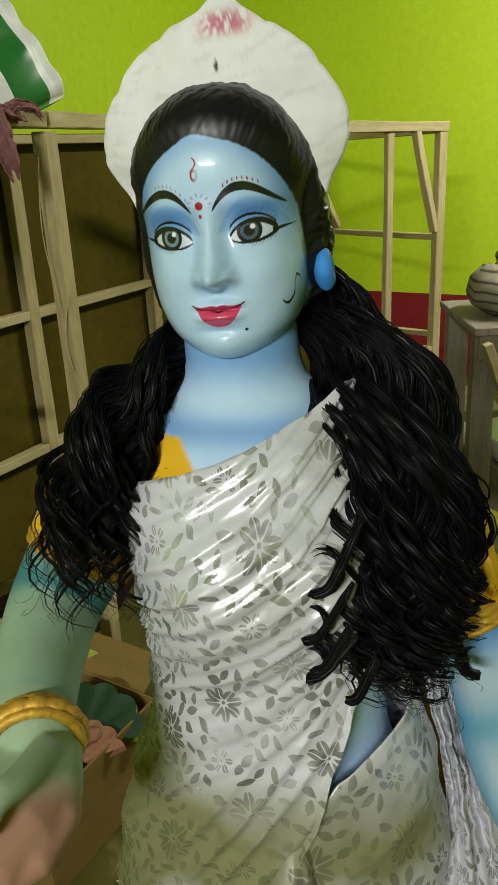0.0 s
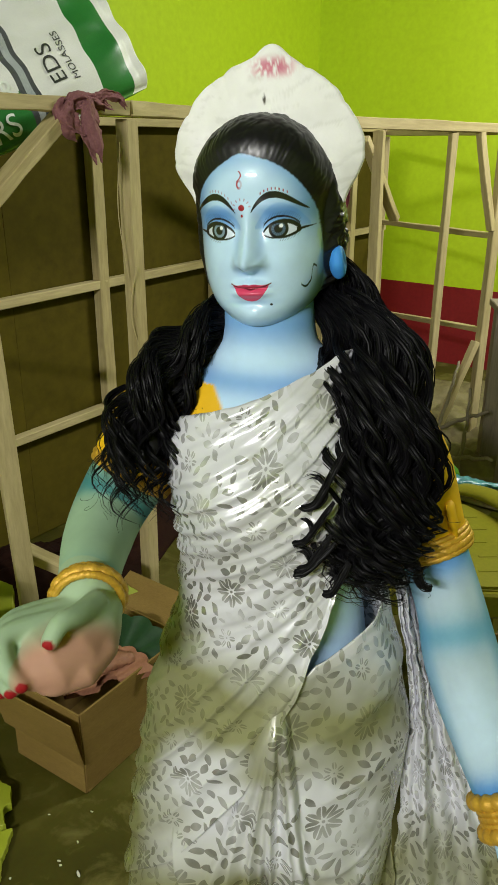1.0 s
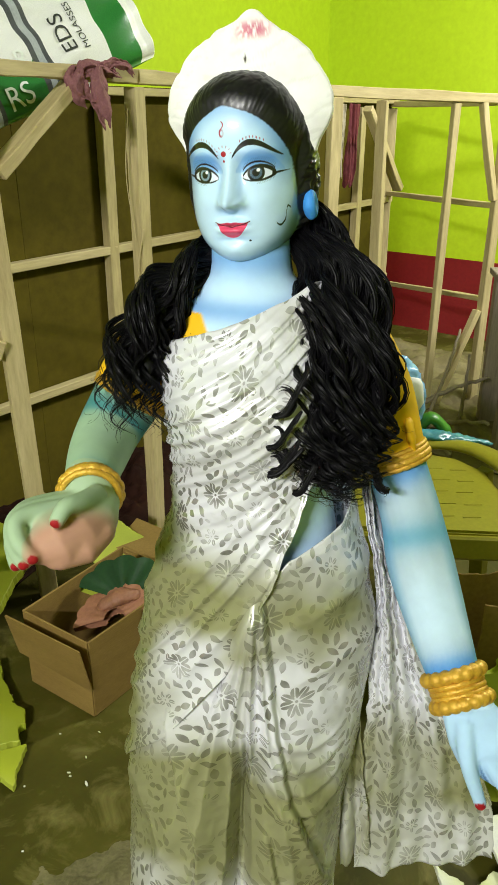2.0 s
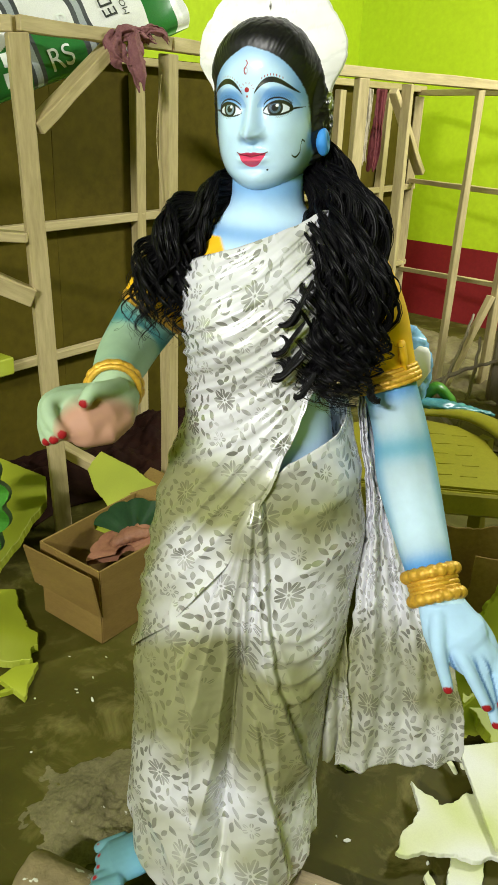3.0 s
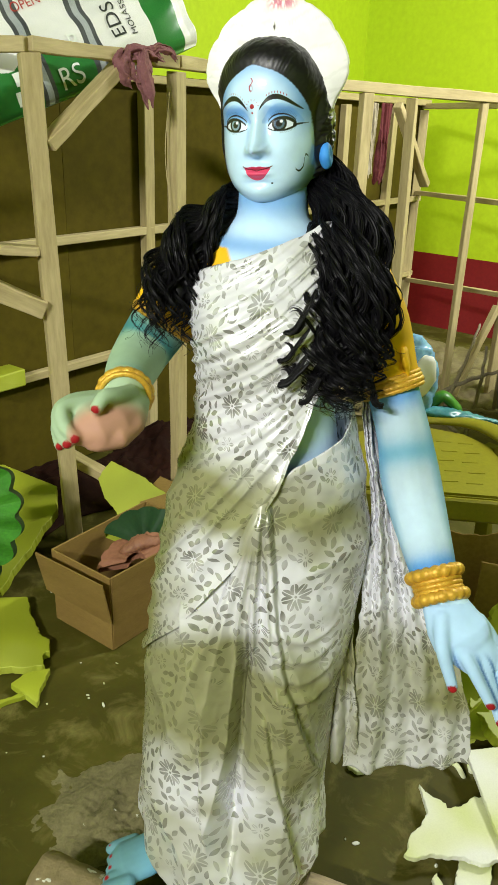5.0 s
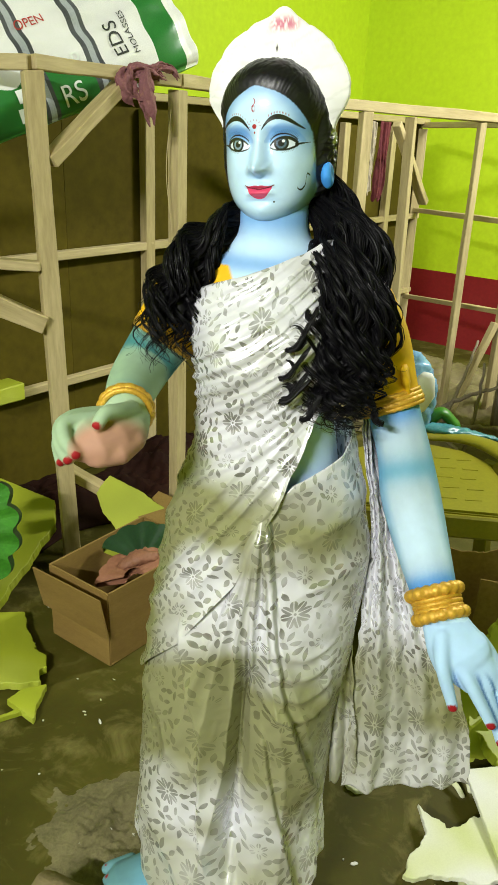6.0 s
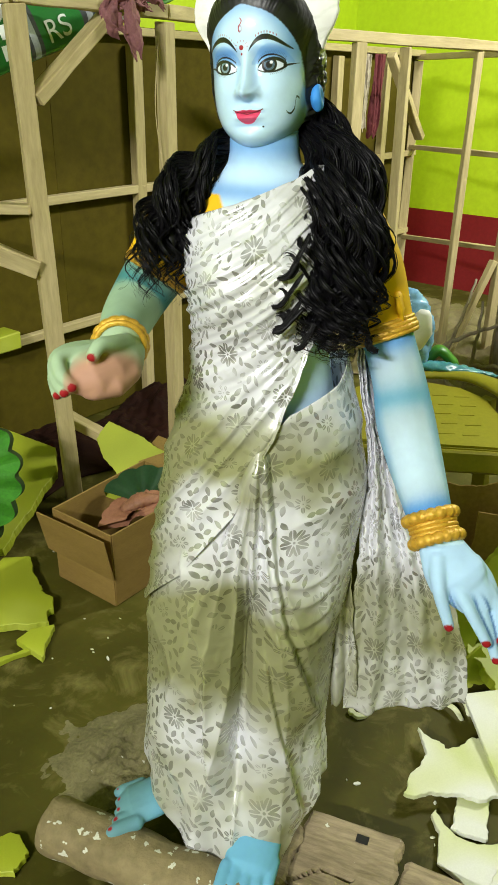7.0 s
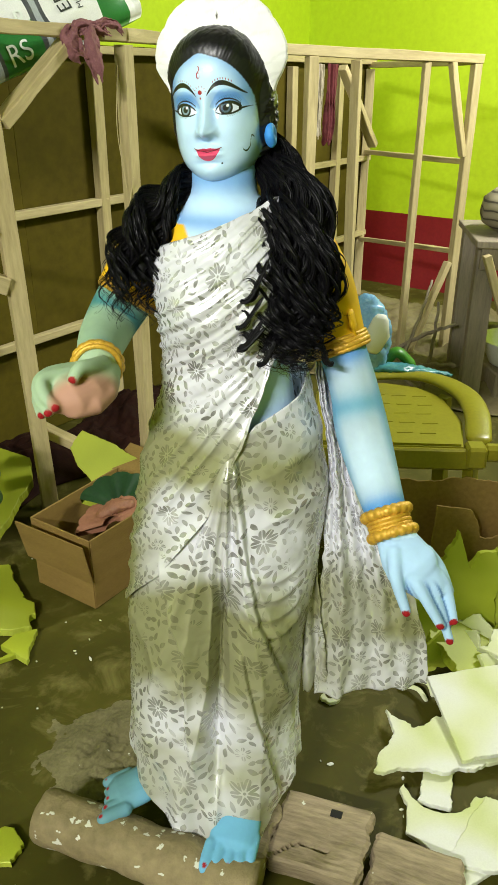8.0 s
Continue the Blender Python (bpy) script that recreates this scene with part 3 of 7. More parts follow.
    strands = strands + 0.0032 * waves(np.stack([x, y, Z], -1), 150, 2, 6.0) * smoothstep(0.03, -0.02, Z) * smoothstep(0.25, 0.0, C) * (x > 0)
    grow = 0.0055 + 0.0090 * smoothstep(0.40, -0.4, C) * smoothstep(0.085, 0.03, Z) + 0.005 * (x > 0) * smoothstep(0.15, -0.15, C) * np.exp(-((Z - 0.0) / 0.035) ** 2) + 0.0006 * waves(np.stack([x, y, Z], -1), 75, 3, 2.0) + strands
    n = np.stack([x / 0.062, y / 0.075, (Z - 0.0) / 0.10], -1)
    n /= np.linalg.norm(n, axis=-1)[..., None] + 1e-9
    P = np.stack([x, y, Z + 0.0050 * smoothstep(-0.066, -0.104, Z)], -1) + n * (grow * lift)[..., None]
    front = (C > 0.02) & (Z < 0.09)
    return P, x, Z, th, hair, front, C + 0 * Z


def face_paint(x, z, hair, front, C):
    """Brush and airbrush work of the face, and bounce shade on one jaw. x, z in the head's own metres."""
    x, z, hair, C = x.ravel(), z.ravel(), hair.ravel(), C.ravel()
    ax, f = np.abs(x), front.ravel().astype(float)
    col = np.tile(PALE, (len(x), 1))
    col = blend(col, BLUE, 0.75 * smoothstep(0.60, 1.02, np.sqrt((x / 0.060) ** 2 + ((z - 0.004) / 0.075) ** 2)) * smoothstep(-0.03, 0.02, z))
    col = blend(col, BLUE, 0.55 * np.exp(-(x / 0.012) ** 2 - ((z + 0.0395) / 0.005) ** 2))
    col = blend(col, BLUE, 0.25 * np.exp(-((ax - 0.011) / 0.004) ** 2 - ((z + 0.012) / 0.02) ** 2))
    col = blend(col, BLUE, 0.74 * np.exp(-((ax - 0.032) / 0.022) ** 4 - ((z - 0.0135) / 0.0105) ** 2))
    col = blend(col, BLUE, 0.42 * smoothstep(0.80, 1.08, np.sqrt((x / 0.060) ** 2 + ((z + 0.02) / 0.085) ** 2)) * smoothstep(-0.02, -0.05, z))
    col = blend(col, BLUE, 0.35 * np.exp(-(x / 0.02) ** 2 - ((z + 0.0705) / 0.003) ** 2))
    # Green bounce shade painted into the jaw on the viewer's right.
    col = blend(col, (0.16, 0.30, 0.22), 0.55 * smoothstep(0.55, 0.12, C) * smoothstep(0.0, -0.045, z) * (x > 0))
    flat = np.abs((ax - 0.0305) / 0.0235)
    over = np.clip(1 - flat ** 2, 0, 1)
    col = blend(col, BLUE * np.array((0.9, 1.0, 1.1)), 0.35 * ink(np.abs(z - (0.002 + 0.0105 * over)), 0.0100 * over, 0.0030) * (flat < 1))
    # brows
    bx = np.where(x > 0, x + 0.003, -x - 0.004)
    u = np.clip((bx - 0.0075) / 0.049, 0, 1)
    line = 0.0165 + 0.0172 * np.sin(np.pi * u ** 0.85) * (1 - 0.25 * u)
    thick = 0.0033 * (np.sin(np.pi * np.clip(u, 0.0, 1)) ** 0.5) * (1 - 0.35 * u) + 0.0002
    brow = ink(np.abs(z - line), thick) * (bx > 0.0072) * (bx < 0.0570)
    # eyes
    e = (ax - 0.0302) / 0.0166
    inside = np.abs(e) < 1
    ee = np.clip(e, -1, 1)
    upper = -0.0030 + 0.0098 * (1 - ee ** 2) ** 0.72 + 0.0012 * ee
    lower = -0.0036 - 0.0050 * (1 - ee ** 2) ** 0.85 + 0.0014 * ee
    white = inside * ink(-(upper - z), 0.0, 0.0004) * ink(lower - z, 0.0, 0.0004)
    gaze = np.hypot((x - np.sign(x) * 0.0290 + 0.001), (z + 0.0002) * 0.95)
    iris, rim, pupil = ink(gaze, 0.0082), ink(np.abs(gaze - 0.0075), 0.0011), ink(gaze, 0.0036)
    glint = ink(np.hypot(x - np.sign(x) * 0.0290 - 0.0015, z - 0.0024), 0.0016)
    col = blend(col, (0.70, 0.78, 0.90), f * white)
    ray = 0.5 + 0.5 * np.sin(np.arctan2(z + 0.001, x - np.sign(x) * 0.0290) * 17)
    col = blend(col, np.array((0.035, 0.075, 0.135)), f * white * iris)
    col = blend(col, np.array((0.28, 0.40, 0.52)), f * white * iris * 0.7 * smoothstep(0.0, -0.005, z - 0.0008 + 0.2 * x))
    col = blend(col, np.array((0.20, 0.29, 0.40)), f * white * iris * ray * 0.4)
    col = blend(col, BLACK, f * white * np.maximum(rim, pupil))
    col = blend(col, (0.85, 0.9, 0.95), f * white * glint)
    wing_u = np.clip((ax - 0.0445) / 0.0135, 0, 1)
    wing = ink(np.abs(z - (-0.0020 + 0.0022 * wing_u)), 0.0013 * (1.1 - wing_u)) * (ax > 0.0435) * (ax < 0.058)
    lid = inside * ink(np.abs(z - upper), 0.0012 + 0.0012 * smoothstep(-0.5, 1, ee))
    under = inside * ink(np.abs(z - lower), 0.0006 + 0.0006 * smoothstep(-0.4, 0.8, ee))
    crease = ink(np.abs(z - (upper + 0.0046 - 0.001 * ee)), 0.00075) * (np.abs(e) < 0.95)
    comb = smoothstep(0.35, 0.9, np.sin(ax * 3100 - z * 2100))
    lash = inside * comb * (z > upper + 0.004) * (z < upper + 0.0092 + 0.002 * np.clip(ee, 0, 1)) * 0.55
    lash = np.maximum(lash, inside * comb * (z < lower) * (z > lower - 0.0036) * (ee > -0.1) * 0.6)
    for m, c in ((crease, BLACK * 2), (lash, BLACK * 2), (under, BLACK), (lid, BLACK), (wing, BLACK), (brow, BLACK)):
        col = blend(col, c, f * np.clip(m, 0, 1))
    # lips
    half = 0.0198
    v = np.clip(np.abs(x) / half, 0, 1)
    top = -0.0565 + 0.0066 * (1 - v) ** 1.25 * (1 - 0.34 * np.exp(-(x / 0.0030) ** 2)) + 0.0048 * v ** 2
    low = -0.0565 - 0.0118 * np.clip(1 - (v / 0.90) ** 2.6, 0, 1) - 0.0008 * (1 - v) + 0.0048 * v ** 2
    lip = ink(z - top, 0.0) * ink(low - z, 0.0) * (np.abs(x) < half)
    col = blend(col, (0.72, 0.065, 0.16), f * lip)
    mouth = ink(np.abs(z - (-0.0562 + 0.0048 * v ** 2 - 0.0008 * np.exp(-(x / 0.003) ** 2))), 0.00045) * (np.abs(x) < half)
    col = blend(col, (0.12, 0.004, 0.012), f * mouth)
    # marks on the brow
    bx0 = x + 0.0045
    red = ink(np.hypot(bx0, z - 0.0210), 0.0028)
    red = np.maximum(red, ink(np.hypot(bx0, (z - 0.0135) * 0.8), 0.0010))
    drop = np.hypot(x + 0.0055, (z - 0.0425) * 0.62)
    red = np.maximum(red, ink(np.abs(drop - 0.0021), 0.0005) * (0.35 + 0.65 * smoothstep(0.002, -0.002, x + 0.0055)))
    red = np.maximum(red, ink(np.abs(x + 0.0068 - 0.0030 * np.sin((z - 0.046) * 330)), 0.0005) * (z > 0.045) * (z < 0.0545))
    dots = smoothstep(0.3, 0.7, np.sin(ax * 1900)) * ink(np.abs(z - (line + 0.0054)), 0.0010) * (ax > 0.012) * (ax < 0.038)
    red = np.maximum(red, dots * np.where(x > 0, 0.9, 0.55))
    spark = ink(np.abs(np.hypot(bx0, z - 0.021) - 0.0078), 0.0011) * smoothstep(0.5, 0.9, np.sin(np.arctan2(z - 0.021, bx0) * 12)) * (z > 0.019)
    red = np.maximum(red, 0.6 * spark)
    col = blend(col, (0.36, 0.010, 0.020), f * np.clip(red, 0, 1))
    col = blend(col, BLACK, f * ink(np.hypot(x - 0.0185, z + 0.0735), 0.0011))
    crack = ink(np.abs(z + 0.0560 - 0.0150 * smoothstep(0.0520, 0.0555, x) + 0.0030 * np.sin((x - 0.045) * 520)), 0.0010) * (x > 0.0450) * (x < 0.0572)
    col = blend(col, (0.01, 0.03, 0.01), f * crack)
    return blend(col, BLACK, np.clip(hair, 0, 1))


def crown_shape():
    """The unpainted white headdress: a thick scalloped fan that rises behind the hair."""
    nr, na = 26, 200
    phi = np.linspace(radians(-10), radians(190), na)
    rad = np.stack([np.cos(phi) * 0.104, np.sin(phi) * 0.119 + 0.012 * np.exp(-((phi - np.pi / 2 + 0.10) / 0.16) ** 2)], -1)
    rad[:, 0] *= np.where(rad[:, 0] > 0, 0.955, 1.0)
    rad[:, 0] *= 1 - 0.24 * smoothstep(0.30, -0.18, np.sin(phi))
    off = np.abs(phi - np.pi / 2)
    scallop = sum(0.020 * np.exp(-np.abs(off - c) / 0.05) for c in (0.42, 0.88, 1.32))
    rad *= (1.006 - scallop + 0.004 * np.sin(phi * 17 + 1) + 0.002 * np.sin(phi * 41))[:, None]
    k = np.linspace(0.35, 1, nr)
    verts = []
    for side, push in ((1, 0.0), (-1, -0.030)):
        for t in k:
            dome = 0.018 * (1 - t ** 2.5) + 0.002 * np.sin(phi * 7 + t * 9)
            y = np.full(na, -0.014) + (dome if side == 1 else -0.2 * dome) + push * (1 - 0.75 * smoothstep(0.8, 1.0, t))
            verts.append(np.stack([rad[:, 0] * t + 0.004, y, 0.036 + rad[:, 1] * t], -1))
    V = np.vstack(verts)
    F = list(map(tuple, grid_faces(nr, na)))
    F += [f[::-1] for f in map(tuple, grid_faces(nr, na, start=nr * na))]
    o, i = (nr - 1) * na, nr * na + (nr - 1) * na
    F += [(o + j, o + j + 1, i + j + 1, i + j) for j in range(na - 1)]
    F += [(j + 1, j, nr * na + j, nr * na + j + 1) for j in range(na - 1)]
    for j in (0, na - 1):
        F += [(r * na + j, (r + 1) * na + j, nr * na + (r + 1) * na + j, nr * na + r * na + j) for r in range(nr - 1)]
    return V, F


ARM_L = [(0.150, 0.700, 1.085, 0.050), (0.185, 0.695, 1.02, 0.050), (0.218, 0.680, 0.945, 0.039), (0.245, 0.655, 0.875, 0.039),
         (0.262, 0.625, 0.815, 0.043), (0.288, 0.572, 0.750, 0.037), (0.314, 0.525, 0.690, 0.029)]
ARM_R = [(-0.085, 0.705, 1.080, 0.050), (-0.120, 0.690, 1.02, 0.047), (-0.148, 0.660, 0.972, 0.042), (-0.150, 0.610, 0.956, 0.038),
         (-0.140, 0.550, 0.953, 0.032), (-0.128, 0.505, 0.948, 0.029)]
FINGERS_L = [((0.318, 0.505, 0.672), (0.322, 0.478, 0.635), (0.343, 0.468, 0.578), 0.0125),
             ((0.335, 0.498, 0.650), (0.362, 0.475, 0.615), (0.396, 0.462, 0.562), 0.0115),
             ((0.350, 0.500, 0.648), (0.385, 0.482, 0.600), (0.414, 0.466, 0.531), 0.0115),
             ((0.362, 0.505, 0.655), (0.398, 0.492, 0.622), (0.418, 0.474, 0.563), 0.0105),
             ((0.368, 0.512, 0.668), (0.392, 0.510, 0.640), (0.412, 0.500, 0.600), 0.0095)]
FINGERS_R = [((-0.150, 0.505, 0.950), (-0.202, 0.462, 0.950), (-0.209, 0.425, 0.918), (-0.196, 0.402, 0.893), 0.0120),
             ((-0.145, 0.490, 0.952), (-0.200, 0.445, 0.952), (-0.200, 0.410, 0.922), (-0.181, 0.396, 0.901), 0.0130),
             ((-0.140, 0.475, 0.952), (-0.192, 0.430, 0.955), (-0.188, 0.402, 0.930), (-0.167, 0.394, 0.912), 0.0130),
             ((-0.112, 0.495, 0.962), (-0.120, 0.452, 0.972), (-0.134, 0.428, 0.958), (-0.142, 0.412, 0.944), 0.0135)]
FINGERS_R = [tuple((p[0] + 0.003 * (i > 1), p[1], p[2] + (0.018 if k == 3 else 0.008) * (i > 1)) for i, p in enumerate(f[:-1])) + f[-1:] for k, f in enumerate(FINGERS_R)]
GRIP, SMALL = np.array((-0.125, 0.480, 0.945)), 0.84
FINGERS_R = [tuple(tuple(GRIP + (np.array(p) - GRIP) * SMALL) for p in f[:-1]) + (f[-1] * 0.88,) for f in FINGERS_R]
TOES_A = [(-0.160 + 0.004 * k - 0.002 * k * k, 0.425 + 0.021 * k, 0.098 - 0.001 * k, 0.0140 - 0.0008 * k) for k in range(5)]
TOES_B = [(0.034 + 0.0195 * k, 0.360 + 0.0013 * k * k, 0.093, 0.0125 - 0.0008 * k) for k in range(5)]


def body_shape():
    """Torso, neck, arms, hands and feet, fused into one smooth skin."""
    h = Heap()
    rows = [(0.50, 0.04, 0.66, 0.12, 0.085), (0.75, 0.052, 0.662, 0.125, 0.085), (0.83, 0.05, 0.668, 0.102, 0.075), (0.93, 0.043, 0.672, 0.094, 0.075),
            (1.02, 0.04, 0.668, 0.100, 0.080), (1.08, 0.036, 0.685, 0.114, 0.068), (1.115, 0.034, 0.695, 0.098, 0.055), (1.145, 0.032, 0.705, 0.066, 0.047),
            (1.17, 0.030, 0.712, 0.050, 0.045), (1.24, 0.026, 0.722, 0.047, 0.045)]
    z = np.linspace(0.5, 1.24, 60)
    cx, cy, a, b = interp(rows, z)
    ang = np.linspace(0, 2 * np.pi, 48, endpoint=False)
    V = np.stack([cx[:, None] + a[:, None] * np.cos(ang), cy[:, None] + b[:, None] * np.sin(ang), np.repeat(z[:, None], 48, 1)], -1).reshape(-1, 3)
    F = list(map(tuple, grid_faces(60, 48, True))) + [tuple(range(48))[::-1], tuple(range(59 * 48, 60 * 48))]
    h.add(V, F)
    for arm in (ARM_L, ARM_R):
        c = curve_of(arm, 40)
        h.add(*tube(c[:, :3], c[:, 3], 24, up=(0, -1, 0.3)))
    h.add(*tube([(0.312, 0.528, 0.694), (0.322, 0.518, 0.678), (0.335, 0.508, 0.658), (0.347, 0.500, 0.643), (0.359, 0.497, 0.633)],
                [0.027, 0.032, 0.039, 0.043, 0.038], 24, 0.52, up=(0.35, -0.75, -0.3)))
    h.add(*tube([(0.346, 0.499, 0.645), (0.362, 0.492, 0.628), (0.378, 0.486, 0.612)], [0.036, 0.034, 0.026], 20, 0.42, up=(0.35, -0.75, -0.3)))
    for p0, p1, p2, r in FINGERS_L:
        c = curve_of([p0, p1, p2], 14)
        h.add(*tube(c, np.linspace(r * 1.05, r * 0.62, 14), 12))
    for pts, radii, squash, up in (([(-0.120, 0.520, 0.945), (-0.122, 0.490, 0.935), (-0.136, 0.455, 0.930), (-0.155, 0.430, 0.925), (-0.172, 0.415, 0.920)],
                                    (0.030, 0.040, 0.046, 0.042, 0.024), 0.78, (0.2, -0.3, 1)),
                                   ([(-0.100, 0.470, 0.925), (-0.120, 0.440, 0.915), (-0.148, 0.420, 0.908)], (0.022, 0.030, 0.022), 0.8, (0, 0, 1))):
        h.add(*tube(GRIP + (np.array(pts) - GRIP) * SMALL, np.array(radii) * SMALL, 24, squash, up=up))
    for *pts, r in FINGERS_R:
        c = curve_of(pts, 18)
        h.add(*tube(c, np.linspace(r, r * 0.72, 18), 12))
    h.add(*tube([(0.00, 0.58, 0.30), (-0.02, 0.57, 0.2), (-0.04, 0.55, 0.14)], [0.04, 0.037, 0.034], 20))
    h.add(*tube([(-0.03, 0.560, 0.120), (-0.075, 0.525, 0.115), (-0.115, 0.495, 0.106), (-0.148, 0.478, 0.097)], [0.034, 0.037, 0.040, 0.040], 20, 0.55))
    h.add(*tube([(0.09, 0.56, 0.30), (0.09, 0.54, 0.2), (0.09, 0.525, 0.13)], [0.042, 0.038, 0.036], 20))
    h.add(*tube([(0.092, 0.540, 0.118), (0.088, 0.485, 0.117), (0.080, 0.435, 0.106), (0.075, 0.402, 0.095)], [0.036, 0.040, 0.044, 0.043], 20, 0.50))
    for (x, y, z, r), d in [(t, (-0.018, -0.011, -0.003)) for t in TOES_A] + [(t, (-0.003, -0.020, -0.004)) for t in TOES_B]:
        h.add(*tube([(x - 1.9 * d[0], y - 1.9 * d[1], z - 1.5 * d[2]), (x, y, z), (x + d[0] * 0.5, y + d[1] * 0.5, z + d[2])], [r * 0.95, r, r * 0.85], 12))
    me = h.mesh("body_cage")
    ob = new("body_cage", me)
    mod = ob.modifiers.new("fuse", "REMESH")
    mod.mode, mod.voxel_size, mod.use_smooth_shade = "VOXEL", 0.0028, True
    sm = ob.modifiers.new("ease", "SMOOTH")
    sm.factor, sm.iterations = 0.5, 4
    done = bpy.data.meshes.new_from_object(ob.evaluated_get(bpy.context.evaluated_depsgraph_get()))
    bpy.data.objects.remove(ob)
    V = np.empty(len(done.vertices) * 3)
    done.vertices.foreach_get("co", V)
    F = [tuple(p.vertices) for p in done.polygons]
    return V.reshape(-1, 3), F


def along(V, arm):
    """How far along an arm each vert lies, 0 to 1, and its distance from the arm."""
    c = curve_of([a[:3] for a in arm], 240)
    d = np.linalg.norm(V[:, None] - c[None], axis=2)
    return d.argmin(1) / 239.0, d.min(1)


def body_paint(V):
    x, y, z = V.T
    col = np.tile(PALE, (len(V), 1))
    # neck and chest
    col = blend(col, BLUE, 0.7 * smoothstep(1.150, 1.190, z) * (z < 1.3))
    col = blend(col, BLUE, 0.6 * np.exp(-((z - 1.130) / 0.012) ** 2))
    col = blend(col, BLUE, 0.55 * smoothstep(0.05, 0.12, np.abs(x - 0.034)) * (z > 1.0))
    col = blend(col, BLUE, 0.9 * smoothstep(0.86, 0.74, z) * (z > 0.5) * (np.abs(x - 0.05) < 0.17) * (y > 0.57))
    col = blend(col, YELLOW, smoothstep(-0.014, -0.020, x + 0.55 * (z - 1.1) - 0.006) * (z > 0.99) * (z < 1.125) * (x > -0.15) * (y > 0.56))
    # the hanging arm, with its airbrushed bands
    s, d = along(V, ARM_L)
    on = ((d < 0.07) & (x > 0.15) & (z < 1.12)).astype(float)
    pale = np.array((0.43, 0.57, 0.66))
    line = curve_of([a[:3] for a in ARM_L], 240)
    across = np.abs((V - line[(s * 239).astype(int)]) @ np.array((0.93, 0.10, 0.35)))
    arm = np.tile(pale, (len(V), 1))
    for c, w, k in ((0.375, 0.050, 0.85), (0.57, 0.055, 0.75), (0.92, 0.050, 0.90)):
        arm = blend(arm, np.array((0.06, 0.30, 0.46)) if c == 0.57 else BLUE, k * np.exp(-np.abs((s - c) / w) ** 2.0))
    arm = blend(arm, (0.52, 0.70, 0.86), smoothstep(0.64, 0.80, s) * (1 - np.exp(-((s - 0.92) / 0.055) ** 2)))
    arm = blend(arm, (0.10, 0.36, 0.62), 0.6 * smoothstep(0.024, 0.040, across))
    col = blend(col, arm, on * (s < 0.995))
    hand = ((x > 0.27) & (z < 0.690) & (z > 0.5)).astype(float)
    col = blend(col, (0.43, 0.65, 0.90), hand)
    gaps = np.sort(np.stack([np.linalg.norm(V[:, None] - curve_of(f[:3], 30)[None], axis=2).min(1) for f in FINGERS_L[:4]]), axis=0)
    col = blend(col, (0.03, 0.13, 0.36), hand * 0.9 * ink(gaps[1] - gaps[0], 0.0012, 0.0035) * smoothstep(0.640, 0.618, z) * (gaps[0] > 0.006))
    # the raised arm
    s, d = along(V, ARM_R)
    on = ((d < 0.07) & (x < -0.085) & (z > 0.8)).astype(float)
    arm = np.tile(SAGE, (len(V), 1))
    arm = blend(arm, TEAL, 0.95 * np.exp(-((s - 0.36) / 0.10) ** 2))
    arm = blend(arm, TEAL * 1.5, 0.6 * np.exp(-((s - 0.92) / 0.07) ** 2))
    arm = blend(arm, YELLOW, smoothstep(0.24, 0.22, s))
    col = blend(col, arm, on)
    handr = ((x < -0.06) & (y < 0.535) & (z > 0.85) & (z < 1.0)).astype(float)
    col = blend(col, np.array((0.36, 0.49, 0.32)), handr)
    x, y, z = (GRIP + (V - GRIP) / SMALL).T
    palm = handr * smoothstep(0.028, 0.012, np.hypot(np.hypot((x + 0.128) / 1.7, (y - 0.43) / 2.4), (z - 0.922) / 1.2) - 0.014) * (x > -0.176)
    col = blend(col, PALM, palm)
    # feet
    x, y, z = V.T
    foot = (z < 0.2).astype(float)
    col = blend(col, (0.16, 0.44, 0.68), foot)
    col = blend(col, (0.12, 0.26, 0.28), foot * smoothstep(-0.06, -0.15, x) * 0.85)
    # nails
    tips = [(p2, (-0.25, -0.8, 0.35), 0.0070) for *_, p2, r in FINGERS_L[:4]]
    tips += [(f[-2], (0.10, -0.85, 0.15), 0.0062) for f in FINGERS_R]
    tips += [((tx, ty - 0.008, tz + 0.004), (0, -0.3, 1), 0.0048) for tx, ty, tz, r in TOES_B]
    tips += [((tx - 0.008, ty - 0.004, tz + 0.004), (-0.3, -0.2, 1), 0.0042) for tx, ty, tz, r in TOES_A]
    for p, n, r in tips:
        n = np.array(n) / np.linalg.norm(n)
        q = np.array(p) + n * 0.007
        col = blend(col, NAIL, ink(np.linalg.norm(V - q, axis=1), r, 0.001))
    return col


def ring_round(centre, axis, radius, thick, beads=0, bead=0.0, squash=1.0):
    """A bangle about an axis, plain or beaded."""
    n, k = 96, 12
    t = np.linspace(0, 2 * np.pi, n, endpoint=False)
    q = Vector(axis).to_track_quat("Z", "Y").to_matrix()
    swell = thick * (1 + (bead * np.abs(np.sin(t * beads / 2)) ** 0.7 if beads else 0 * t))
    a = np.linspace(0, 2 * np.pi, k, endpoint=False)
    rr = radius + swell[:, None] * np.cos(a)[None]
    P = np.stack([rr * np.cos(t)[:, None], rr * np.sin(t)[:, None] * squash, swell[:, None] * np.sin(a)[None]], -1).reshape(-1, 3)
    P = P @ np.array(q).T + np.array(centre)
    F = np.vstack([grid_faces(n, k, True), [[(n - 1) * k + j, (n - 1) * k + (j + 1) % k, (j + 1) % k, j] for j in range(k)]])
    return P, list(map(tuple, F))


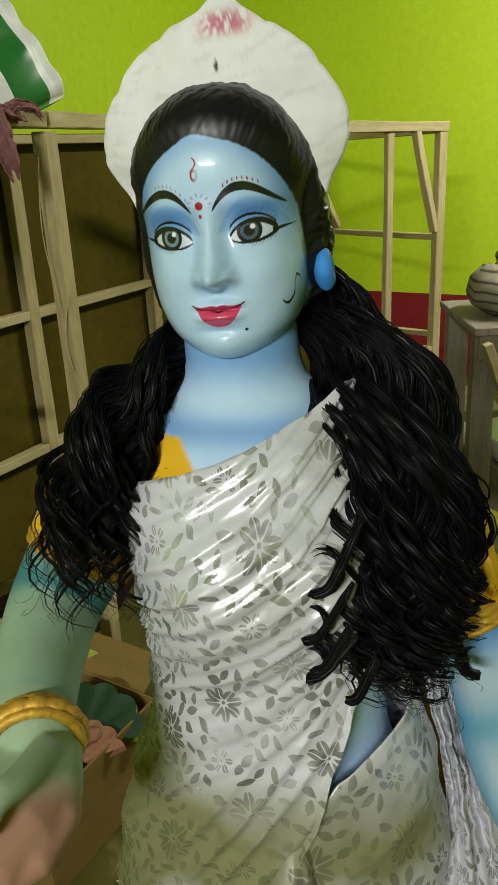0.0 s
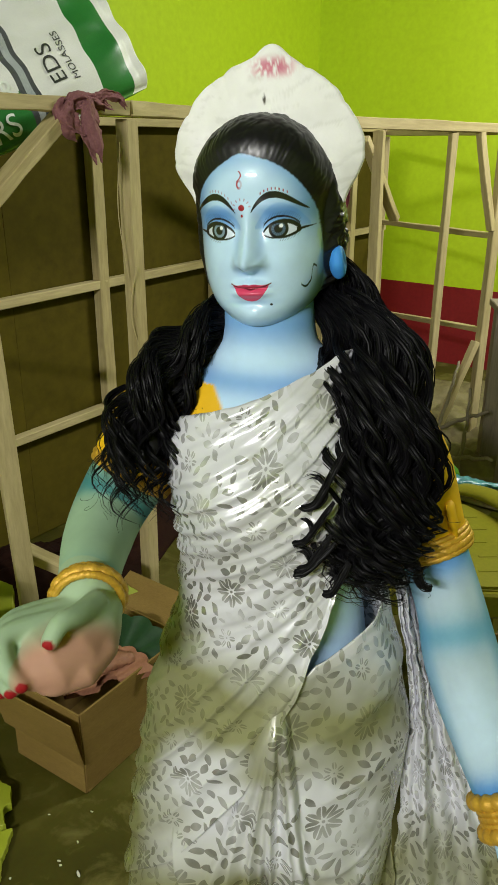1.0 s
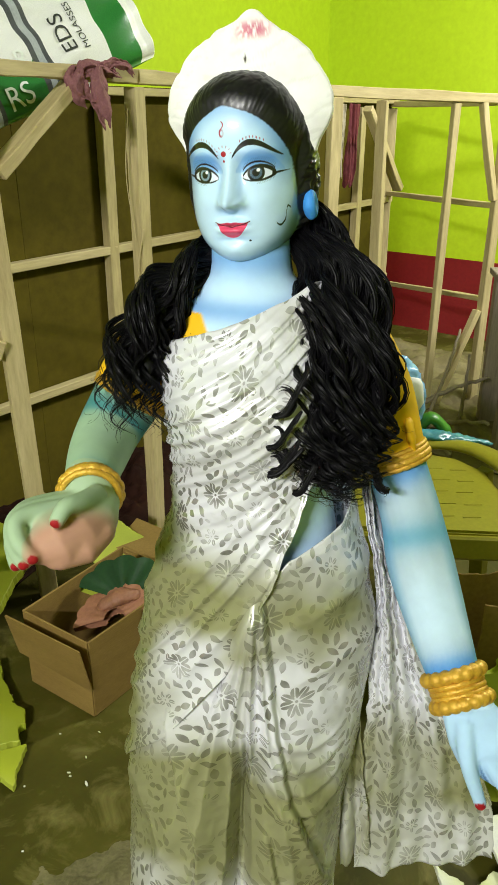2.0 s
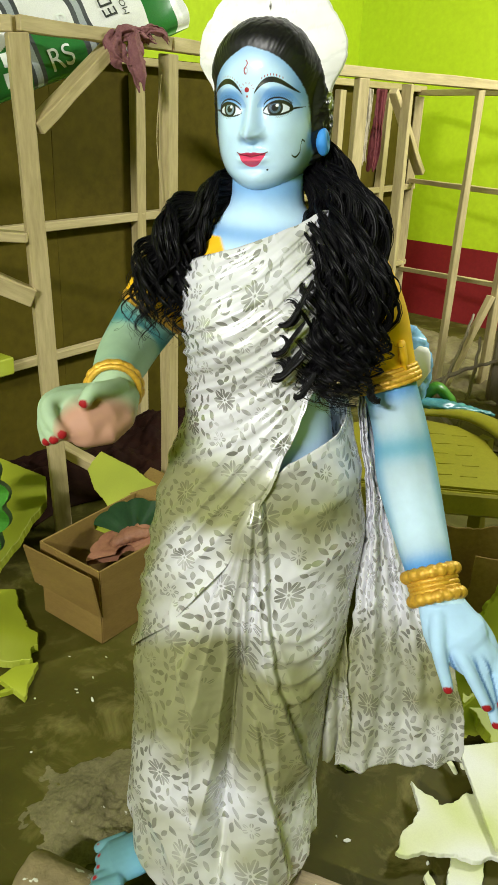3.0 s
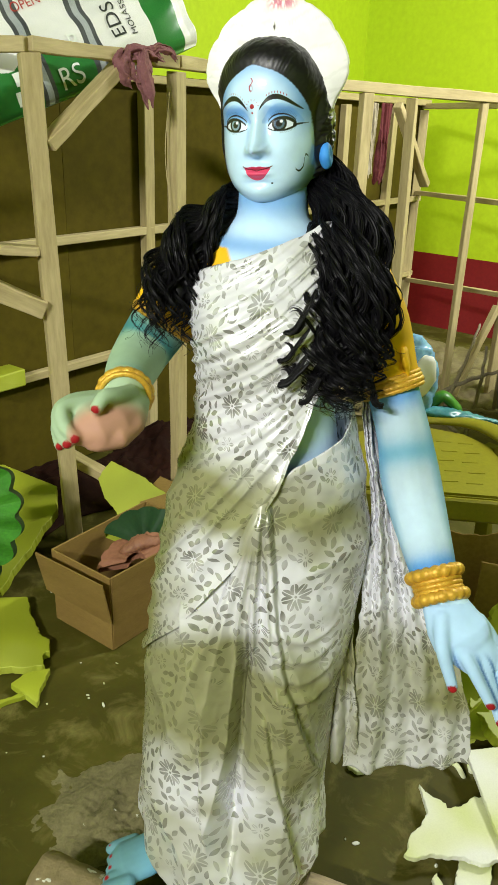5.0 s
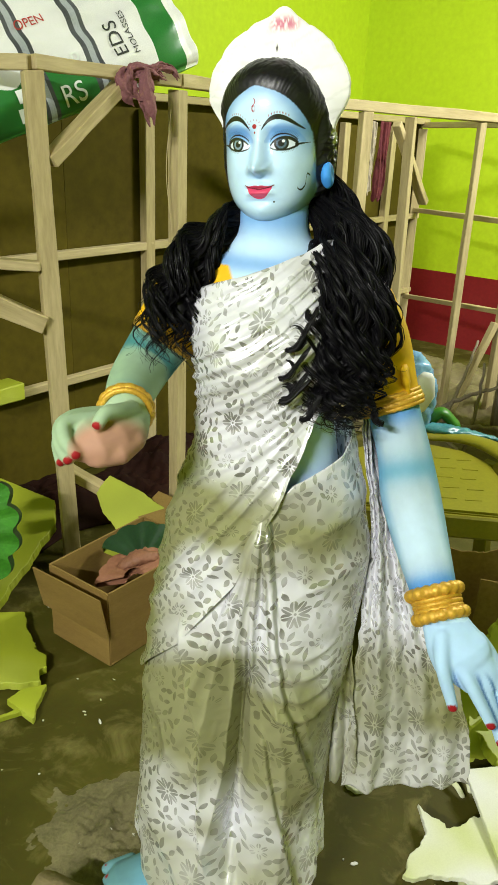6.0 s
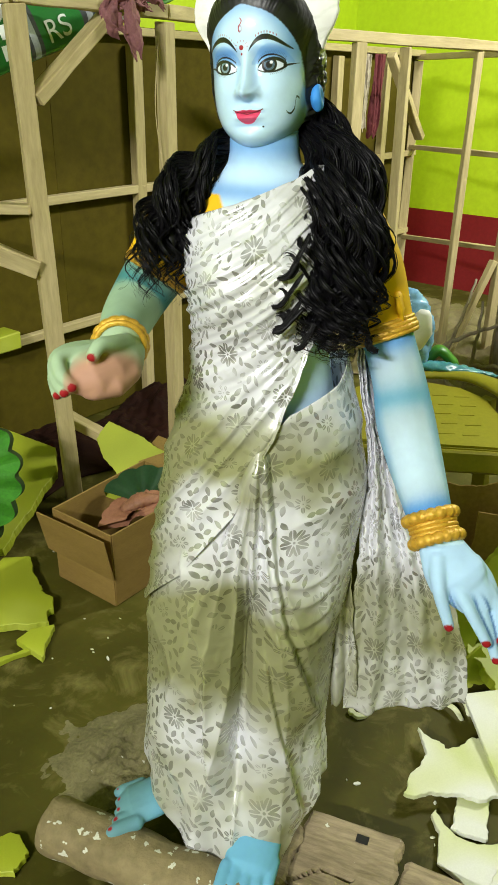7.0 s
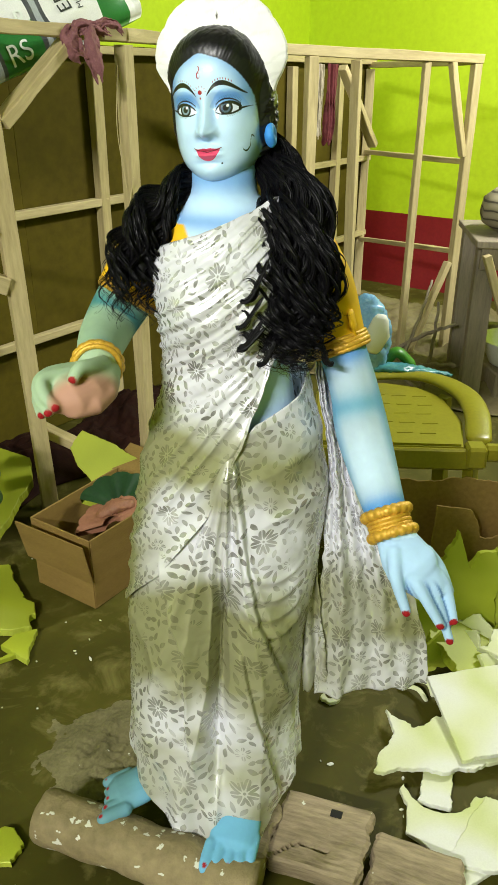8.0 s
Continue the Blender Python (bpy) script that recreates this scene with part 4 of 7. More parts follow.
def build_statue():
    heap, paints = Heap(), []

    def add(V, F, slot, col):
        heap.add(V, F, slot)
        paints.append(np.broadcast_to(np.asarray(col, float), (len(V), 3)))

    M = np.array(HEAD)

    def headed(P):
        P = P.reshape(-1, 3) * (1.045, -1, 1)
        return P @ M[:3, :3].T + M[:3, 3]

    P, x, z, th, hair, front, C = head_shape()
    F = list(map(tuple, grid_faces(P.shape[0], P.shape[1], True)))
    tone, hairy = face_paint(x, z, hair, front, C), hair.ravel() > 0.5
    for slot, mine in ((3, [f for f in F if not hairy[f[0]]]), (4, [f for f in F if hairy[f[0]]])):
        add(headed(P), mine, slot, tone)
    V, F = crown_shape()
    col = np.tile((0.88, 0.88, 0.87), (len(V), 1))
    stain = smoothstep(0.25, 0.5, 0.5 + 0.5 * waves(V, 330, 3)) * np.exp(-((V[:, 0] - 0.014) / 0.019) ** 4 - ((V[:, 2] - 0.147) / 0.0085) ** 4)
    col = blend(col, (0.58, 0.07, 0.17), 0.85 * stain)
    col = blend(col, (0.07, 0.06, 0.05), ink(np.hypot((V[:, 0] - 0.006) * 2.5, V[:, 2] - 0.1180), 0.0032, 0.002))
    col = blend(col, (0.52, 0.52, 0.48), 0.22 * smoothstep(0.60, 0.98, waves(V * (1, 1, 3.0), 60, 4)))
    add(headed(V), F, 2, col)
    # ears
    for sx in (1, -1):
        t, a = np.meshgrid(np.linspace(0, np.pi, 26), np.linspace(0, 2 * np.pi, 40, endpoint=False), indexing="ij")
        E = np.stack([0.0095 * np.sin(t) * np.cos(a), 0.0135 * np.sin(t) * np.sin(a), 0.0175 * np.cos(t)], -1)
        dish = np.exp(-((E[..., 1]) / 0.0065) ** 2 - ((E[..., 2] - 0.003) / 0.0095) ** 2)
        E[..., 1] *= 1 - 0.35 * smoothstep(0.0, -0.0175, E[..., 2])
        E[..., 0] = (E[..., 0] - 0.006 * dish * (E[..., 0] > 0)) * sx
        E = E + (0.0735 if sx > 0 else -0.060, -0.004 if sx > 0 else -0.03, -0.043)
        hole = np.exp(-(((E[..., 1] + 0.012) / 0.003) ** 2 + ((E[..., 2] + 0.044) / 0.0035) ** 2)).ravel()
        add(headed(E), list(map(tuple, grid_faces(26, 40, True))), 0, blend(np.tile(BLUE * 1.15, (26 * 40, 1)), DEEP * 0.3, hole))
    V, F = body_shape()
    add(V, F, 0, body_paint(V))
    # sleeves with their gilded edges
    for arm, stop, trim in ((ARM_L, 0.36, GILT), (ARM_R, 0.245, GILT)):
        c = curve_of(arm, 80)
        c = c[:int(80 * stop)]
        add(*tube(c[:, :3], c[:, 3] + 0.0045, 40, up=(0, -1, 0.3), ends=False), 0, YELLOW)
        axis = c[-1, :3] - c[-4, :3]
        unit = axis / np.linalg.norm(axis)
        tight = 0.005 if arm is ARM_R else 0
        for k, (r, th_, beads, bd) in enumerate(((0.0052, 0.0026, 70, 0.35), (0.0040, 0.0042, 34, 0.30), (0.0044, 0.0046, 26, 0.35), (0.0052, 0.0030, 70, 0.35))):
            add(*ring_round(c[-1, :3] - unit * (0.008 - 0.0062 * k), axis, c[-1, 3] + r - tight, th_, beads, bd), 1, (1, 1, 1))
    c = curve_of(ARM_L, 80)[20]
    add(*tube([c[:3] + (0.030, -0.036, 0.018), c[:3] + (0.034, -0.038, 0.0), c[:3] + (0.036, -0.036, -0.018)], [0.009, 0.013, 0.008], 16, 0.5), 0, YELLOW * 0.95)
    # bangles
    c = curve_of(ARM_L, 80)
    axis = c[-1, :3] - c[-8, :3]
    axis /= np.linalg.norm(axis)
    for off, r, th_, beads, bd in ((0.001, 0.0335, 0.0068, 17, 0.40), (0.012, 0.0312, 0.0036, 60, 0.25), (0.0185, 0.0312, 0.0036, 60, 0.25),
                                   (0.025, 0.0312, 0.0036, 60, 0.25), (0.034, 0.0330, 0.0066, 17, 0.40)):
        add(*ring_round(c[-6, :3] + axis * off, axis, r, th_, beads, bd), 1, (1, 1, 1))
    add(*tube([c[-6, :3] + axis * k for k in (0.001, 0.015, 0.034)], [0.0312] * 3, 40, up=(0, -1, 0.3), ends=False), 1, (1, 1, 1))
    c = curve_of(ARM_R, 80)
    axis = c[-6, :3] - c[-16, :3]
    axis /= np.linalg.norm(axis)
    for off, r, th_, beads, bd in ((-0.007, 0.0325, 0.0034, 60, 0.25), (0.0, 0.0332, 0.0050, 16, 0.35), (0.007, 0.0325, 0.0034, 60, 0.25)):
        add(*ring_round(c[-4, :3] + axis * off, axis, r, th_, beads, bd), 1, (1, 1, 1))
    me = heap.mesh("statue")
    store_paint(me, np.vstack(paints))
    ob = part("statue", me, [PAINT, GILT, CHALK, VARNISH, CAP], None, smooth=True)
    ob.location = (0, 0, 0)
    return tagged(ob, "blue-painted clay statue with white unpainted headdress, standing on a log", "statue")


build_statue()

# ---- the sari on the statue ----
# The silk in white light and in lime bounce, both as painted colour.
WHITE, OLIVE_SHADE = np.array((0.70, 0.705, 0.76)), np.array((0.27, 0.27, 0.14))
SKIRT = [(0.06, 0.022, 0.585, 0.160, 0.170), (0.13, 0.020, 0.592, 0.165, 0.166), (0.25, 0.013, 0.612, 0.164, 0.146), (0.40, 0.018, 0.630, 0.166, 0.126), (0.55, 0.034, 0.645, 0.168, 0.116),
         (0.70, 0.050, 0.655, 0.163, 0.107), (0.80, 0.053, 0.660, 0.142, 0.097), (0.86, 0.050, 0.665, 0.120, 0.088),
         (0.93, 0.045, 0.668, 0.108, 0.084)]
WRAP = [(0.40, 0.018, 0.630, 0.172, 0.134), (0.55, 0.034, 0.645, 0.174, 0.124), (0.70, 0.050, 0.655, 0.169, 0.115), (0.80, 0.053, 0.660, 0.148, 0.104),
        (0.86, 0.050, 0.664, 0.122, 0.098), (0.93, 0.043, 0.668, 0.112, 0.096), (1.00, 0.040, 0.664, 0.115, 0.103), (1.05, 0.038, 0.668, 0.118, 0.100),
        (1.10, 0.037, 0.680, 0.112, 0.085), (1.18, 0.036, 0.700, 0.100, 0.058)]


def sharp(p):
    """A fold: a rounded crest and a tight valley."""
    s = np.sin(p)
    return 1 - 2 * np.abs(np.sin(p / 2)) ** 0.8 + 0.12 * s


def cloth_shading(x, z, pts):
    """Lit white and shaded olive zones of the drape, put into the silk's colour."""
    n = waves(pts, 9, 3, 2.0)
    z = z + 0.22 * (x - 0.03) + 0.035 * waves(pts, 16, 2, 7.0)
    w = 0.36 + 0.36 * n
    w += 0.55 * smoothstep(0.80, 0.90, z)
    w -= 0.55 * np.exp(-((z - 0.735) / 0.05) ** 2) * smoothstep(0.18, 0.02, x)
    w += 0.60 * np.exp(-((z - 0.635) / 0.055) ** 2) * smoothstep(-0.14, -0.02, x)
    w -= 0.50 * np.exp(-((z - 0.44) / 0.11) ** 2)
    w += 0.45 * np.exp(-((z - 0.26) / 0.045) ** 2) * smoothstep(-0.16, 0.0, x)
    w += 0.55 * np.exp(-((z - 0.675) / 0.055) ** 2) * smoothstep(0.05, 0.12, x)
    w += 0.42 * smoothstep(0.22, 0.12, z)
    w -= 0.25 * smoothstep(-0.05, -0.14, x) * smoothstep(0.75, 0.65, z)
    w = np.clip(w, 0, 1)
    return WHITE * w[..., None] + OLIVE_SHADE * (1 - w[..., None])


def cloth_part(name, P, parent, uv, tint, label=""):
    n, k = P.shape[:2]
    me = bpy.data.meshes.new(name)
    me.from_pydata(P.reshape(-1, 3).tolist(), [], grid_faces(n, k).tolist())
    layer = me.uv_layers.new(name="cloth")
    loops = np.empty(len(me.loops), np.int64)
    me.loops.foreach_get("vertex_index", loops)
    layer.data.foreach_set("uv", uv.reshape(-1, 2)[loops].astype(np.float32).ravel())
    store_paint(me, tint.reshape(-1, 3))
    ob = part(name, me, SILK, parent, label, smooth=True)
    sol = ob.modifiers.new("thickness", "SOLIDIFY")
    sol.thickness, sol.offset = 0.0012, 0
    return ob


sari = base("sari", (0.02, 0.6, 0.09), "white silk sari with floral foil print draped on the statue", "sari")


def lapped(x, z, line, reach, height, side=1):
    """A fold that laps over its neighbour along a line of (z, x): it swells towards the line and drops off sharply past it."""
    line = np.array(line)
    d = side * (x - np.interp(z, line[:, 0], line[:, 1]))
    fade = smoothstep(line[0, 0] - 0.03, line[0, 0] + 0.04, z) * smoothstep(line[-1, 0] + 0.02, line[-1, 0] - 0.04, z)
    return height * fade * np.where(d < 0, np.exp(d / reach), smoothstep(0.009, 0.0, d))


def build_skirt():
    n, k = 260, 460
    s_, q_ = np.meshgrid(np.linspace(0, 1, n), np.linspace(-np.pi, np.pi, k), indexing="ij")
    T = q_ - 0.5 * np.sin(q_)
    top = np.interp(T, (-3.14, -1.2, -0.3, 0.1, 0.33, 0.67, 1.0, 1.35, 1.8, 3.14), (0.86, 0.85, 0.82, 0.81, 0.838, 0.856, 0.874, 0.902, 0.905, 0.86))
    bottom = 0.145 + 0.006 * np.sin(T * 7) - 0.068 * np.exp(-((T - 0.16) / 1.0) ** 4)
    Z = bottom + (top - bottom) * s_
    cx, cy, a, b = (v.reshape(Z.shape) for v in interp(SKIRT, Z.ravel()))
    x0 = cx + a * np.sin(T)
    front = smoothstep(1.75, 1.2, np.abs(T))
    # pleats fan out and down from the tuck at the waist
    far = np.hypot(x0 - 0.055, 0.80 - Z)
    fan = np.arctan2(x0 - 0.055, np.maximum(0.80 - Z, 0.02))
    gather = np.exp(-((fan + 0.02) / 0.17) ** 2)
    pleat = gather * 0.0075 * smoothstep(0.02, 0.16, far) * (1 - 0.5 * smoothstep(0.4, 0.7, far)) * sharp(fan * 62 + 1.2 * np.sin(far * 11))
    left = np.exp(-((fan + 0.36) / 0.16) ** 2) * smoothstep(0.12, 0.4, far) * 0.005 * sharp(fan * 30 + 0.8 + far * 3)
    valley = -0.056 * np.exp(-((x0 - 0.046) / 0.023) ** 2) * smoothstep(0.60, 0.46, Z) * smoothstep(0.05, 0.34, Z)
    knees = 0.015 * (np.exp(-((x0 - 0.115) / 0.045) ** 2) + np.exp(-((x0 + 0.045) / 0.05) ** 2)) * np.exp(-((Z - 0.42) / 0.16) ** 2)
    hip = 0.0035 * sharp(75 * (Z - 0.45 * (x0 - 0.09)) + 1) * np.exp(-((x0 - 0.15) / 0.05) ** 2) * smoothstep(0.60, 0.70, Z) * smoothstep(0.90, 0.82, Z)
    laps = lapped(x0, Z, ((0.30, 0.165), (0.35, 0.140), (0.49, 0.098), (0.62, 0.079), (0.79, 0.060)), 0.022, 0.014)
    laps += lapped(x0, Z, ((0.20, 0.005), (0.274, -0.010), (0.418, -0.012), (0.518, -0.040), (0.60, -0.060)), 0.030, 0.013, -1)
    laps += lapped(x0, Z, ((0.28, 0.051), (0.41, 0.044), (0.563, 0.040), (0.70, 0.048), (0.78, 0.054)), 0.014, 0.011)
    laps += lapped(x0, Z, ((0.50, -0.03), (0.603, 0.000), (0.669, 0.020), (0.784, 0.052)), 0.016, 0.007, -1)
    laps += lapped(x0, Z, ((0.12, 0.150), (0.25, 0.112), (0.36, 0.085), (0.45, 0.072)), 0.024, 0.012)
    # a swag that hangs between the pleats and the hip
    bowl = Z - (0.465 + 9.0 * (x0 - 0.128) ** 2)
    swag = 0.009 * np.where(bowl > 0, np.exp(-bowl / 0.03), smoothstep(-0.005, 0, bowl)) * smoothstep(0.062, 0.04, np.abs(x0 - 0.120))
    swag += 0.0035 * sharp(bowl * 190) * smoothstep(0, 0.02, bowl) * smoothstep(0.14, 0.08, bowl) * smoothstep(0.06, 0.03, np.abs(x0 - 0.12))
    drop = 0.0040 * sharp(34 * (Z + 1.1 * x0) + 2) * np.exp(-((x0 + 0.08) / 0.07) ** 2) * smoothstep(0.10, 0.2, Z) * smoothstep(0.55, 0.36, Z)
    edge = 0.005 * np.sin(13 * T + 1.3 * np.sin(4 * T)) * smoothstep(0.26, 0.10, Z)
    belt = 0.004 * smoothstep(0.97, 1.0, s_)
    edge += 0.013 * np.exp(-((x0 - 0.09) / 0.05) ** 2) * smoothstep(0.24, 0.10, Z) * (np.abs(T) < 1.4)
    r = (pleat + left + valley + knees + hip + laps + swag + drop + belt) * front + edge
    S, C = np.sin(T), -np.cos(T)
    X, Y = cx + (a + r) * S + 0.009 * smoothstep(0.77, 0.86, Z) * np.maximum(S, 0) ** 2, cy + (b + r) * C
    P = np.stack([X, Y, Z], -1)
    P += 0.0010 * np.stack([waves(P, 40, 2, 1), waves(P, 40, 2, 5), 0 * Z], -1)
    uv = 1.12 * np.stack([T * 0.155, Z * 1.0 + 0.01 * np.sin(T * 3)], -1)
    return cloth_part("skirt", P, sari, uv, cloth_shading(X, Z, P))


def build_wrap():
    n, k = 200, 260
    s, T = np.meshgrid(np.linspace(0, 1, n), np.linspace(radians(-125), radians(118), k), indexing="ij")
    x0 = 0.045 + 0.14 * np.sin(T)
    low = np.interp(T, [radians(d) for d in (-125, -90, -70, -35, -10, 5, 18, 43, 85, 118)], [0.47, 0.45, 0.47, 0.56, 0.68, 0.787, 0.851, 0.942, 1.0, 1.0])
    high = np.interp(T, [radians(d) for d in (-125, -95, -62, -20, 25, 48, 118)], [1.06, 1.07, 1.095, 1.118, 1.150, 1.168, 1.165])
    Z = low + (high - low) * s
    cx, cy, a, b = (v.reshape(Z.shape) for v in interp(WRAP, Z.ravel()))
    x0 = cx + a * np.sin(T)
    rise = Z - 0.80 * x0 - 0.8 * (x0 - 0.04) ** 2
    fold = 0.0024 * sharp(rise * 175 + 2.0 * np.sin(rise * 31) + 0.8 * np.sin(x0 * 40)) * smoothstep(0.0, 0.06, s)
    fold += 0.0010 * sharp(rise * 420 + 3 * np.sin(x0 * 25))
    across = Z - 1.35 * x0
    steep = 0.0030 * sharp(across * 150 + 1.2 * np.sin(across * 40)) * smoothstep(0.0, 0.05, s)
    k_ = smoothstep(0.80, 0.96, Z - 0.5 * (x0 - 0.05))
    fold = fold * k_ + steep * (1 - k_)
    bust = 0.012 * np.exp(-((Z - 1.025) / 0.045) ** 2) * (np.exp(-((x0 - 0.085) / 0.035) ** 2) + np.exp(-((x0 + 0.010) / 0.035) ** 2))
    lip = 0.004 * smoothstep(0.03, 0.0, s)
    r = fold + bust + lip
    X, Y = cx + (a + r) * np.sin(T), cy - (b + r) * np.cos(T)
    P = np.stack([X, Y, Z], -1)
    P += 0.0006 * np.stack([waves(P, 60, 2, 3), waves(P, 60, 2, 8), waves(P, 50, 2, 4)], -1)
    c, sn = math.cos(0.6), math.sin(0.6)
    u, v = T * 0.125, Z
    uv = 1.38 * np.stack([u * c + v * sn, v * c - u * sn], -1) + 0.03
    return cloth_part("shoulder_wrap", P, sari, uv, cloth_shading(X, Z, P))


def build_fall():
    """The loose end that hangs behind the lowered arm."""
    n, k = 180, 130
    s, t = np.meshgrid(np.linspace(0, 1, n), np.linspace(0, 1, k), indexing="ij")
    top, foot = 0.93, 0.268 + 0.020 * t + 0.0035 * np.sin(t * 21)
    Z = top + (foot - top) * s
    spread = smoothstep(0.0, 1.0, s)
    left = 0.180 + 0.032 * smoothstep(0.0, 0.30, s) - 0.004 * s
    right = 0.212 + 0.208 * spread
    X = left + (right - left) * t
    Y = 0.675 - 0.075 * s + 0.009 * np.sin(t * 13 + 2.0 * s) * (1 - 0.45 * t) + 0.008 * np.sin(t * 31 + 5 * s) * (1 - s * 0.6) + 0.03 * t
    P = np.stack([X, Y, Z], -1)
    P += 0.002 * np.stack([waves(P, 40, 2, 3), waves(P, 40, 2, 8), 0 * Z], -1)
    # Lit and shaded zones painted down the loose end.
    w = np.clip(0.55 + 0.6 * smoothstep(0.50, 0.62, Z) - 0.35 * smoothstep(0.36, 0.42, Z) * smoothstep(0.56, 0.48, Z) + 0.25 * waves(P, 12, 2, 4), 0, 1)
    tint = WHITE * w[..., None] + OLIVE_SHADE * (1 - w[..., None])
    uv = 1.15 * np.stack([t * 0.26 + 0.4, Z], -1)
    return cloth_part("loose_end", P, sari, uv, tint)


def build_fold():
    """A narrow inner fold that hangs between the skirt and the loose end."""
    n, k = 90, 40
    s, t = np.meshgrid(np.linspace(0, 1, n), np.linspace(0, 1, k), indexing="ij")
    Z = 0.70 + (0.275 + 0.03 * t + 0.004 * np.sin(t * 19) - 0.70) * s
    X = 0.168 + 0.018 * s + (0.012 + 0.034 * s) * t
    Y = 0.635 - 0.035 * s + 0.007 * np.sin(t * 9 + 3 * s) + 0.012 * t
    P = np.stack([X, Y, Z], -1)
    P += 0.0015 * np.stack([waves(P, 50, 2, 3), waves(P, 50, 2, 8), 0 * Z], -1)
    # This fold is coloured almost wholly in the shade tone.
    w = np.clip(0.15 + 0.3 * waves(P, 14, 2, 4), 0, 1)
    return cloth_part("inner_fold", P, sari, np.stack([t * 0.06 + 0.2, Z], -1), WHITE * w[..., None] + OLIVE_SHADE * (1 - w[..., None]))


build_skirt()
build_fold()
build_wrap()
build_fall()

# ---- the wig ----
def lock_bundle(name, spine, locks, seed, parent, curls, flicks=()):
    """Wavy locks, each a flattened band of hair with fine strands over it, along a spine of (x, y, z, half width, half depth), over a dark core.
    flicks: single ringlets as (points, radius)."""
    rnd = np.random.RandomState(seed)
    verts, faces, n = [], [], 0
    whole = curve_of(spine, 80)

    def keep(V, F):
        nonlocal n
        verts.append(V)
        faces.extend(tuple(int(q) + n for q in f) for f in F)
        n += len(V)

    def lock(path, width, strands):
        m = len(path)
        tt = np.linspace(0, 1, m)
        rad = width * np.clip(tt * 8 + 0.4, 0, 1) * (1 - 0.92 * smoothstep(0.55, 1.0, tt))
        V, F = tube(path, rad, 9, 0.5, (0, -1, 0.3), ends=False)
        V = V + 0.0007 * np.stack([waves(V, 190, 2, seed), waves(V, 190, 2, seed + 2), 0 * V[:, 0]], -1)
        keep(V, F)
        tang = np.gradient(path, axis=0)
        tang /= np.linalg.norm(tang, axis=1)[:, None] + 1e-9
        side = np.cross(tang, (0, -1, 0.3))
        side /= np.linalg.norm(side, axis=1)[:, None] + 1e-9
        dep = np.cross(side, tang)
        for k in range(strands):
            b, out = rnd.rand() * 6.28, abs(rnd.normal(1.25, 0.45))
            stray = rnd.uniform(0.0, 0.0055) * smoothstep(0.35, 1.0, tt) * (rnd.rand() < 0.35)
            spread = (rad * out + 0.0003)[:, None]
            p = path + side * (math.cos(b) * spread + stray[:, None]) + dep * (0.5 * math.sin(b) * spread - 0.6 * stray[:, None])
            end = rnd.randint(int(m * 0.8), m + 1)
            V, F = tube(p[:end], rnd.uniform(0.00035, 0.00085) * np.clip((1 - np.linspace(0, 1, end)) * 5 + 0.15, 0, 1), 3, 0.8, (0, -1, 0.3), ends=False)
            keep(V, F[:-2])

    core = whole[4:58]
    V, F = tube(core[:, :3], core[:, 3] * 0.70 * np.linspace(1, 0.6, len(core)), 20, 0.42, (0, -1, 0.25))
    keep(V + 0.004 * np.stack([waves(V, 60, 2, 1), waves(V, 60, 2, 2), waves(V, 60, 2, 3)], -1), F)
    m = 46
    for i in range(locks):
        r, a = rnd.rand() ** 0.45, rnd.rand() * 2 * math.pi
        ou, ov = r * math.cos(a), r * math.sin(a)
        start = 0.0 if rnd.rand() < 0.6 else rnd.uniform(0.03, 0.30)
        stop = rnd.uniform(0.66, 1.0) if rnd.rand() < 0.75 else rnd.uniform(0.45, 0.74)
        turns, ph = rnd.uniform(*curls), 2.2 * ou + rnd.normal(0, 0.6)
        amp0, drift = rnd.uniform(0.7, 1.35), rnd.uniform(-0.22, 0.22)
        t = np.linspace(start, stop, m)
        tt = np.linspace(0, 1, m)
        c = np.stack([np.interp(t * 79, np.arange(80), whole[:, j]) for j in range(5)], -1)
        tang = np.gradient(c[:, :3], axis=0)
        tang /= np.linalg.norm(tang, axis=1)[:, None]
        side = np.cross(tang, (0, -1, 0.25))
        side /= np.linalg.norm(side, axis=1)[:, None]
        dep = np.cross(side, tang)
        amp = (0.0040 + 0.0065 * smoothstep(0.05, 0.5, t)) * amp0 * (1 + 0.10 * smoothstep(0.75, 1.0, tt))
        wind = turns * 2 * np.pi * t ** 1.1 + ph + 1.2 * smoothstep(0.72, 1.0, tt) ** 2
        u = (ou * 0.93 + drift * t ** 2) * c[:, 3] + amp * np.cos(wind)
        v = ov * c[:, 4] + 0.9 * amp * np.sin(wind)
        lock(c[:, :3] + side * u[:, None] + dep * v[:, None], rnd.uniform(0.0012, 0.0024), 11)
    for points, radius in flicks:
        for k in range(3):
            shift = rnd.normal(0, 0.0012, 3)
            lock(curve_of(points, 60) + shift * np.linspace(0.6, 1.2, 60)[:, None], radius * rnd.uniform(0.6, 0.9), 5)
    # stray single hairs
    for i in range(locks // 5):
        a, b = rnd.rand() * 6.28, rnd.uniform(0.2, 0.95)
        p = whole[int(b * 79)]
        begin = p[:3] + np.array((math.cos(a) * p[3], -abs(math.sin(a)) * p[4], 0)) * 0.95
        t = np.linspace(0, 1, 22)
        way = np.array((math.cos(a) * 0.016, -0.006, rnd.uniform(-0.05, 0.0))) * rnd.uniform(0.4, 1.2)
        curl = rnd.uniform(0.003, 0.009)
        path = begin + way * t[:, None] + curl * np.stack([np.sin(t * 9 + a), np.cos(t * 8 + a), np.sin(t * 7)], -1) * t[:, None]
